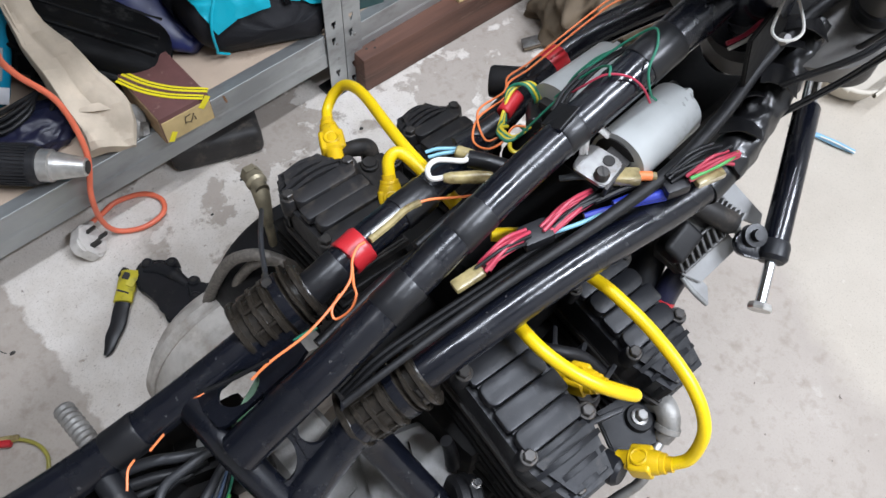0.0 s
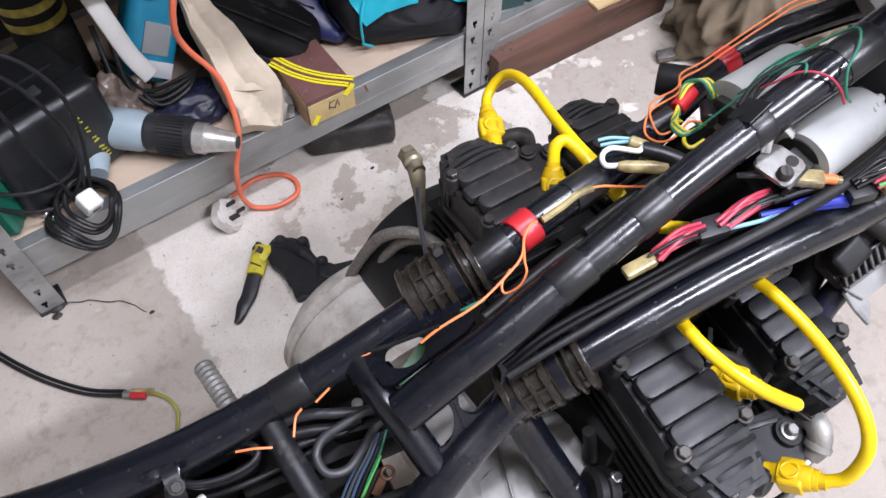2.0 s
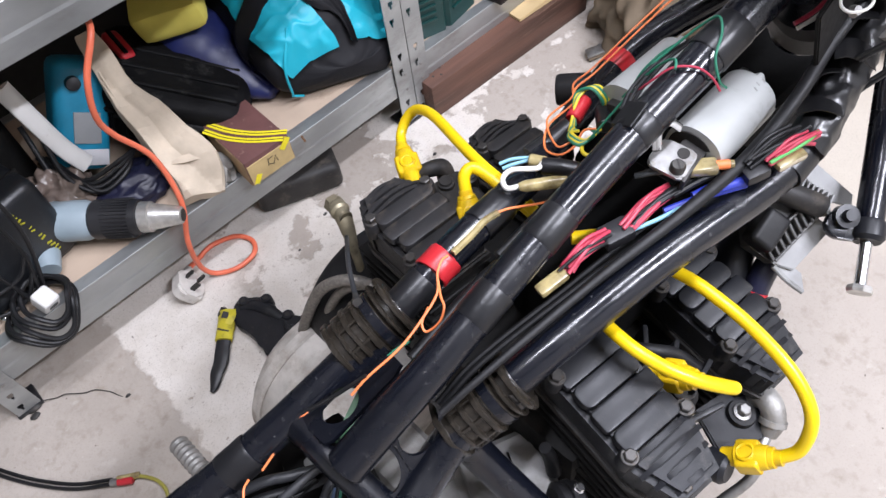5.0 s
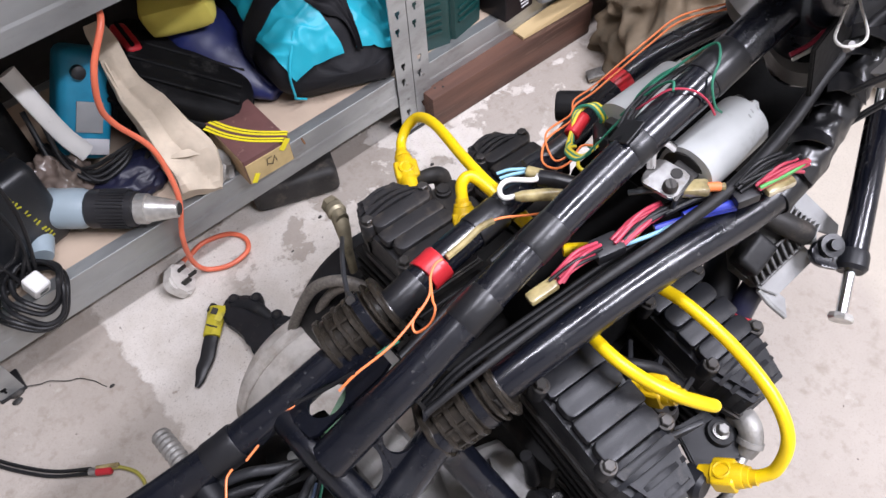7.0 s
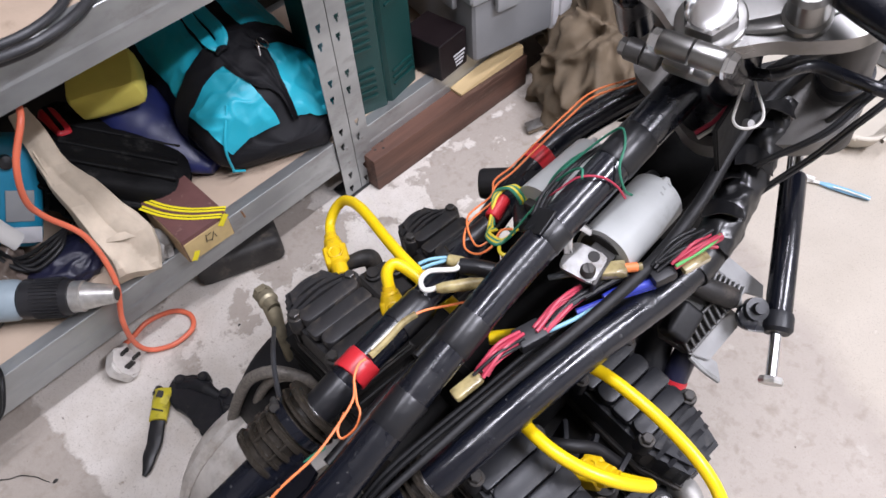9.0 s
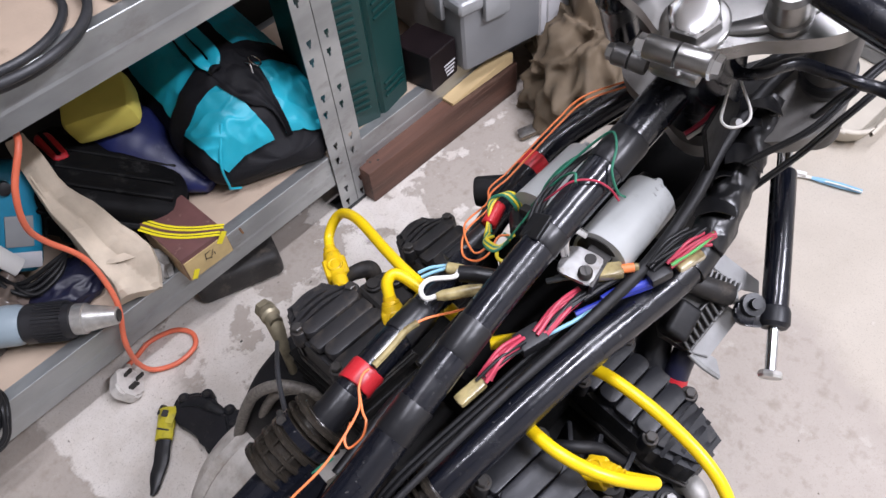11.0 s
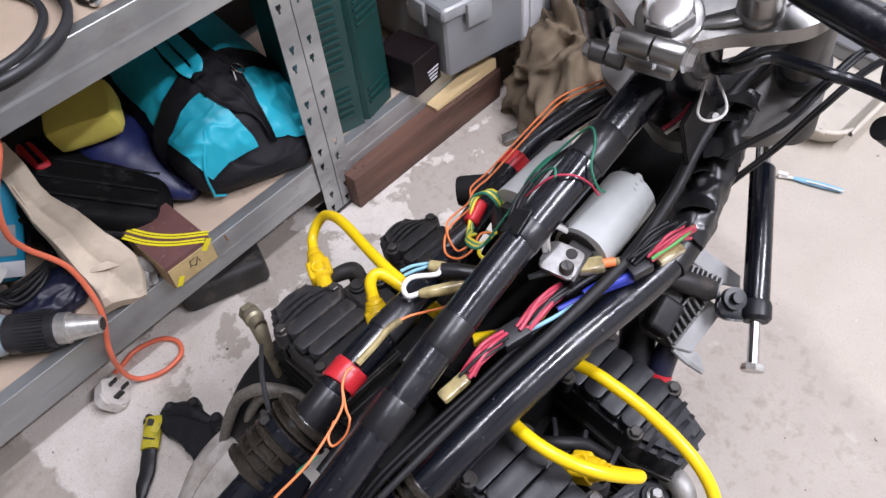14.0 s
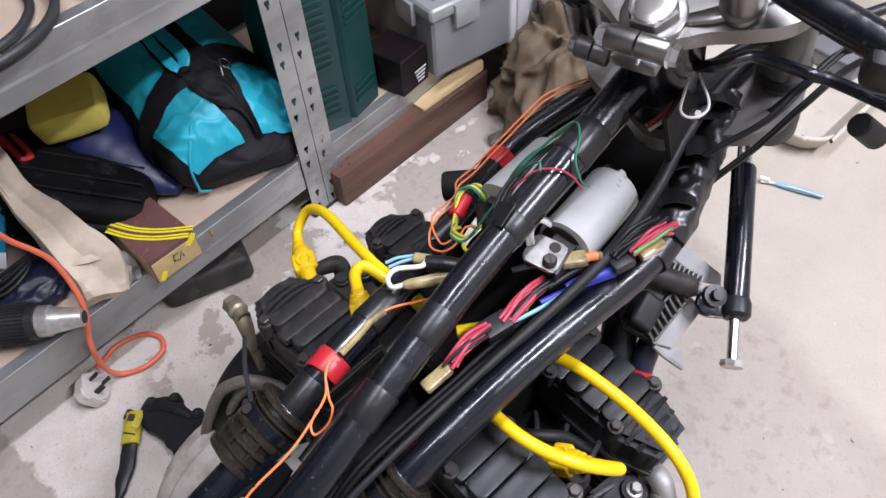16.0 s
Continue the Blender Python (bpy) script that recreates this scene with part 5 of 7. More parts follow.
RIGHT = [(0.035, 0.160, 0.355), (0.09, 0.180, 0.378), (0.143, 0.191, 0.400), (0.178, 0.197, 0.412), (0.215, 0.198, 0.430), (0.262, 0.188, 0.450), (0.366, 0.170, 0.472), (0.47, 0.152, 0.477), (0.53, 0.152, 0.485), (0.60, 0.170, 0.505)]

backbone = part("backbone_tube", tube(BACK, [0.0138, 0.0134, 0.0128, 0.0124, 0.0126, 0.0140, 0.0156, 0.0175], 28, 10), GLOSS_BLACK, bike, "chipped gloss black backbone tube")
left_tube = part("frame_tube", tube(LEFT, [0.0185, 0.0178, 0.0165, 0.0150, 0.0136, 0.0124, 0.0119, 0.0121, 0.0122, 0.0124, 0.0124, 0.0126, 0.0126, 0.0126], 24, 10), GLOSS_BLACK, bike, "gloss black side tube")
right_tube = part("frame_tube", tube(RIGHT, 0.0136, 24, 10), GLOSS_BLACK, bike, "gloss black side tube")


def on_line(pts, x):
    """The point and the direction of a tube at a place along the bike."""
    L = curve_points(pts, 10)
    for p, q in zip(L, L[1:]):
        if p.x <= x <= q.x:
            return p.lerp(q, (x - p.x) / (q.x - p.x)), (q - p).normalized()
    return L[-1], (L[-1] - L[-2]).normalized()


def scuffed(t, amount=0.0007, freq=90):
    """Knocks a fresh shape slightly out of true, as aged rubber is."""
    for v in t.verts:
        v.co += amount * Vector(noise.noise_vector(v.co * freq))
    return t


def wrap(pts, x, width, r, material, name, parent, label=""):
    c, d = on_line(pts, x)
    t = lathe(c - d * width / 2, c + d * width / 2, [(0, r - 0.0003), (0.06, r + 0.0002), (0.5, r), (0.94, r + 0.0002), (1, r - 0.0003)], 28)
    for v in t.verts:
        v.co += 0.00025 * Vector(noise.noise_vector(v.co * 130))
    return part(name, t, material, parent, label)


for x, w, r in ((0.257, 0.026, 0.0130), (0.318, 0.026, 0.0128), (0.479, 0.030, 0.0149), (0.402, 0.016, 0.0134)):
    wrap(BACK, x, w, r, TAPE_BLACK, "tape_band", backbone, "dull black tape wrap")
for x, w, r in ((0.088, 0.024, 0.0139),):
    wrap(LEFT, x, w, r, TAPE_BLACK, "tape_band", left_tube, "dull black tape wrap")
red_band = wrap(LEFT, 0.269, 0.014, 0.0128, RED_TAPE, "tape_band", left_tube, "red tape wrap")
c, d = on_line(LEFT, 0.266)
d = (d + Vector((0.0, 0.10, -0.16))).normalized()
part("tape_tail", scuffed(lathe(c - d * 0.008, c + d * 0.009, [(0, 0.0131), (0.06, 0.0137), (0.5, 0.0134), (0.94, 0.0138), (1, 0.0131)], 40), 0.0009, 160), RED_TAPE, red_band)
wrap(LEFT, 0.512, 0.017, 0.0131, RED_TAPE, "tape_band", left_tube, "red tape wrap")
wrap(LEFT, 0.240, 0.03, 0.0125, TAPE_BLACK, "tape_band", left_tube)
wrap(LEFT, 0.318, 0.028, 0.0129, TAPE_BLACK, "tape_band", left_tube)
wrap(RIGHT, 0.505, 0.05, 0.0141, TAPE_BLACK, "tape_band", right_tube, "dull black tape wrap")
for x, ang in ((0.402, 40), (0.480, -75)):
    c, d = on_line(BACK, x)
    m = axis_pose(c, c + d) @ Matrix.Rotation(radians(ang), 4, "Z") @ pose(0.0125, 0.005, 0, 0, 8, 14)
    part("tape_tail", box(0.0012, 0.022, 0.019, m, 0.0004, 1), TAPE_BLACK, backbone)
c, d = on_line(BACK, 0.293)
part("screw", lathe(c + Vector((0.006, -0.003, 0.0105)), c + Vector((0.0055, -0.004, 0.0130)), [(0, 0.0032), (0.7, 0.003), (1, 0.002)], 14), STEEL, backbone)

# gussets between the tubes at the rear, with oval lightening holes
part("gusset", plate_with_hole([(0.132, 0.284, 0.432), (0.205, 0.276, 0.452), (0.200, 0.238, 0.466), (0.134, 0.242, 0.446)], 0.003, (0.35, 0.60, 0.20, 0.31)), GLOSS_BLACK, bike, "black gusset plate with an oval hole")
part("gusset", plate_with_hole([(0.134, 0.232, 0.436), (0.166, 0.228, 0.450), (0.164, 0.200, 0.412), (0.134, 0.194, 0.402)], 0.003, (0.56, 0.47, 0.36, 0.34)), GLOSS_BLACK, bike)
part("gusset", plate_with_hole([(0.166, 0.228, 0.450), (0.215, 0.224, 0.466), (0.208, 0.202, 0.428), (0.164, 0.200, 0.412)], 0.003, (0.40, 0.47, 0.34, 0.34)), GLOSS_BLACK, bike)
part("cross_tube", tube([(0.131, 0.282, 0.428), (0.132, 0.238, 0.432), (0.138, 0.196, 0.402)], 0.0105, 18, 8), GLOSS_BLACK, bike, "black cross tube")
part("cross_tube", tube([(0.065, 0.294, 0.408), (0.064, 0.254, 0.400), (0.064, 0.180, 0.385)], 0.0088, 18, 8), SATIN_BLACK, bike, "black cross tube")


part("alloy_housing", block((0.152, 0.212, 0.20), (0.205, 0.285, 0.335), 0.012, 3), ALU_DULL, bike, "dull alloy housing below the gussets")
downtube = part("down_tube", tube([(0.206, 0.202, 0.402), (0.2095, 0.198, 0.385), (0.216, 0.174, 0.352), (0.223, 0.147, 0.320), (0.226, 0.124, 0.294), (0.228, 0.10, 0.262)], 0.0128, 22, 8), GLOSS_BLACK, bike, "black engine down tube")
part("bolt", lathe((0.2245, 0.147, 0.330), (0.2235, 0.1485, 0.3375), [(0, 0.0056), (0.5, 0.0056), (0.6, 0.0042), (1, 0.0036)], 18), GLOSS_BLACK, downtube, "black bolt head")
mount = part("rubber_mount", lathe((0.234, 0.138, 0.318), (0.254, 0.128, 0.312), [(0, 0.015), (0.12, 0.0185), (0.26, 0.0185), (0.30, 0.0165), (0.42, 0.0165), (0.46, 0.0185), (0.62, 0.0185), (0.66, 0.0165), (0.84, 0.0165), (0.9, 0.015), (1, 0.011)], 30), RUBBER, bike, "ribbed black rubber engine mount")
part("mount_bolt", lathe((0.252, 0.133, 0.330), (0.2535, 0.131, 0.340), [(0, 0.0046), (0.75, 0.0046), (0.8, 0.0036), (1, 0.003)], 6), CHROME, mount, "bright bolt head")
part("breather_stub", tube([(0.256, 0.158, 0.312), (0.257, 0.163, 0.330), (0.256, 0.168, 0.346)], [0.0062, 0.0056, 0.0048], 16, 6), RUBBER, bike, "black rubber breather stub")
# intake rubbers clamped round the tubes


def intake(p0, p1, r, screw_way):
    """A hollow-ribbed rubber sleeve with a flat band and two end rings."""
    p0, p1 = Vector(p0), Vector(p1)
    ax = (p1 - p0).normalized()
    prof = [(0, r * 0.70), (0.03, r * 0.90), (0.07, r * 0.92), (0.10, r * 0.86), (0.58, r * 0.86), (0.60, r * 0.90), (0.75, r * 0.90), (0.77, r * 0.80), (0.92, r * 0.82), (1.0, r * 0.74)]
    ob = part("intake_rubber", lathe(p0, p1, prof, 36), OLD_RUBBER, bike, "ribbed brown-black intake rubber")
    for s, g, half in ((0.06, 0.95, 0.0022), (0.21, 0.94, 0.0016), (0.36, 0.98, 0.0020), (0.53, 0.99, 0.0024), (0.82, 1.0, 0.0014), (0.95, 1.02, 0.0020)):
        c = p0.lerp(p1, s)
        part("rib", scuffed(lathe(c - ax * half, c + ax * half, [(0, r * 0.76), (0.02, r * g * 0.95), (0.2, r * g), (0.8, r * g), (0.98, r * g * 0.95), (1, r * 0.76)], 48)), OLD_RUBBER, ob)
    m = axis_pose(p0, p1)
    L = (p1 - p0).length
    for k in range(9):
        a = 2 * math.pi * k / 9 + 0.2
        for s0, s1 in ((0.21, 0.36), (0.36, 0.53)):
            q = m @ Matrix.Rotation(a, 4, "Z") @ Matrix.Translation((r * 0.87, 0, L * (s0 + s1) / 2))
            part("web", box(r * 0.20, 0.0022, L * (s1 - s0), q, 0.0004, 1), OLD_RUBBER, ob)
    c = p0.lerp(p1, 0.675)
    part("hose_clamp", lathe(c - ax * 0.0034, c + ax * 0.0034, [(0, r * 0.90), (0.02, r * 0.93), (0.98, r * 0.93), (1, r * 0.90)], 36), GLOSS_BLACK, ob, "black metal hose clamp")
    q = c + Vector(screw_way).normalized() * r * 0.97
    side = ax.cross(Vector(screw_way)).normalized()
    part("clamp_screw", lathe(q - side * 0.006, q + side * 0.007, [(0, 0.0022), (0.6, 0.0022), (0.62, 0.0034), (1, 0.0034)], 12), BOLT_DARK, ob, "worn clamp screw")
    return ob


intake((0.182, 0.290, 0.441), (0.232, 0.280, 0.459), 0.0245, (-0.2, 0.6, 0.7))
intake((0.200, 0.206, 0.417), (0.252, 0.190, 0.444), 0.0232, (0.1, -0.7, 0.6))

# engine block, barrels and rocker covers
engine = part("crankcase", block((0.262, 0.145, 0.06), (0.455, 0.345, 0.335), 0.012), SOOT, bike, "grimy black crankcase")
for k in range(7):
    part("fin", block((0.268, 0.125 - 0.004 * (k % 2), 0.19 + 0.02 * k), (0.452, 0.365, 0.195 + 0.02 * k), 0.0015, 1), SOOT, engine)


def pad(sx, sy, r, h, m, b=0.003):
    """A raised block with rounded corners and a softened upper edge."""
    t = bmesh.new()
    rings = []
    for inset, z in ((0, 0), (0, h - b), (b * 0.3, h - b * 0.3), (b, h)):
        rings.append([t.verts.new(m @ Vector((x, y, z))) for x, y in rounded(sx - 2 * inset, sy - 2 * inset, max(r - inset, 0.0006), 5)])
    n = len(rings[0])
    for lo, hi in zip(rings, rings[1:]):
        for i in range(n):
            t.faces.new((lo[i], lo[(i + 1) % n], hi[(i + 1) % n], hi[i]))
    t.faces.new(list(reversed(rings[0])))
    t.faces.new(rings[-1])
    return t


def rocker_cover(cx, cy, cz, out, turn, long_u, long_v, tilt, skin):
    """A ribbed cover on one cylinder. out: +1 or -1, the side that the cylinder points to."""
    m = Matrix.Translation((cx, cy, cz)) @ Matrix.Rotation(radians(turn), 4, "Z") @ Matrix.Rotation(radians(tilt), 4, "X")
    if out < 0:
        m = m @ Matrix.Rotation(math.pi, 4, "Z")
    def at(v, u, z):
        return m @ Matrix.Translation((v, u, z))
    hv, hu = long_v / 2, long_u / 2
    shape = [(-hv, -hu), (hv, -hu), (hv, hu * 0.45), (hv * 0.62, hu), (-hv * 0.62, hu), (-hv, hu * 0.45)]
    ob = part("rocker_cover", prism(shape, 0.034, at(0, 0, -0.034), 0.005), skin, bike, "black ribbed rocker cover")
    part("cover_flange", prism([(x * 1.09, y * 1.07) for x, y in shape], 0.008, at(0, 0, -0.040), 0.002), DUSTY_BLACK, ob)
    rows = 4
    step = long_u * 0.64 / rows
    for i in range(rows):
        u = -hu + step * (i + 0.5) + 0.002
        if i % 2:
            part("pad", pad(long_v * 0.90, step * 0.95, 0.0065, 0.0080, at(long_v * 0.01, u, -0.001), 0.0012), skin, ob)
        else:
            part("pad", pad(long_v * 0.95, step * 0.93, 0.0030, 0.0062, at(-long_v * 0.01, u, -0.001), 0.0011), skin, ob)
    for i in range(4):
        u = long_u * 0.185 + long_u * 0.088 * i
        w = 1.0 if u < hu * 0.45 else 1.0 - 0.38 * (u - hu * 0.45) / (hu * 0.55)
        fin = bmesh.new()
        k = 9
        top, low = [], []
        for q in range(k):
            s = q / (k - 1) * 2 - 1
            for lst, z in ((top, 0.0085 - 0.0025 * i - 0.009 * s * s), (low, -0.030)):
                for du in (-0.0018, 0.0018):
                    lst.append(fin.verts.new(m @ Vector((s * hv * w * 1.06, u + du, z))))
        for q in range(k - 1):
            a = 2 * q
            fin.faces.new((top[a], top[a + 1], top[a + 3], top[a + 2]))
            fin.faces.new((top[a], top[a + 2], low[a + 2], low[a]))
            fin.faces.new((top[a + 1], low[a + 1], low[a + 3], top[a + 3]))
        fin.faces.new((top[0], low[0], low[1], top[1]))
        fin.faces.new((top[-2], top[-1], low[-1], low[-2]))
        part("fin", fin, skin, ob)
    for n_b, (v, u, z) in enumerate(((-hv * 0.92, hu * 0.30, 0.004), (hv * 0.90, hu * 0.30, 0.004), (-hv * 0.98, -hu * 0.80, 0.002), (hv * 0.92, -hu * 0.86, 0.004), (hv * 0.30, hu * 0.90, -0.008))):
        mm = at(v, u, z)
        part("bolt_boss", lathe(mm @ Vector((0, 0, -0.014)), mm @ Vector((0, 0, 0.001)), [(0, 0.0074), (0.9, 0.0071), (1, 0.0064)], 18), skin, ob)
        part("bolt", hexbolt(mm.translation, m.to_3x3() @ Vector((0, 0, 1)), 0.0047, 0.0042, 0.0064), BOLT_DARK, ob, "worn bolt head")
    head = box(long_v * 0.98, long_u * 0.9, 0.075, at(0, -0.004, -0.078), 0.004)
    for k in range(5):
        box(long_v * 1.12, long_u * 1.04, 0.0032, at(0, 0.0, -0.054 - 0.013 * k), 0.001, 1, head)
    part("cylinder_head", head, SOOT, bike, "finned black cylinder head")
    return ob


rocker_cover(0.303, 0.352, 0.428, 1, -4, 0.098, 0.061, -6, COVER_DUSTY)
rocker_cover(0.436, 0.364, 0.392, 1, -4, 0.092, 0.055, -8, COVER_DUSTY)
rocker_cover(0.300, 0.126, 0.405, -1, -6, 0.120, 0.058, 8, SATIN_BLACK)
rocker_cover(0.421, 0.128, 0.385, -1, -4, 0.112, 0.056, 8, SATIN_BLACK)
web = part("cast_web", box(0.034, 0.045, 0.050, pose(0.360, 0.362, 0.372, 0, 6, -6), 0.007, 3), DUSTY_BLACK, bike, "dusty cast web between the covers")
part("inlet_elbow", tube([(0.373, 0.388, 0.378), (0.372, 0.392, 0.394), (0.361, 0.397, 0.398), (0.350, 0.405, 0.392), (0.341, 0.412, 0.382)], [0.0085, 0.0085, 0.0072, 0.0060, 0.0056], 16, 8), DUSTY_BLACK, bike, "dusty black elbow")
part("bolt_boss", lathe((0.359, 0.373, 0.385), (0.359, 0.373, 0.404), [(0, 0.0085), (0.85, 0.0075), (0.9, 0.0062), (1, 0.0056)], 18), DUSTY_BLACK, web)
part("bolt_boss", lathe((0.376, 0.363, 0.385), (0.376, 0.363, 0.404), [(0, 0.0090), (0.85, 0.0080), (0.9, 0.0066), (1, 0.0060)], 18), BOLT_DARK, web)
part("plug_well", lathe((0.352, 0.120, 0.330), (0.352, 0.118, 0.372), [(0, 0.012), (0.8, 0.012), (0.86, 0.010), (1, 0.009)], 22), DUSTY_BLACK, bike)
for k, (mx, my, mz, ma) in enumerate(((0.352, 0.160, 0.372, 40), (0.360, 0.140, 0.366, 25), (0.366, 0.118, 0.360, 10), (0.350, 0.100, 0.352, -20))):
    part("head_web", box(0.030, 0.004, 0.040, pose(mx, my, mz, 12, 0, ma), 0.0012, 2), SATIN_BLACK, bike, "black cast web between the covers")
part("oil_pipe", tube([(0.340, 0.172, 0.385), (0.350, 0.150, 0.394), (0.364, 0.136, 0.386), (0.372, 0.118, 0.372)], 0.005, 12, 8), RUBBER, bike, "thin black oil pipe")

# ignition leads with their caps


def plug_cap(p0, p1, r=0.0095):
    """A yellow plug cap from the plug end to the lead end."""
    p0, p1 = Vector(p0), Vector(p1)
    L = (p1 - p0).length
    cap = part("plug_cap", lathe(p0, p1, [(0, r * 0.72), (0.22, r * 0.78), (0.26, r * 1.05), (0.62, r * 1.05), (0.78, r * 0.9), (0.82, r * 0.62), (1, r * 0.62)], 20), YELLOW_CAP, bike, "yellow moulded plug cap")
    m = axis_pose(p0, p1)
    part("body_block", box(r * 2.3, r * 1.7, L * 0.42, m @ Matrix.Translation((0, 0, L * 0.45)), r * 0.35, 3), YELLOW_CAP, cap)
    part("ring", tube([m @ Vector((r * 0.62 * math.cos(k), r * 0.9, L * 0.45 + r * 0.62 * math.sin(k))) for k in np.linspace(0, 2 * math.pi, 10, endpoint=False)], r * 0.16, 8, 6, True), YELLOW_CAP, cap)
    part("boot_collar", lathe(m @ Vector((0, 0, L * 0.80)), m @ Vector((0, 0, L * 0.88)), [(0, r * 0.85), (1, r * 0.8)], 18), YELLOW_CAP, cap)
    part("terminal", lathe(m @ Vector((0, 0, -L * 0.14)), m @ Vector((0, 0, 0.0)), [(0, r * 0.42), (1, r * 0.5)], 14), STEEL, cap, "steel plug terminal")


plug_cap((0.340, 0.393, 0.398), (0.364, 0.437, 0.398))
part("ignition_lead", tube([(0.362, 0.433, 0.398), (0.372, 0.446, 0.400), (0.384, 0.449, 0.410), (0.391, 0.440, 0.4215), (0.387, 0.412, 0.434), (0.373, 0.362, 0.443), (0.364, 0.325, 0.449), (0.361, 0.290, 0.450), (0.36, 0.26, 0.44)], 0.0048, 16, 8), YELLOW, bike, "thick yellow silicone ignition lead")
plug_cap((0.327, 0.306, 0.424), (0.339, 0.325, 0.447), 0.0088)
part("ignition_lead", tube([(0.338, 0.323, 0.445), (0.344, 0.330, 0.456), (0.353, 0.328, 0.459), (0.358, 0.310, 0.452), (0.36, 0.27, 0.44)], 0.0048, 16, 8), YELLOW, bike, "thick yellow silicone ignition lead")
plug_cap((0.3446, 0.0716, 0.336), (0.3616, 0.0402, 0.3586))
part("ignition_lead", tube([(0.3605, 0.0420, 0.3572), (0.370, 0.035, 0.371), (0.380, 0.042, 0.398), (0.389, 0.066, 0.415), (0.394, 0.105, 0.427), (0.396, 0.145, 0.431), (0.3955, 0.168, 0.4295), (0.39, 0.20, 0.43)], 0.0048, 16, 8), YELLOW, bike, "thick yellow silicone ignition lead")
plug_cap((0.3380, 0.140, 0.391), (0.3480, 0.1075, 0.408), 0.0092)
part("ignition_lead", tube([(0.328, 0.20, 0.436), (0.324, 0.174, 0.4365), (0.322, 0.150, 0.437), (0.326, 0.128, 0.434), (0.336, 0.108, 0.427), (0.349, 0.094, 0.417), (0.3575, 0.089, 0.409), (0.354, 0.095, 0.409), (0.348, 0.107, 0.408)], 0.0048, 16, 8), YELLOW, bike, "thick yellow silicone ignition lead")
for p, q in (((0.345, 0.262, 0.455), (0.352, 0.250, 0.455)), ((0.385, 0.198, 0.478), (0.405, 0.200, 0.478)), ((0.385, 0.178, 0.472), (0.402, 0.172, 0.472)), ((0.345, 0.225, 0.470), (0.36, 0.212, 0.470))):
    part("ignition_lead", rod(p, q, 0.0048, 14), YELLOW, bike)

# ignition coils either side of the backbone
def coil(c, way, side, print_text):
    way = Vector(way).normalized()
    m = facing(c, way, (0, 0.2 * side, 1))
    ob = part("ignition_coil", prism(rounded(0.042, 0.046, 0.0195, 8), 0.072, m @ pose(-0.036, 0, 0, 90, 0, 90), 0.004), GREY_PLASTIC, bike, "pale grey ignition coil")
    part("coil_core", box(0.086, 0.018, 0.020, m, 0.002), DUSTY_BLACK, ob)
    part("terminal_post", lathe(m @ Vector((0.034, -0.012 * side, 0.004)), m @ Vector((0.047, -0.012 * side, 0.004)), [(0, 0.006), (1, 0.005)], 14), BLACK_PLASTIC, ob)
    if print_text:
        for k in range(3):
            part("print_bar", box(0.0034, 0.0009, 0.0002, m @ pose(0.021 + 0.005 * k, -0.0045 + 0.0016 * (k % 2), 0.02308, 0, 0, 70)), PRINT, ob, "worn pale print")
    return ob


coil((0.470, 0.198, 0.502), (0.070, 0.002, 0.002), -1, True)
coil((0.482, 0.262, 0.490), (0.070, 0.001, 0.010), 1, False)
bk = facing((0.414, 0.199, 0.5125), (0.98, 0.17, 0.0), (-0.1, -0.1, 1))
lug = part("coil_bracket", prism(rounded(0.025, 0.028, 0.006, 5), 0.003, bk @ Matrix.Translation((0, 0, -0.003)), 0.0008), STEEL, bike, "worn steel coil bracket")
part("bracket_wall", box(0.025, 0.003, 0.016, bk @ Matrix.Translation((0, -0.0135, -0.008)), 0.001), BOLT_DARK, lug)
part("bracket_hole", rod(bk @ Vector((0.007, -0.004, 0.0)), bk @ Vector((0.007, -0.004, 0.0007)), 0.0042, 16), INK, lug)
part("bracket_screw", lathe(bk @ Vector((-0.006, -0.006, 0)), bk @ Vector((-0.006, -0.006, 0.006)), [(0, 0.0052), (0.7, 0.0052), (1, 0.004)], 16), BOLT_DARK, lug)
part("screw_slot", box(0.008, 0.0012, 0.0004, bk @ pose(-0.006, -0.006, 0.0061, 0, 0, 40)), INK, lug)
part("bracket_hoop", tube([bk @ Vector((0.000, 0.012, 0.001)), bk @ Vector((0.006, 0.016, 0.010)), bk @ Vector((0.016, 0.014, 0.012)), bk @ Vector((0.020, 0.006, 0.006))], 0.0034, 10, 8, flat=0.5), CHROME, lug, "bright bent tab")
part("coil_end", lathe((0.434, 0.1985, 0.5035), (0.442, 0.199, 0.504), [(0, 0.0165), (0.8, 0.018), (1, 0.018)], 26), DUSTY_BLACK, bike, "dark coil end plate")
part("rubber_stop", lathe((0.468, 0.343, 0.448), (0.484, 0.320, 0.452), [(0, 0.0125), (0.1, 0.0135), (1, 0.0135)], 24), RUBBER, bike, "black rubber stop")

# wiring


def wire(pts, r, material, label, per=8, name="wire"):
    return part(name, tube(pts, r * (0.52 if material is ORANGE else 1.0), 8 if r < 0.003 else 14, per), material, bike, label)


def bundle(p0, p1, count, spread, r, material, label, seed=1):
    rng = random.Random(seed)
    p0, p1 = Vector(p0), Vector(p1)
    for k in range(count):
        o = Vector((rng.uniform(-1, 1), rng.uniform(-1, 1), rng.uniform(-0.6, 1))) * spread
        o2 = Vector((rng.uniform(-1, 1), rng.uniform(-1, 1), rng.uniform(-0.6, 1))) * spread
        mid = p0.lerp(p1, 0.5) + Vector((0, 0, 0.004)) + (o + o2) * 0.7
        wire([p0 + o, mid, p1 + o2], r, material, label)


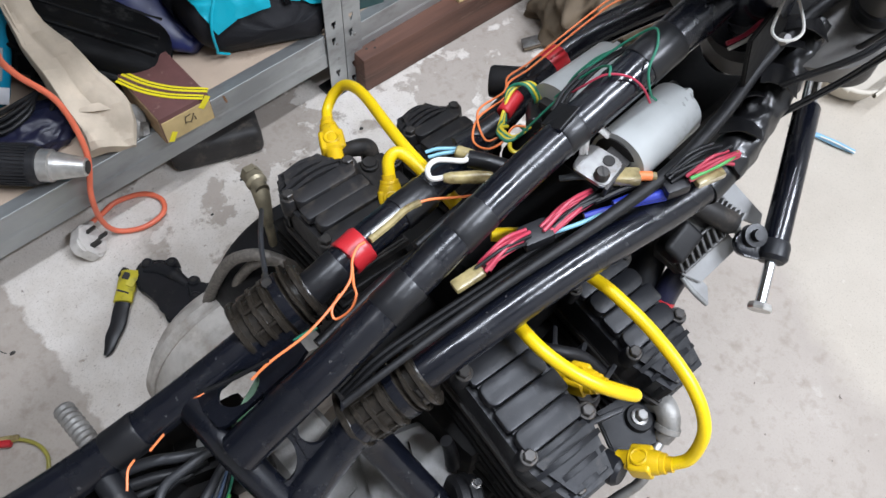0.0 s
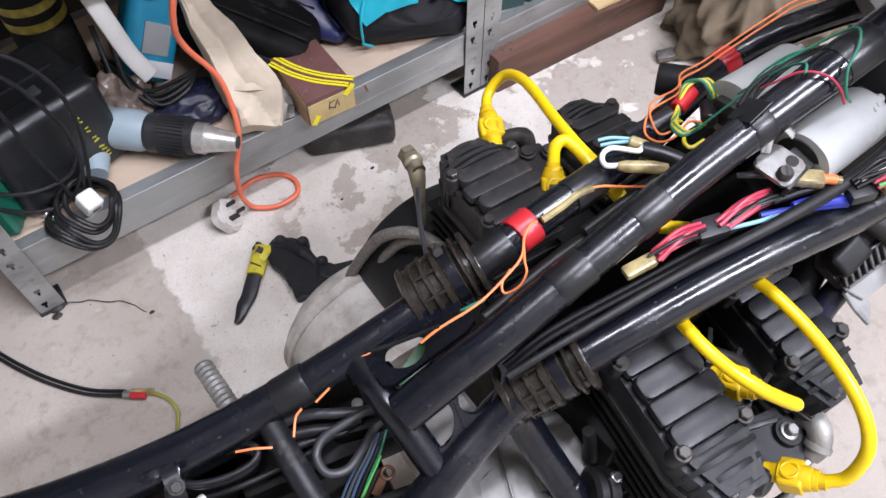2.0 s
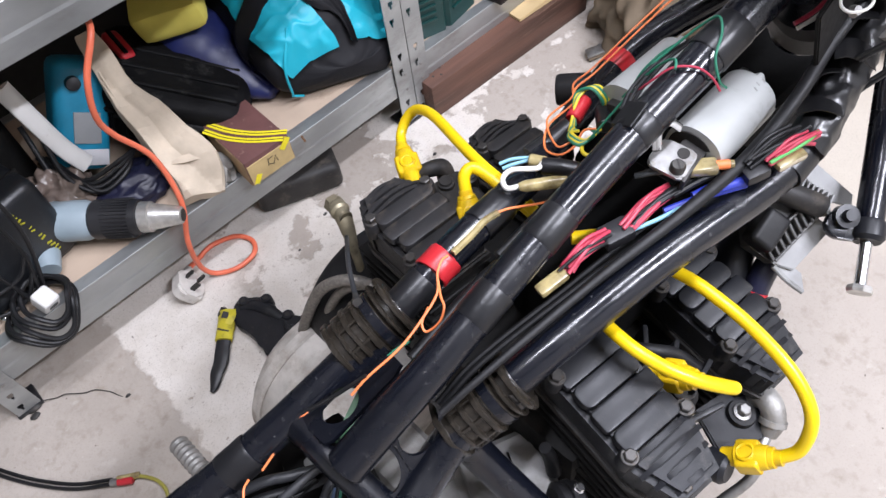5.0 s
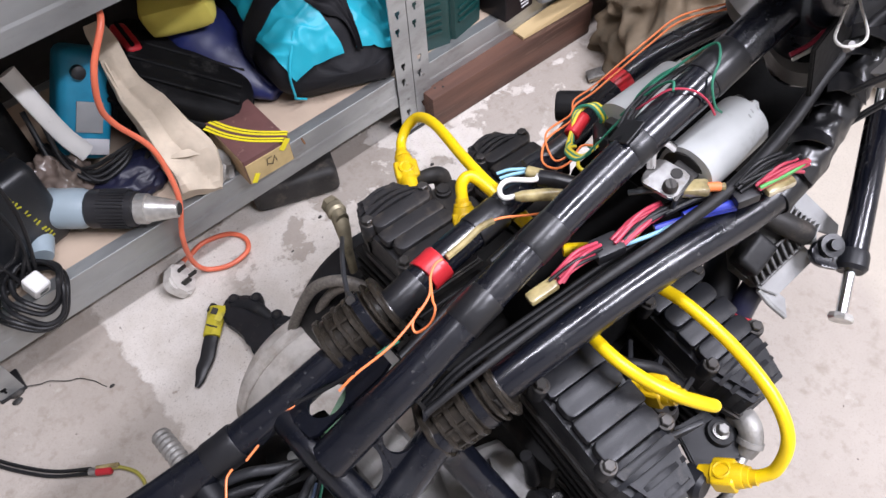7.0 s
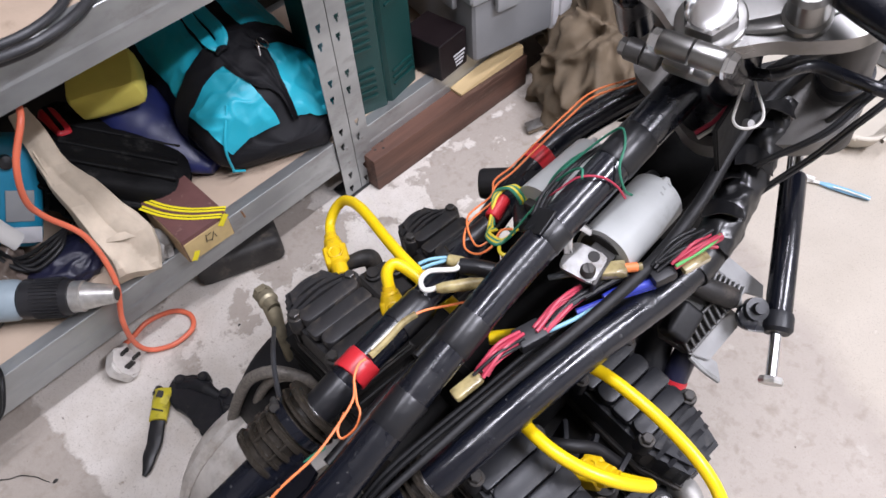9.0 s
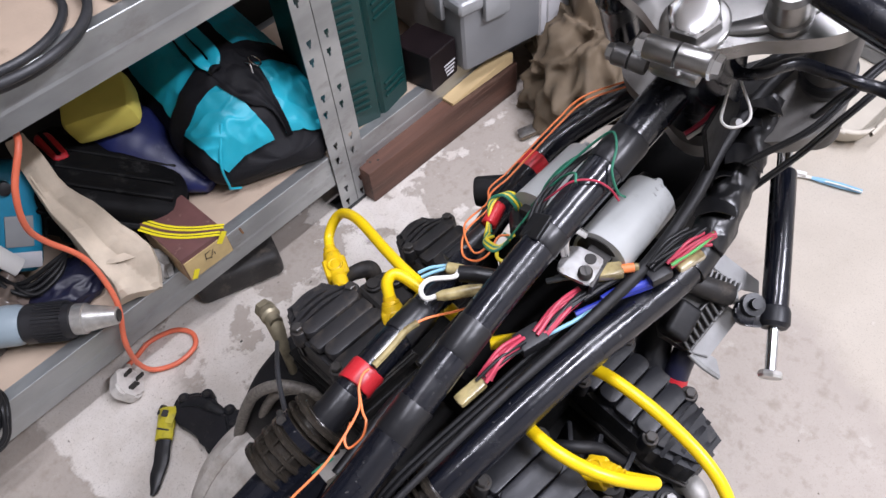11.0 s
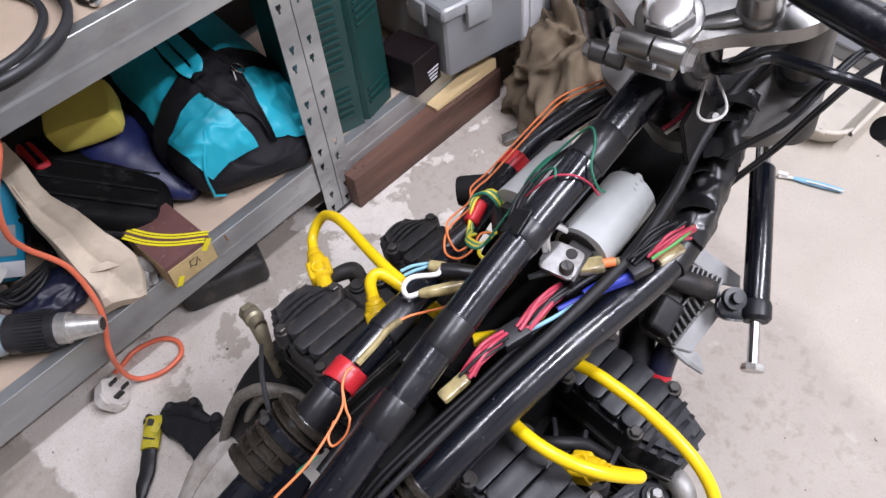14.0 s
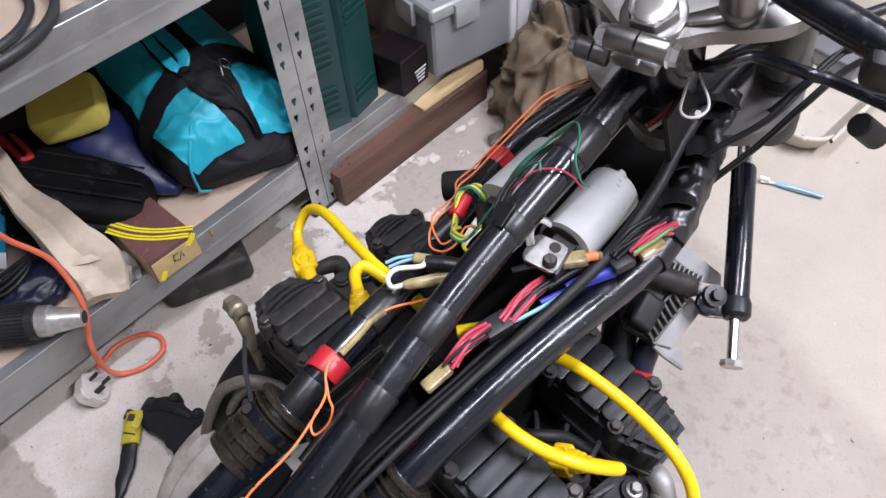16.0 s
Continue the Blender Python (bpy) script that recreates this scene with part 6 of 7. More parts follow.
def connector(p0, p1, w, h, material, label, bev=0.0022):
    p0, p1 = Vector(p0), Vector(p1)
    return part("connector", box(w, h, (p1 - p0).length, axis_pose(p0, p1) @ Matrix.Translation((0, 0, (p1 - p0).length / 2)), bev), material, bike, label)


LOOP_A = [(0.590, 0.270, 0.522), (0.559, 0.296, 0.512), (0.533, 0.304, 0.500), (0.494, 0.307, 0.490), (0.469, 0.308, 0.485), (0.450, 0.310, 0.482), (0.436, 0.301, 0.482), (0.407, 0.300, 0.482),
          (0.388, 0.287, 0.482), (0.387, 0.273, 0.485), (0.396, 0.267, 0.490), (0.409, 0.269, 0.495), (0.414, 0.262, 0.498)]
wire(LOOP_A, 0.0017, ORANGE, "orange wire")
wire([(x + 0.003, y + 0.004, z + 0.001) for x, y, z in LOOP_A[:8]] + [(0.392, 0.279, 0.486), (0.402, 0.272, 0.489)], 0.0016, ORANGE, "orange wire")
part("red_sleeve", rod((0.419, 0.287, 0.487), (0.439, 0.292, 0.490), 0.0062, 16, None, 0.001), RED_TAPE, bike, "red tape sleeve on the wires")
part("black_sleeve", rod((0.442, 0.278, 0.486), (0.424, 0.262, 0.492), 0.0058, 16, None, 0.001), TAPE_BLACK, bike)
part("black_sleeve", tube([(0.418, 0.288, 0.480), (0.400, 0.292, 0.474), (0.382, 0.296, 0.470)], 0.0085, 14, 6), TAPE_BLACK, bike, "taped wiring loom")
for k in range(4):
    d = 0.0022 * k
    wire([(0.408 + d, 0.281, 0.487), (0.432, 0.293 + d * 0.5, 0.496), (0.446 - d, 0.288, 0.501 + d * 0.3), (0.447 - d, 0.277, 0.496), (0.441, 0.275 + d * 0.5, 0.487)], 0.0013, YG_WIRE if k % 2 == 0 else GREEN_WIRE, "yellow and green wire")
for k in range(4):
    d = 0.002 * k
    wire([(0.412, 0.282 - d, 0.488), (0.400 + d * 0.5, 0.275, 0.491 + d * 0.4), (0.399 + d, 0.264, 0.492), (0.413 + d, 0.262, 0.493), (0.418, 0.270 - d, 0.490)], 0.0013, YG_WIRE if k % 2 else GREEN_WIRE, "yellow and green wire")
wire([(0.404, 0.266, 0.490), (0.396, 0.259, 0.491), (0.397, 0.253, 0.491), (0.408, 0.252, 0.492)], 0.0015, YG_WIRE, "yellow wire")
wire([(0.404, 0.262, 0.492), (0.413, 0.257, 0.505), (0.428, 0.250, 0.525), (0.437, 0.243, 0.538), (0.446, 0.246, 0.543), (0.457, 0.242, 0.550), (0.471, 0.233, 0.564), (0.476, 0.222, 0.577),
      (0.468, 0.213, 0.574), (0.455, 0.207, 0.566), (0.452, 0.199, 0.553), (0.458, 0.196, 0.545)], 0.0009, GREEN_WIRE, "green wire")
wire([(0.437, 0.252, 0.526), (0.445, 0.251, 0.536), (0.456, 0.246, 0.547), (0.464, 0.238, 0.556)], 0.0009, GREEN_WIRE, "green wire")
wire([(0.430, 0.254, 0.522), (0.437, 0.244, 0.541), (0.441, 0.235, 0.555), (0.440, 0.226, 0.564), (0.434, 0.221, 0.563)], 0.0009, GREEN_WIRE, "green wire")
wire([(0.432, 0.252, 0.524), (0.426, 0.243, 0.535), (0.426, 0.234, 0.549), (0.434, 0.224, 0.562), (0.442, 0.212, 0.564), (0.448, 0.203, 0.557), (0.450, 0.196, 0.548)], 0.0008, RED_WIRE, "pink wire")
for k in range(3):
    wire([(0.405, 0.232 + 0.003 * k, 0.538), (0.425, 0.238 + 0.003 * k, 0.541), (0.455, 0.240 + 0.002 * k, 0.545), (0.475, 0.233, 0.556)], 0.0014, CABLE, "thin black wire")
wire([(0.368, 0.272, 0.494), (0.360, 0.270, 0.496), (0.346, 0.281, 0.498), (0.336, 0.280, 0.498), (0.332, 0.272, 0.498), (0.341, 0.266, 0.498)], 0.0019, WHITE_WIRE, "white wire loop")
part("bullet_connector", lathe((0.338, 0.267, 0.498), (0.364, 0.246, 0.498), [(0, 0.0028), (0.15, 0.0042), (0.7, 0.0046), (1, 0.0034)], 14), AMBER, bike, "amber bullet connector")
wire([(0.350, 0.297, 0.489), (0.358, 0.292, 0.491), (0.367, 0.283, 0.492)], 0.0013, PALE_BLUE, "pale blue wire")
wire([(0.349, 0.293, 0.488), (0.357, 0.288, 0.490), (0.367, 0.280, 0.492)], 0.0013, PALE_BLUE, "pale blue wire")
part("bullet_connector", rod((0.365, 0.282, 0.492), (0.371, 0.270, 0.492), 0.0046, 14, None, 0.001), AMBER, bike)
part("black_sleeve", tube([(0.367, 0.271, 0.492), (0.374, 0.259, 0.493), (0.381, 0.246, 0.492)], 0.0062, 14, 6), TAPE_BLACK, bike)
wire([(0.372, 0.246, 0.470), (0.356, 0.252, 0.478), (0.341, 0.258, 0.483), (0.325, 0.2650, 0.488), (0.313, 0.268, 0.4905)], 0.0018, ORANGE, "orange wire")
wire([(0.317, 0.2670, 0.4895), (0.306, 0.2685, 0.4900), (0.292, 0.2675, 0.4890), (0.274, 0.2675, 0.4870)], 0.0026, AMBER, "pale cloudy sleeve on the wires")
wire([(0.310, 0.2700, 0.4898), (0.296, 0.2705, 0.4895), (0.278, 0.2710, 0.4870)], 0.0012, WHITE_WIRE, "white wire")
wire([(0.270, 0.2680, 0.4880), (0.264, 0.268, 0.4885), (0.256, 0.264, 0.4865), (0.246, 0.2545, 0.4835), (0.229, 0.250, 0.480), (0.205, 0.2465, 0.4765), (0.178, 0.2490, 0.4710), (0.164, 0.250, 0.465)], 0.0018, ORANGE, "orange wire")
wire([(0.254, 0.262, 0.4855), (0.246, 0.251, 0.4835), (0.2425, 0.2445, 0.4815), (0.234, 0.2405, 0.4785), (0.224, 0.2425, 0.4765), (0.226, 0.2485, 0.4785), (0.236, 0.2525, 0.4810)], 0.0017, ORANGE, "orange wire")
part("green_sleeve", ribbon([(0.196, 0.266, 0.431), (0.185, 0.265, 0.430), (0.172, 0.261, 0.429), (0.155, 0.254, 0.427), (0.146, 0.250, 0.424)], 0.008, (0.1, -0.2, 0.97), 0.0016), mat("dull_green_sleeve", (0.075, 0.20, 0.085), 0.45, var=0.5, scale=120, bump=0.2), bike, "dull green sleeve under the gusset")
wire([(0.214, 0.250, 0.468), (0.204, 0.2535, 0.464), (0.192, 0.258, 0.456)], 0.0012, GREEN_WIRE, "green wire")
wire([(0.178, 0.250, 0.472), (0.158, 0.261, 0.458), (0.140, 0.270, 0.450)], 0.0015, CABLE, "thin black wire")
for pts in ([(0.140, 0.274, 0.440), (0.124, 0.279, 0.438), (0.117, 0.277, 0.432)], [(0.107, 0.273, 0.430), (0.095, 0.271, 0.427)], [(0.085, 0.272, 0.428), (0.079, 0.268, 0.430), (0.072, 0.259, 0.427)], [(0.058, 0.262, 0.424), (0.048, 0.267, 0.427), (0.038, 0.273, 0.424)]):
    wire(pts, 0.0016, ORANGE, "orange wire")

connector((0.290, 0.2065, 0.484), (0.312, 0.2025, 0.488), 0.0095, 0.0065, AMBER, "amber multi-pin connector")
bundle((0.312, 0.203, 0.488), (0.348, 0.200, 0.489), 14, 0.0042, 0.0014, RED_WIRE, "red wire", 3)
bundle((0.310, 0.203, 0.490), (0.350, 0.200, 0.491), 2, 0.0046, 0.0012, CABLE, "thin black wire", 21)
connector((0.346, 0.201, 0.488), (0.366, 0.194, 0.490), 0.016, 0.010, BLACK_PLASTIC, "black multi-pin connector")
bundle((0.362, 0.194, 0.492), (0.402, 0.192, 0.494), 13, 0.0042, 0.0014, RED_WIRE, "red wire", 5)
bundle((0.362, 0.194, 0.491), (0.420, 0.186, 0.494), 4, 0.005, 0.0014, CABLE, "thin black wire", 6)
wire([(0.362, 0.192, 0.490), (0.384, 0.183, 0.491), (0.404, 0.178, 0.490)], 0.0015, PALE_BLUE, "pale blue wire")
wire([(0.392, 0.186, 0.488), (0.415, 0.173, 0.492), (0.443, 0.158, 0.492)], 0.0026, BLUE_WIRE, "blue sleeved wire")
part("blue_sleeve", tube([(0.410, 0.177, 0.494), (0.424, 0.1695, 0.4955), (0.442, 0.160, 0.494)], [0.0030, 0.0046, 0.0036], 14, 8, wobble=0.001), BLUE_WIRE, bike, "blue insulating sleeve")
connector((0.418, 0.189, 0.506), (0.432, 0.176, 0.507), 0.011, 0.008, AMBER, "amber bullet connector block")
part("bullet_connector", rod((0.430, 0.178, 0.507), (0.440, 0.169, 0.507), 0.003, 12), AMBER, bike)
for off_c in (-0.003, 0.003):
    part("wire_end", rod((0.409, 0.1965 + off_c, 0.5055), (0.4185, 0.1885 + off_c, 0.5065), 0.0026, 10), ORANGE, bike, "orange wire end")
part("wire_end", rod((0.431, 0.1770, 0.5075), (0.4375, 0.1710, 0.5075), 0.0034, 12), ORANGE, bike, "orange wire end")
bundle((0.398, 0.212, 0.500), (0.420, 0.189, 0.504), 3, 0.003, 0.0017, GREY_CABLE, "grey wire", 8)
bundle((0.412, 0.196, 0.504), (0.420, 0.188, 0.506), 3, 0.003, 0.0016, RED_WIRE, "red wire", 9)
connector((0.440, 0.160, 0.500), (0.455, 0.153, 0.503), 0.012, 0.009, BLACK_PLASTIC, "black multi-pin connector")
bundle((0.452, 0.155, 0.508), (0.490, 0.144, 0.512), 7, 0.005, 0.0013, RED_WIRE, "red wire", 10)
bundle((0.448, 0.160, 0.508), (0.486, 0.152, 0.514), 6, 0.005, 0.0013, CABLE, "thin black wire", 12)
connector((0.456, 0.148, 0.506), (0.476, 0.1405, 0.509), 0.0085, 0.006, AMBER, "amber multi-pin connector")
wire([(0.452, 0.151, 0.511), (0.475, 0.143, 0.516), (0.492, 0.142, 0.514)], 0.0014, LIME_WIRE, "green wire")
wire([(0.400, 0.186, 0.497), (0.425, 0.178, 0.499), (0.444, 0.165, 0.503)], 0.0022, CABLE, "black wire")
part("control_cable", tube([(0.196, 0.203, 0.458), (0.232, 0.198, 0.468), (0.319, 0.187, 0.481), (0.397, 0.173, 0.495), (0.455, 0.166, 0.506), (0.506, 0.167, 0.520), (0.555, 0.173, 0.535), (0.600, 0.170, 0.556), (0.66, 0.15, 0.59)],
     [0.0026, 0.0026, 0.0032, 0.0044, 0.0048, 0.0048, 0.0048, 0.0048, 0.0048], 14, 8), RUBBER, bike, "black control cable")
for k in range(2):
    wire([(0.20, 0.207 + 0.004 * k, 0.455), (0.234, 0.204 + 0.004 * k, 0.470), (0.306, 0.194 + 0.005 * k, 0.478 - 0.002 * k), (0.362, 0.186 + 0.006 * k, 0.480), (0.42, 0.176 + 0.006 * k, 0.480)], 0.0020, DULL_CABLE, "black control cable")
wire([(0.30, 0.252, 0.47), (0.36, 0.254, 0.474), (0.40, 0.250, 0.482), (0.44, 0.244, 0.50)], 0.004, CABLE, "black loom")
wire([(0.21, 0.245, 0.455), (0.28, 0.250, 0.462), (0.34, 0.250, 0.460)], 0.005, CABLE, "black loom")

# rear wiring and trays
# Both colours are darkened for the shade under the seat rails.
TRAY_BROWN = mat("shade_darkened_brown_tray", (0.0060, 0.0044, 0.0040), 0.42, spec=0.16, var=0.6, scale=26, bump=0.3, fine=90, dirt=(0.018, 0.009, 0.007), dirt_amount=0.25, dirt_scale=24, wear=0.6)
SHADED_BLACK = mat("shade_darkened_black_plastic", (0.0045, 0.0042, 0.0040), 0.55, spec=0.14, var=0.5, scale=40, bump=0.3, fine=120, dirt=(0.016, 0.010, 0.008), dirt_amount=0.2, dirt_scale=40, wear=0.5)
part("rear_tray", box(0.25, 0.12, 0.030, pose(-0.005, 0.255, 0.330, 0, 0, -10), 0.008), TRAY_BROWN, bike, "brown tray under the seat rails, darkened for shade")
part("tray_wall", box(0.085, 0.006, 0.060, pose(0.105, 0.208, 0.345, 0, 8, -14), 0.002), SHADED_BLACK, bike, "black tray wall")
part("tray_fold", ribbon([(-0.03, 0.262, 0.3465), (0.01, 0.244, 0.352), (0.05, 0.226, 0.350), (0.075, 0.206, 0.346)], 0.030, (0.1, -0.2, 0.97), 0.001), mat("rusty_brown_sheet", (0.012, 0.005, 0.004), 0.5, spec=0.2, var=0.5, scale=30, bump=0.3), bike, "red-brown folded sheet")
cup = bmesh.new()
for k0, (rz, grow) in enumerate(((0.394, 1.0), (0.386, 0.90))):
    ring_c = [(0.023 + (0.0265 * math.cos(a) * grow) - 0.0025 * math.sin(a), 0.287 - 0.0062 * math.cos(a) * grow + 0.0125 * math.sin(a) * grow, rz) for a in np.linspace(0, 2 * math.pi, 16, endpoint=False)]
    tube(ring_c, 0.0022 if k0 == 0 else 0.003, 10, 5, True, cup)
boot = part("oval_boot", cup, SATIN_BLACK, bike, "oval black rubber boot")
well = bmesh.new()
wall_r = []
for rz, grow in ((0.392, 0.96), (0.350, 0.80)):
    wall_r.append([well.verts.new((0.023 + 0.0265 * math.cos(a) * grow - 0.0025 * math.sin(a), 0.287 - 0.0062 * math.cos(a) * grow + 0.0125 * math.sin(a) * grow, rz)) for a in np.linspace(0, 2 * math.pi, 28, endpoint=False)])
for i in range(28):
    well.faces.new((wall_r[0][i], wall_r[0][(i + 1) % 28], wall_r[1][(i + 1) % 28], wall_r[1][i]))
well.faces.new(wall_r[1])
part("boot_well", well, GAP_SHADE_BLACK, boot, "deep black well")
part("inner_tube_end", tube([(0.012, 0.300, 0.392), (0.030, 0.2985, 0.396), (0.046, 0.2905, 0.398)], 0.0040, 12, 6), HOSE_GREY, bike, "grey hose along the boot")
# bracket and clamp welded to the rail
clamp_m = facing((-0.008, 0.300, 0.4075), (0.9, -0.22, 0.16), (0.0, -0.25, 0.97))
lug_p = part("rail_bracket", lump(clamp_m @ Vector((0, 0, -0.003)), (0.012, 0.007, 0.0035), 21, 0.16, 3, 4, 0, 2.0), GLOSS_BLACK, bike, "rough welded bracket on the rail")
part("bracket_tab", box(0.011, 0.019, 0.004, clamp_m @ pose(0.006, -0.012, 0.000, 18, 0, -12), 0.0012), GLOSS_BLACK, lug_p)
part("clamp_band", ribbon([(-0.003, 0.297, 0.410), (-0.003, 0.288, 0.4125), (-0.004, 0.279, 0.4085), (-0.006, 0.273, 0.400)], 0.010, (0.1, -0.2, 0.97), 0.0018), SATIN_BLACK, lug_p, "black clamp band")
part("clamp_bolt", hexbolt((-0.003, 0.2805, 0.4105), (0.1, -0.4, 0.9), 0.0042, 0.0045, 0.0056), DUSTY_BLACK, lug_p, "worn clamp bolt")
wire([(-0.008, 0.276, 0.402), (-0.012, 0.268, 0.392), (-0.014, 0.262, 0.375), (-0.016, 0.255, 0.35)], 0.0015, OLIVE_WIRE, "olive yellow wire")
wire([(-0.013, 0.277, 0.401), (-0.019, 0.268, 0.390), (-0.022, 0.262, 0.37)], 0.0016, CABLE, "thin black wire")
# switch with a white body on a thin lead
sw0, sw1 = Vector((-0.018, 0.2745, 0.370)), Vector((0.006, 0.2800, 0.372))
switch = part("bullet_switch", lathe(sw0.lerp(sw1, 0.34), sw1, [(0, 0.0034), (0.1, 0.0040), (0.9, 0.0040), (1, 0.0030)], 16), WHITE_PLASTIC, bike, "white bullet switch on a lead")
part("switch_tip", lathe(sw0, sw0.lerp(sw1, 0.36), [(0, 0.0026), (0.2, 0.0040), (0.7, 0.0040), (0.75, 0.0032), (1, 0.0032)], 16), CHROME, switch, "bright metal tip")
wire([(0.005, 0.280, 0.372), (0.015, 0.2755, 0.375), (0.028, 0.2705, 0.378), (0.053, 0.266, 0.378), (0.080, 0.262, 0.381), (0.105, 0.262, 0.383)], 0.0021, CABLE, "thin black lead")
# looped hose and the cables beside it
wire([(0.148, 0.252, 0.392), (0.135, 0.256, 0.395), (0.120, 0.259, 0.396), (0.102, 0.260, 0.396), (0.088, 0.260, 0.394), (0.079, 0.253, 0.391), (0.0795, 0.240, 0.389), (0.092, 0.2355, 0.386), (0.108, 0.242, 0.384), (0.124, 0.251, 0.381), (0.140, 0.254, 0.378)], 0.0032, HOSE_GREY, "grey hose bent into a loop", 8, "hose_loop")
wire([(0.066, 0.2895, 0.388), (0.075, 0.287, 0.391), (0.092, 0.280, 0.392), (0.106, 0.271, 0.391), (0.124, 0.262, 0.388), (0.140, 0.256, 0.384)], 0.0038, HOSE_GREY, "grey cable")
wire([(0.058, 0.281, 0.388), (0.066, 0.279, 0.390), (0.084, 0.272, 0.390), (0.100, 0.264, 0.388), (0.118, 0.260, 0.385)], 0.0040, CABLE, "black cable")
wire([(0.058, 0.2735, 0.382), (0.066, 0.272, 0.384), (0.086, 0.266, 0.383), (0.112, 0.258, 0.380)], 0.0030, CABLE, "black cable")
for k, (ml, rr) in enumerate(((STEEL_BLUE, 0.0010), (GREY_CABLE, 0.0013), (STEEL_BLUE, 0.0012), (CABLE, 0.0014), (GREEN_WIRE, 0.0010))):
    d = 0.0027 * k
    wire([(0.118 + d, 0.247 - 0.2 * d, 0.381), (0.106 + d, 0.2405 - 0.5 * d, 0.377), (0.089 + d, 0.2335 - 0.7 * d, 0.367), (0.071 + d, 0.2235 - 0.8 * d, 0.352), (0.058 + d, 0.217 - 0.8 * d, 0.338)], rr, ml, "thin coloured wire")
wire([(0.116, 0.2330, 0.378), (0.108, 0.2285, 0.373), (0.091, 0.2205, 0.361), (0.072, 0.2105, 0.346), (0.062, 0.204, 0.338)], 0.0011, LIME_WIRE, "bright green wire")
LUG_COPPER = mat("oxidised_copper_lug", (0.17, 0.085, 0.050), 0.45, metal=0.6, var=0.5, scale=150, bump=0.2)
term = part("ring_terminal", tube([(0.114 + 0.0042 * math.cos(k), 0.2215 + 0.0042 * math.sin(k), 0.3735) for k in np.linspace(0, 2 * math.pi, 10, endpoint=False)], 0.0013, 8, 6, True), LUG_COPPER, bike, "brown ring terminal")
part("terminal_plate", box(0.013, 0.0065, 0.0012, pose(0.1045, 0.2180, 0.3690, 0, -28, 28), 0.0003, 1), LUG_COPPER, term)
part("terminal_tail", tube([(0.111, 0.2275, 0.3735), (0.100, 0.222, 0.366), (0.088, 0.2145, 0.356), (0.078, 0.206, 0.346)], 0.0018, 8, 6), OLD_RUBBER, term)
# Added dark box that keeps the pale parts behind from showing through.
part("dark_filler_box", box(0.130, 0.060, 0.040, pose(0.095, 0.280, 0.348, 0, 0, -12), 0.006, 2), SHADED_BLACK, bike, "black box added to darken the gap under the rails")
part("grey_block", box(0.034, 0.030, 0.024, pose(0.118, 0.268, 0.372, 0, 0, -20), 0.004, 2), SHADED_BLACK, bike, "electrical block, darkened for shade")
part("block_screw", lathe((0.122, 0.271, 0.3835), (0.122, 0.271, 0.3875), [(0, 0.0042), (0.8, 0.0042), (1, 0.003)], 14), GREY_CAST, bike, "grey round screw head")

# casting under the right tube
gx = pose(0.180, 0.158, 0.303, 4, -2, -22)
gear = part("gearbox_cover", box(0.128, 0.150, 0.110, gx @ Matrix.Translation((0.010, 0, -0.060)), 0.012, 3), ALU, bike, "bare cast gearbox cover")
for shape_g, hg in (([(-0.050, -0.006), (0.066, -0.006), (0.066, 0.008), (-0.050, 0.008)], 0.009), ([(0.004, -0.070), (0.020, -0.070), (0.020, 0.068), (0.004, 0.068)], 0.009),
                    ([(-0.046, 0.014), (-0.018, 0.014), (-0.018, 0.034), (-0.004, 0.040), (-0.004, 0.064), (-0.046, 0.064)], 0.005), ([(0.026, 0.014), (0.066, 0.014), (0.066, 0.060), (0.044, 0.060), (0.044, 0.036), (0.026, 0.036)], 0.005),
                    ([(-0.048, -0.066), (-0.004, -0.066), (-0.004, -0.014), (-0.026, -0.014), (-0.026, -0.034), (-0.048, -0.034)], 0.006), ([(0.028, -0.060), (0.066, -0.060), (0.066, -0.014), (0.028, -0.014)], 0.005)):
    part("raised_rib", prism(shape_g, hg, gx @ Matrix.Translation((0, 0, -0.006)), 0.0016), ALU, gear)
# left-hand covers and hoses
alt = part("alternator_cover", lathe((0.208, 0.340, 0.166), (0.213, 0.470, 0.166), [(0, 0.090), (0.70, 0.092), (0.84, 0.088), (0.94, 0.074), (1, 0.05)], 48), ALU_PALE, bike, "pale dusty cast alternator cover")
for z_in, r_in, y_in in ((0.166, 0.096, 0.372), (0.166, 0.092, 0.432)):
    part("cover_step", lathe((0.209, y_in - 0.004, z_in), (0.2095, y_in + 0.010, z_in), [(0, r_in), (0.2, r_in + 0.002), (0.8, r_in + 0.002), (1, r_in - 0.002)], 48), ALU_PALE, alt)
part("belt_cover", lathe((0.292, 0.37, 0.246), (0.294, 0.448, 0.248), [(0, 0.080), (0.85, 0.082), (0.95, 0.077), (1, 0.062)], 48), RUBBER, bike, "black round belt cover")
part("braided_hose", tube([(0.285, 0.350, 0.300), (0.268, 0.370, 0.335), (0.254, 0.388, 0.348), (0.243, 0.405, 0.341), (0.231, 0.422, 0.320), (0.216, 0.436, 0.280), (0.204, 0.444, 0.240), (0.200, 0.440, 0.190), (0.215, 0.42, 0.13)], 0.0056, 14, 10), BRAID, bike, "brown-grey braided hose")
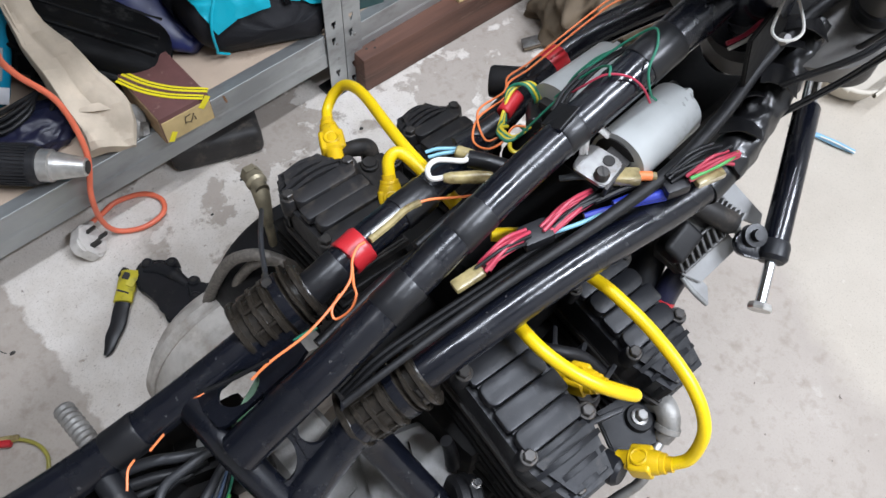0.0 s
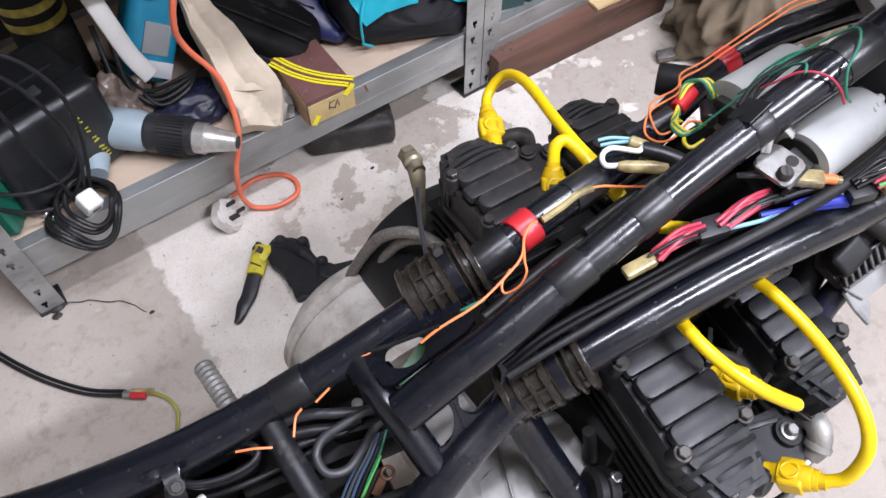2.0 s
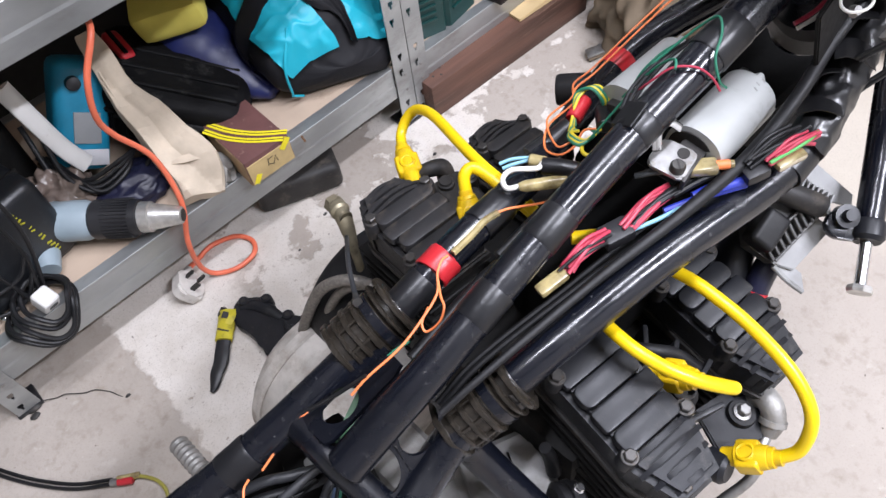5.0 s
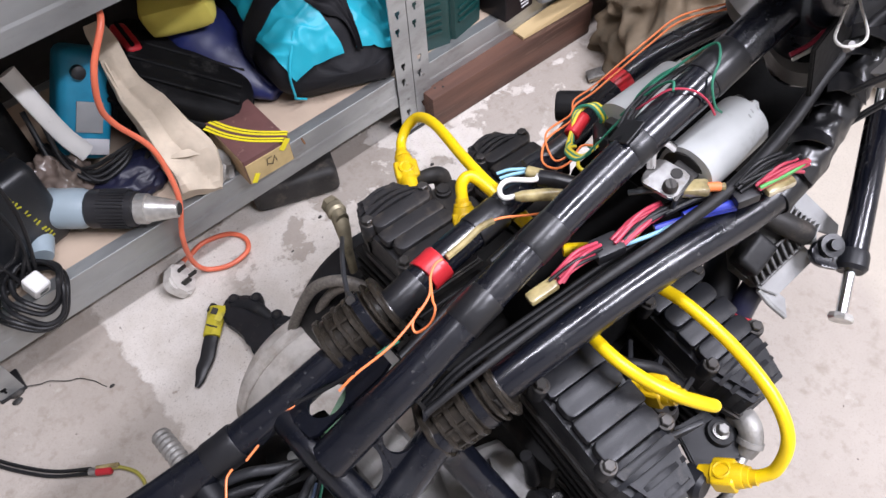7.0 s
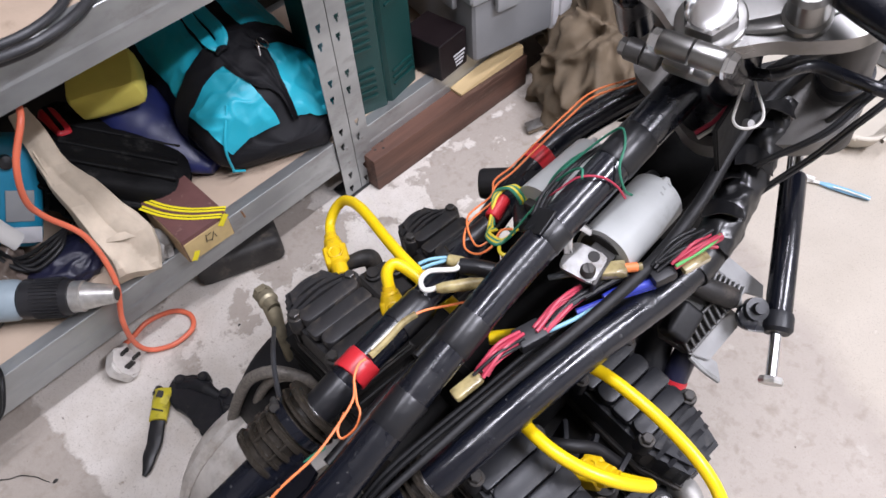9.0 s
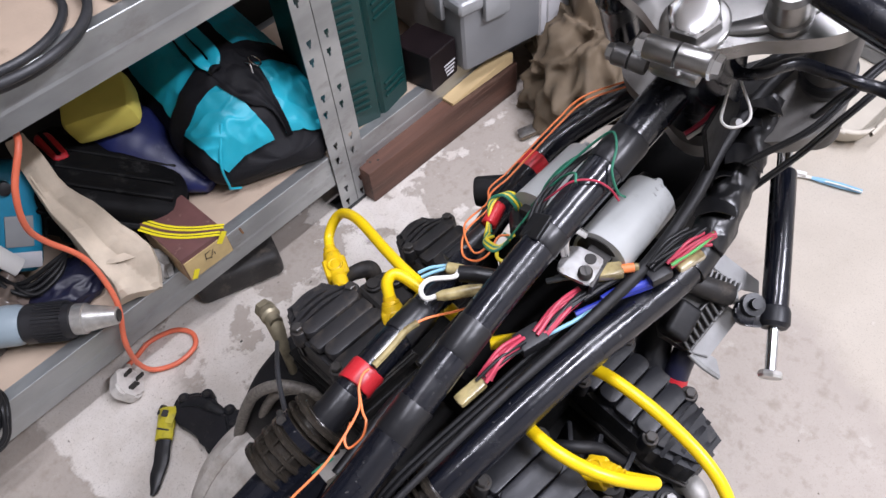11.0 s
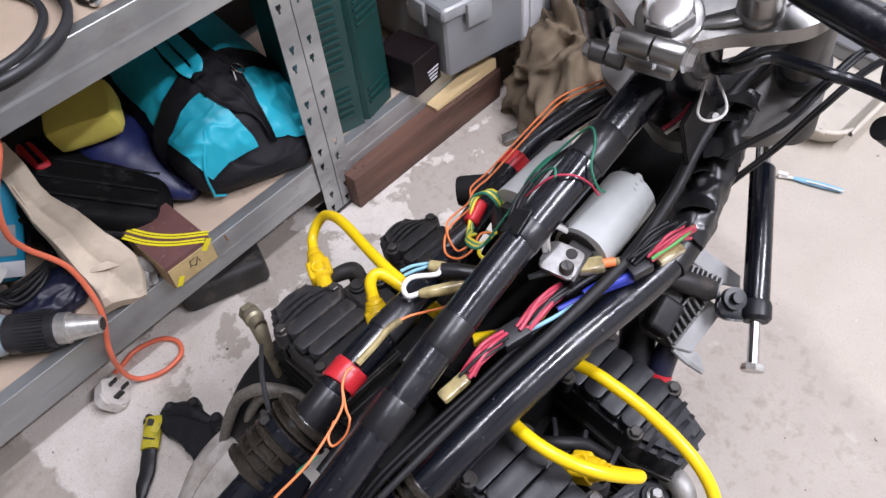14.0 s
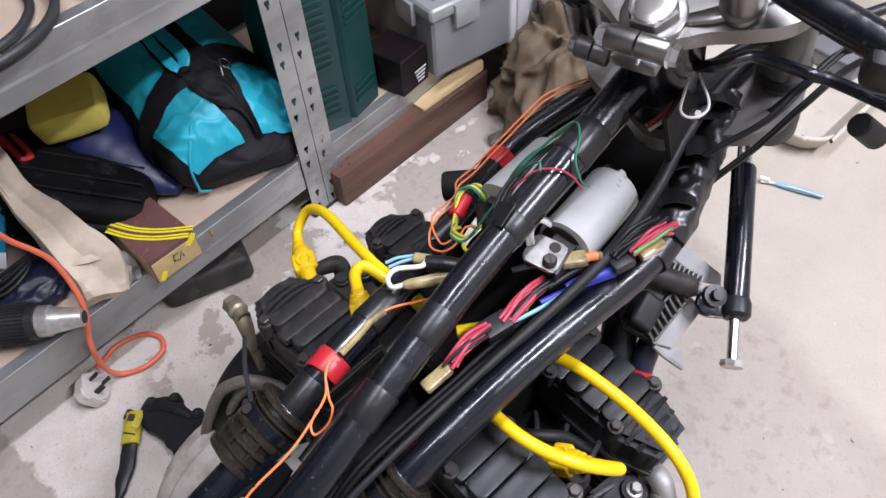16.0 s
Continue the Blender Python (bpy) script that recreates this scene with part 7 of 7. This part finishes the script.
part("braided_hose", tube([(0.292, 0.342, 0.295), (0.275, 0.360, 0.330), (0.261, 0.377, 0.344), (0.250, 0.393, 0.338), (0.239, 0.408, 0.316), (0.226, 0.421, 0.277), (0.216, 0.428, 0.236), (0.212, 0.425, 0.190), (0.225, 0.41, 0.13)], 0.0048, 14, 10), BRAID, bike, "brown-grey braided hose")
elbow = part("banjo_union", lathe((0.289, 0.452, 0.369), (0.285, 0.430, 0.372), [(0, 0.0066), (0.1, 0.0088), (0.45, 0.0094), (0.55, 0.0070), (1, 0.0064)], 18), BRASS, bike, "dusty brass hose union")
part("union_nut", lathe((0.290, 0.459, 0.368), (0.289, 0.451, 0.369), [(0, 0.0078), (0.15, 0.0092), (1, 0.0092)], 6), BRASS, elbow)
part("union_drop", tube([(0.286, 0.437, 0.370), (0.282, 0.428, 0.362), (0.277, 0.418, 0.345), (0.272, 0.408, 0.32)], [0.0084, 0.0072, 0.0046, 0.004], 14, 8), BRASS, elbow)
wire([(0.272, 0.414, 0.372), (0.252, 0.382, 0.392), (0.238, 0.358, 0.402), (0.222, 0.326, 0.412)], 0.0021, HOSE_GREY, "thin grey pipe")
part("foot_peg", lathe((0.043, 0.505, 0.140), (0.046, 0.436, 0.144), [(k / 20, 0.0112 if k % 2 else 0.0100) for k in range(21)], 22), ALU_DULL, bike, "ribbed dull alloy foot peg")
part("peg_bracket", tube([(0.060, 0.438, 0.144), (0.11, 0.38, 0.17), (0.16, 0.34, 0.20)], 0.010, 12, 6), SOOT, bike)

# right-hand fittings
part("mount_plate", prism([(-0.030, -0.018), (0.020, -0.022), (0.030, -0.004), (0.018, 0.022), (-0.026, 0.020)], 0.005, pose(0.380, 0.082, 0.325, 10, 4, -15), 0.0012), SATIN_BLACK, bike, "black mounting plate")
part("rubber_washer", lathe((0.384, 0.081, 0.330), (0.3842, 0.0805, 0.334), [(0, 0.0115), (1, 0.0105)], 22), RUBBER, bike, "black rubber washer")
part("mount_bolt", hexbolt((0.384, 0.081, 0.334), (0.1, -0.15, 1), 0.0050, 0.006, 0.0070), STEEL, bike, "bright bolt head")
tstat = part("thermostat_elbow", tube([(0.404, 0.082, 0.325), (0.406, 0.077, 0.335), (0.402, 0.068, 0.337), (0.396, 0.060, 0.330), (0.388, 0.058, 0.322)], [0.0085, 0.0095, 0.0095, 0.0088, 0.007], 18, 8), ALU_DULL, bike, "dull alloy elbow fitting")
part("elbow_ring", lathe((0.397, 0.061, 0.331), (0.394, 0.0595, 0.328), [(0, 0.0104), (1, 0.0104)], 20), ALU_DULL, tstat)
part("small_pipe", tube([(0.390, 0.058, 0.323), (0.378, 0.056, 0.320), (0.366, 0.050, 0.314), (0.352, 0.049, 0.306), (0.332, 0.055, 0.290), (0.313, 0.057, 0.280)], 0.0042, 14, 8), STEEL, bike, "bent steel pipe")
part("banjo", lathe((0.322, 0.056, 0.285), (0.298, 0.062, 0.272), [(0, 0.006), (0.15, 0.0105), (0.5, 0.0115), (0.6, 0.008), (1, 0.007)], 18), BRASS, bike, "dusty brass union")
part("banjo_nut", lathe((0.300, 0.050, 0.278), (0.306, 0.062, 0.276), [(0, 0.0075), (1, 0.0075)], 6), BRASS, bike)
part("side_lug", lathe((0.336, 0.078, 0.330), (0.338, 0.062, 0.336), [(0, 0.012), (0.8, 0.012), (1, 0.009)], 18), SATIN_BLACK, bike)

# regulator with its cooling fins
reg_m = facing((0.536, 0.139, 0.402), (0.080, -0.006, 0.0), (-0.25, -0.55, 0.8))
def reg_at(x, y, z=0.0, turn=0.0):
    return reg_m @ pose(x, y, z, 0, 0, turn)


reg = part("regulator", prism([(-0.062, 0.000), (-0.053, -0.023), (0.004, -0.0125), (0.017, -0.0125), (0.002, 0.026), (-0.045, 0.030)], 0.014, reg_at(0, 0, -0.011), 0.0015), REG_DARK, bike, "grey finned regulator")
part("slot_bed", prism([(-0.057, -0.004), (-0.051, -0.0205), (0.002, -0.0135), (0.002, 0.000)], 0.001, reg_at(0, 0, 0.003)), INK, reg)
part("slot_bed", prism([(-0.008, 0.026), (0.000, 0.028), (0.0175, -0.009), (0.008, -0.010)], 0.001, reg_at(0, 0, 0.0032)), INK, reg)
for k in range(9):
    part("fin", box(0.0026, 0.0150, 0.006, reg_at(-0.0535 + 0.0064 * k, -0.0118 + 0.0007 * k, 0.006, -8), 0.0006, 1), REG_DARK, reg)
for k in range(9):
    part("fin", box(0.008, 0.0018, 0.006, reg_at(-0.003 + 0.0022 * k, 0.0235 - 0.0040 * k, 0.005, 28), 0.0005, 1), REG_GREY, reg)
for pa, pb in (((-0.053, -0.0205), (0.003, -0.0115)), ((-0.058, -0.0035), (-0.004, 0.0005))):
    part("rail", rod(reg_m @ Vector((*pa, 0.007)), reg_m @ Vector((*pb, 0.007)), 0.0014, 8), REG_DARK, reg)
part("flange", prism([(-0.002, -0.0125), (0.0025, -0.0290), (-0.043, -0.0370), (-0.054, -0.0225)], 0.003, reg_at(0, 0, 0.0005), 0.0008), REG_GREY, reg, "flat pale flange")
drum = part("solenoid_drum", lathe(reg_m @ Vector((-0.024, 0.0285, 0.013)), reg_m @ Vector((0.001, -0.0070, 0.013)), [(0, 0.0085), (0.05, 0.0095), (0.9, 0.0095), (0.93, 0.0088), (1, 0.0086)], 26), DUSTY_BLACK, bike, "dusty black drum on the regulator")
part("end_cap", box(0.004, 0.013, 0.010, reg_at(0.0035, -0.0100, 0.010, -32), 0.0012, 2), REG_GREY, drum, "pale grey end cap")
part("relay_block", box(0.031, 0.022, 0.020, reg_at(-0.0470, 0.0050, 0.010, 19), 0.005, 4), RUBBER, bike, "black rubber-cased relay")
part("back_plate", prism([(0.006, 0.030), (0.024, 0.0260), (0.037, -0.0190), (0.030, -0.0270), (0.0186, -0.0134)], 0.003, reg_at(0, 0, -0.004), 0.0008), REG_GREY, bike, "pale grey bracket plate")
tongue = part("bracket_tongue", prism([(-0.054, -0.0240), (-0.047, -0.0560), (-0.043, -0.0560), (-0.037, -0.0440), (-0.040, -0.0350)], 0.002, reg_at(0, 0, -0.002), 0.0006), REG_GREY, bike, "grey mounting tongue")
part("tongue_lip", tube([reg_m @ Vector((-0.054, -0.0250, 0.001)), reg_m @ Vector((-0.0515, -0.0400, 0.001)), reg_m @ Vector((-0.0460, -0.0560, 0.001))], 0.0022, 8, 6), GREY_CAST, tongue)
part("front_pipe", tube([(0.535, 0.185, 0.40), (0.505, 0.170, 0.370), (0.460, 0.150, 0.330), (0.43, 0.135, 0.26)], 0.0165, 18, 8), SATIN_BLACK, bike, "black front engine pipe")
hose_blue = part("water_hose", tube([(0.507, 0.137, 0.370), (0.485, 0.134, 0.355), (0.462, 0.128, 0.330)], 0.0105, 16, 6), NAVY_DARK, bike, "dark blue hose end")
part("hose_band", lathe((0.476, 0.132, 0.347), (0.468, 0.130, 0.338), [(0, 0.0112), (1, 0.0112)], 18), RED_PLASTIC, hose_blue, "dull red hose band")

# damper
dax = [Vector((0.5006, 0.0695, 0.3857)), Vector((0.6471, 0.1473, 0.4497))]
def damp(s):
    return dax[0].lerp(dax[1], s)
strut = part("steering_damper", lathe(damp(0.28), damp(1.0), [(0, 0.0098), (0.02, 0.0105), (0.98, 0.0105), (1, 0.009)], 26), GLOSS_BLACK, bike, "black and chrome steering damper")
part("damper_rod", lathe(damp(0.0), damp(0.24), [(0, 0.0048), (1, 0.0048)], 18), CHROME, strut, "chrome rod")
part("rod_end", lathe(damp(-0.015), damp(0.015), [(0, 0.009), (0.4, 0.0098), (1, 0.0088)], 8), PEG_STEEL, strut, "chrome end nut")
part("collar", lathe(damp(0.215), damp(0.31), [(0, 0.010), (0.2, 0.0125), (0.8, 0.0125), (1, 0.0115)], 24), SATIN_BLACK, strut, "black collar")
part("upper_rod", lathe(damp(0.98), damp(1.30), [(0, 0.0065), (1, 0.0065)], 18), CHROME, strut, "chrome upper sleeve")
lug_m = facing((0.5305, 0.1045, 0.4060), (0.55, -0.83, -0.1), (-0.35, -0.35, 0.87))
clamp_plate = part("clamp_lug", slab(rounded(0.030, 0.022, 0.0095, 6), 0.008, lug_m @ Matrix.Translation((0, 0, -0.006)), 0.0018, 3), GLOSS_BLACK, strut, "black cast clamp plate")
for k in range(3):
    part("cast_mark", box(0.0012, 0.0036, 0.0006, lug_m @ pose(0.002 + 0.0030 * k, -0.004, 0.0021, 0, 0, 12)), DUSTY_BLACK, clamp_plate)
part("lug_bolt", lathe((0.534, 0.110, 0.408), (0.530, 0.104, 0.420), [(0, 0.0095), (0.6, 0.0095), (0.62, 0.005), (1, 0.0045)], 18), SATIN_BLACK, strut)

# steering head and yoke
head = part("steering_head", lathe((0.600, 0.210, 0.500), (0.536, 0.199, 0.640), [(0, 0.026), (0.1, 0.0275), (0.8, 0.0275), (0.84, 0.025), (1, 0.024)], 32), GLOSS_BLACK, bike, "black steering head")
YN = Vector((-0.42, -0.04, 0.90)).normalized()
stem = Vector((0.507, 0.194, 0.656))
ym = facing(stem, (0.10, -0.99, 0.0), YN)
half = [(0.006, -0.016), (0.019, -0.010), (0.036, 0.001), (0.053, 0.008), (0.074, 0.019), (0.085, 0.034), (0.091, 0.056), (0.088, 0.078), (0.070, 0.090), (0.050, 0.082), (0.030, 0.048), (0.010, 0.036)]
shape = half + [(-x, y) for x, y in reversed(half)]
smooth_shape = [(p.x, p.y) for p in curve_points([(x, y, 0) for x, y in shape], 4, True)]
yoke = part("top_yoke", slab(smooth_shape, 0.014, ym @ Matrix.Translation((0, 0, -0.018)), 0.0062, 5), POLISHED, bike, "polished alloy top yoke", sharp=60)
part("yoke_rib", tube([ym @ Vector((0.016, 0.004, -0.006)), ym @ Vector((0.036, 0.014, -0.004)), ym @ Vector((0.060, 0.038, -0.006))], [0.006, 0.008, 0.006], 16, 8, flat=0.5), POLISHED, yoke)
part("stem_boss", lathe(stem - YN * 0.026, stem - YN * 0.003, [(0, 0.0205), (0.8, 0.0215), (1, 0.0205)], 32), POLISHED, yoke)
part("stem_washer", lathe(stem - YN * 0.004, stem + YN * 0.001, [(0, 0.0205), (0.8, 0.0205), (1, 0.0190)], 32), POLISHED, yoke, "bright washer")
nut = part("stem_nut", lathe(stem + YN * 0.001, stem + YN * 0.010, [(0, 0.0168), (0.82, 0.0168), (1, 0.0150)], 6), CHROME, yoke, "chrome stem nut")
part("nut_face", lathe(stem + YN * 0.0095, stem + YN * 0.0122, [(0, 0.0146), (0.5, 0.0138), (0.85, 0.0110), (1, 0.006)], 32), CHROME, nut)
pA, pB = Vector((0.476, 0.207, 0.652)), Vector((0.481, 0.168, 0.652))
part("pinch_clamp", lathe(pA, pA.lerp(pB, 0.48), [(0, 0.0070), (0.1, 0.0077), (1, 0.0077)], 24), POLISHED, yoke)
part("pinch_clamp", lathe(pA.lerp(pB, 0.52), pB, [(0, 0.0077), (0.9, 0.0077), (1, 0.0070)], 24), POLISHED, yoke)
part("pinch_bolt", lathe(pB, pB.lerp(pA, -0.16), [(0, 0.0085), (0.3, 0.0085), (0.32, 0.0072), (1, 0.0064)], 6), CHROME, yoke, "chrome pinch bolt")
part("pinch_nut", lathe(pA, pA.lerp(pB, -0.16), [(0, 0.0068), (0.8, 0.0068), (1, 0.0052)], 6), CHROME, yoke, "chrome pinch nut")
part("clamp_web", box(0.032, 0.020, 0.010, ym @ Matrix.Translation((0, -0.022, -0.014)), 0.004, 2), POLISHED, yoke)
for sx in (-0.046, 0.046):
    q = ym @ Vector((sx, 0.021, -0.006))
    part("bar_riser", lathe(q, q + YN * 0.030, [(0, 0.0135), (0.25, 0.0135), (0.3, 0.0115), (0.9, 0.0115), (1, 0.009)], 22), POLISHED, yoke, "polished bar riser")
for sx in (-0.066, 0.066):
    q = ym @ Vector((sx, 0.068, 0.0))
    leg = part("fork_leg", lathe(q + YN * 0.006, q - YN * 0.225, [(0, 0.0165), (0.55, 0.0165), (0.56, 0.0180), (0.97, 0.0180), (1, 0.0165)], 32), FORK_GREY, bike, "worn grey fork leg")
    part("fork_cap", lathe(q + YN * 0.006, q + YN * 0.012, [(0, 0.015), (1, 0.012)], 6), CHROME, leg, "chrome fork cap")
    low = q - YN * 0.128
    part("clamp_ring", lathe(low + YN * 0.006, low - YN * 0.006, [(0, 0.0170), (0.1, 0.0192), (0.9, 0.0192), (1, 0.0170)], 32), SATIN_BLACK, leg, "black ring on the fork leg")
    low = q - YN * 0.208
    part("dust_boot", lathe(low + YN * 0.020, low - YN * 0.020, [(0, 0.0188), (0.2, 0.0205), (0.8, 0.0205), (1, 0.0170)], 32), DUSTY_BLACK, leg, "dusty black dust boot")
low_yoke = part("lower_yoke", slab([(x * 0.95, y * 0.92) for x, y in smooth_shape], 0.020, ym @ Matrix.Translation((0, 0, -0.160)), 0.0030, 2), YOKE_DUSTY, bike, "dusty grey lower yoke", sharp=60)
part("yoke_bolt", hexbolt(ym @ Vector((0.044, 0.028, -0.140)), YN, 0.004, 0.004, 0.006), BOLT_DARK, low_yoke)
q = ym @ Vector((-0.066, 0.020, 0.0))
part("fork_sleeve", lathe(q - YN * 0.004, q - YN * 0.070, [(0, 0.0125), (0.3, 0.0130), (0.34, 0.0140), (0.42, 0.0140), (0.46, 0.0128), (1, 0.0125)], 28), GLOSS_BLACK, bike, "black sleeve beside the head")
# pinch clamp of the far fork leg, below the top yoke
pC, pD = Vector((0.508, 0.246, 0.612)), Vector((0.512, 0.222, 0.610))
side_clamp = part("side_clamp", lathe(pC, pC.lerp(pD, 0.47), [(0, 0.0068), (0.1, 0.0078), (1, 0.0078)], 24), FORK_GREY, yoke, "dull alloy fork clamp")
part("clamp_half", lathe(pC.lerp(pD, 0.53), pD, [(0, 0.0078), (0.9, 0.0078), (1, 0.0070)], 24), FORK_GREY, side_clamp)
part("clamp_bolt", lathe(pC, pC.lerp(pD, -0.2), [(0, 0.0060), (0.8, 0.0060), (1, 0.0048)], 6), STEEL, side_clamp)
# Added black sheet in place of the shadow between the yokes.
part("yoke_shade_sheet", ribbon([(0.590, 0.196, 0.545), (0.612, 0.178, 0.548), (0.638, 0.158, 0.552), (0.654, 0.142, 0.556)], 0.040, (-0.5, -0.2, 0.85), 0.002), SOOT, bike, "black sheet standing for the shadow above the lower yoke")
wire([(0.570, 0.172, 0.590), (0.580, 0.162, 0.600), (0.599, 0.150, 0.603), (0.625, 0.133, 0.603), (0.647, 0.118, 0.604), (0.69, 0.09, 0.61)], 0.0044, CABLE, "thick black hose under the yoke", 10, "brake_hose")
bar = part("handlebar", tube([(0.46, 0.42, 0.70), (0.51, 0.31, 0.70), (0.545, 0.235, 0.692), (0.548, 0.190, 0.690), (0.548, 0.164, 0.690), (0.533, 0.140, 0.686), (0.518, 0.092, 0.682), (0.494, 0.00, 0.676), (0.46, -0.09, 0.68)], 0.0102, 20, 8), GLOSS_BLACK, bike, "gloss black handlebar")
perch = part("lever_clamp", soft_box(0.030, 0.026, 0.028, pose(0.514, 0.062, 0.673, 0, -20, 14), 0.35, 0.001, 12, 4), BLACK_PLASTIC, bar, "black lever clamp")
part("cable_ferrule", rod((0.500, 0.062, 0.640), (0.513, 0.052, 0.626), 0.0070, 16, None, 0.001), RUBBER, perch)
wire([(0.565, 0.195, 0.585), (0.545, 0.163, 0.608), (0.567, 0.147, 0.610), (0.570, 0.126, 0.610), (0.571, 0.108, 0.610), (0.572, 0.089, 0.610), (0.55, 0.03, 0.62)], 0.0043, GLOSS_BLACK, "glossy black brake hose", 10, "brake_hose")
wire([(0.596, 0.160, 0.497), (0.605, 0.141, 0.528), (0.609, 0.118, 0.575), (0.596, 0.098, 0.618), (0.56, 0.05, 0.66)], 0.0024, HOSE_GREY, "grey-black control cable")
for off in (0.0, 0.0027):
    wire([(0.545, 0.150 + off, 0.535), (0.546, 0.140 + off, 0.550), (0.553, 0.118 + off, 0.580), (0.576, 0.108 + off, 0.600), (0.599, 0.096 + off, 0.620), (0.62, 0.07 + off, 0.65)], 0.0014, HOSE_GREY, "grey-black control cable")
    wire([(0.545, 0.158 + off, 0.470), (0.557, 0.145 + off, 0.500), (0.573, 0.123 + off, 0.540), (0.579, 0.106 + off, 0.580), (0.593, 0.090 + off, 0.610), (0.61, 0.06 + off, 0.64)], 0.0014, HOSE_GREY, "grey-black control cable")
wire([(0.574, 0.186, 0.596), (0.548, 0.178, 0.592), (0.530, 0.172, 0.590), (0.515, 0.166, 0.589), (0.512, 0.158, 0.589), (0.520, 0.152, 0.590), (0.532, 0.155, 0.591), (0.550, 0.172, 0.595), (0.575, 0.192, 0.60)], 0.0010, WHITE_WIRE, "white wire loop")
wire([(0.575, 0.190, 0.590), (0.556, 0.184, 0.575), (0.540, 0.186, 0.562), (0.525, 0.192, 0.556)], 0.0016, RED_WIRE, "red wire")
wire([(0.575, 0.187, 0.590), (0.556, 0.181, 0.574), (0.540, 0.183, 0.560), (0.524, 0.189, 0.554)], 0.0014, WHITE_WIRE, "white wire")
part("head_gusset", prism([(-0.03, -0.05), (0.03, -0.05), (0.035, 0.03), (-0.02, 0.04)], 0.003, facing((0.548, 0.176, 0.545), (1, 0, 0.4), (0.1, -1, 0.15)), 0.001), SOOT, bike, "black side gusset")
part("gusset_rivet", lathe((0.534, 0.163, 0.574), (0.533, 0.160, 0.577), [(0, 0.0042), (1, 0.003)], 12), STEEL, bike)
# Blocks that fill the gaps; their near-black colour stands for the shade inside.
part("inner_guard", box(0.23, 0.070, 0.10, pose(0.60, 0.236, 0.385, 0, -10, -4), 0.012, 3), GAP_SHADE_BLACK, bike, "inner guard, blackened to the shade of the gap")
part("gap_box", block((0.33, 0.185, 0.34), (0.47, 0.275, 0.425), 0.012, 3), GAP_SHADE_BLACK, bike, "box filling the gap under the backbone, blackened as shade")
part("guard_lip", box(0.10, 0.115, 0.06, pose(0.50, 0.250, 0.385, 0, -8, -4), 0.01, 2), GAP_SHADE_BLACK, bike)
part("tape_mess", scuffed(tube([(0.500, 0.149, 0.486), (0.520, 0.151, 0.492), (0.545, 0.156, 0.502), (0.568, 0.160, 0.514), (0.590, 0.164, 0.528), (0.610, 0.168, 0.545)], [0.0140, 0.0150, 0.0155, 0.0160, 0.0150, 0.0120], 36, 16), 0.0024, 110), SHINY_WRAP, bike, "crumpled shiny black tape", sharp=28)
for k, (tx, ang, wide) in enumerate(((0.520, 80, 0.018), (0.538, 40, 0.015), (0.556, 105, 0.020), (0.574, 60, 0.016), (0.590, 95, 0.018))):
    c0 = Vector((tx, 0.150 + 0.21 * (tx - 0.51), 0.488 + 0.62 * (tx - 0.51)))
    ca = math.cos(radians(ang)), math.sin(radians(ang))
    arc = [c0 + Vector((0.004 * j, 0.0170 * math.cos(radians(ang + 30 * j)), 0.0170 * math.sin(radians(ang + 30 * j)))) for j in (-1.6, -0.8, 0, 0.8, 1.5)]
    part("tape_strip", scuffed(ribbon(arc, wide, (0.1, ca[0], ca[1]), 0.0008), 0.0010, 140), SHINY_WRAP, bike, "torn end of black tape", sharp=28)
part("centre_stand", tube([(0.20, 0.25, 0.07), (0.17, 0.26, 0.03), (0.15, 0.27, 0.010)], 0.012, 14, 6), SOOT, bike, "black stand foot")
part("engine_prop", block((0.22, 0.17, 0.0), (0.40, 0.32, 0.065), 0.004), SLEEPER, bike, "timber block under the sump")
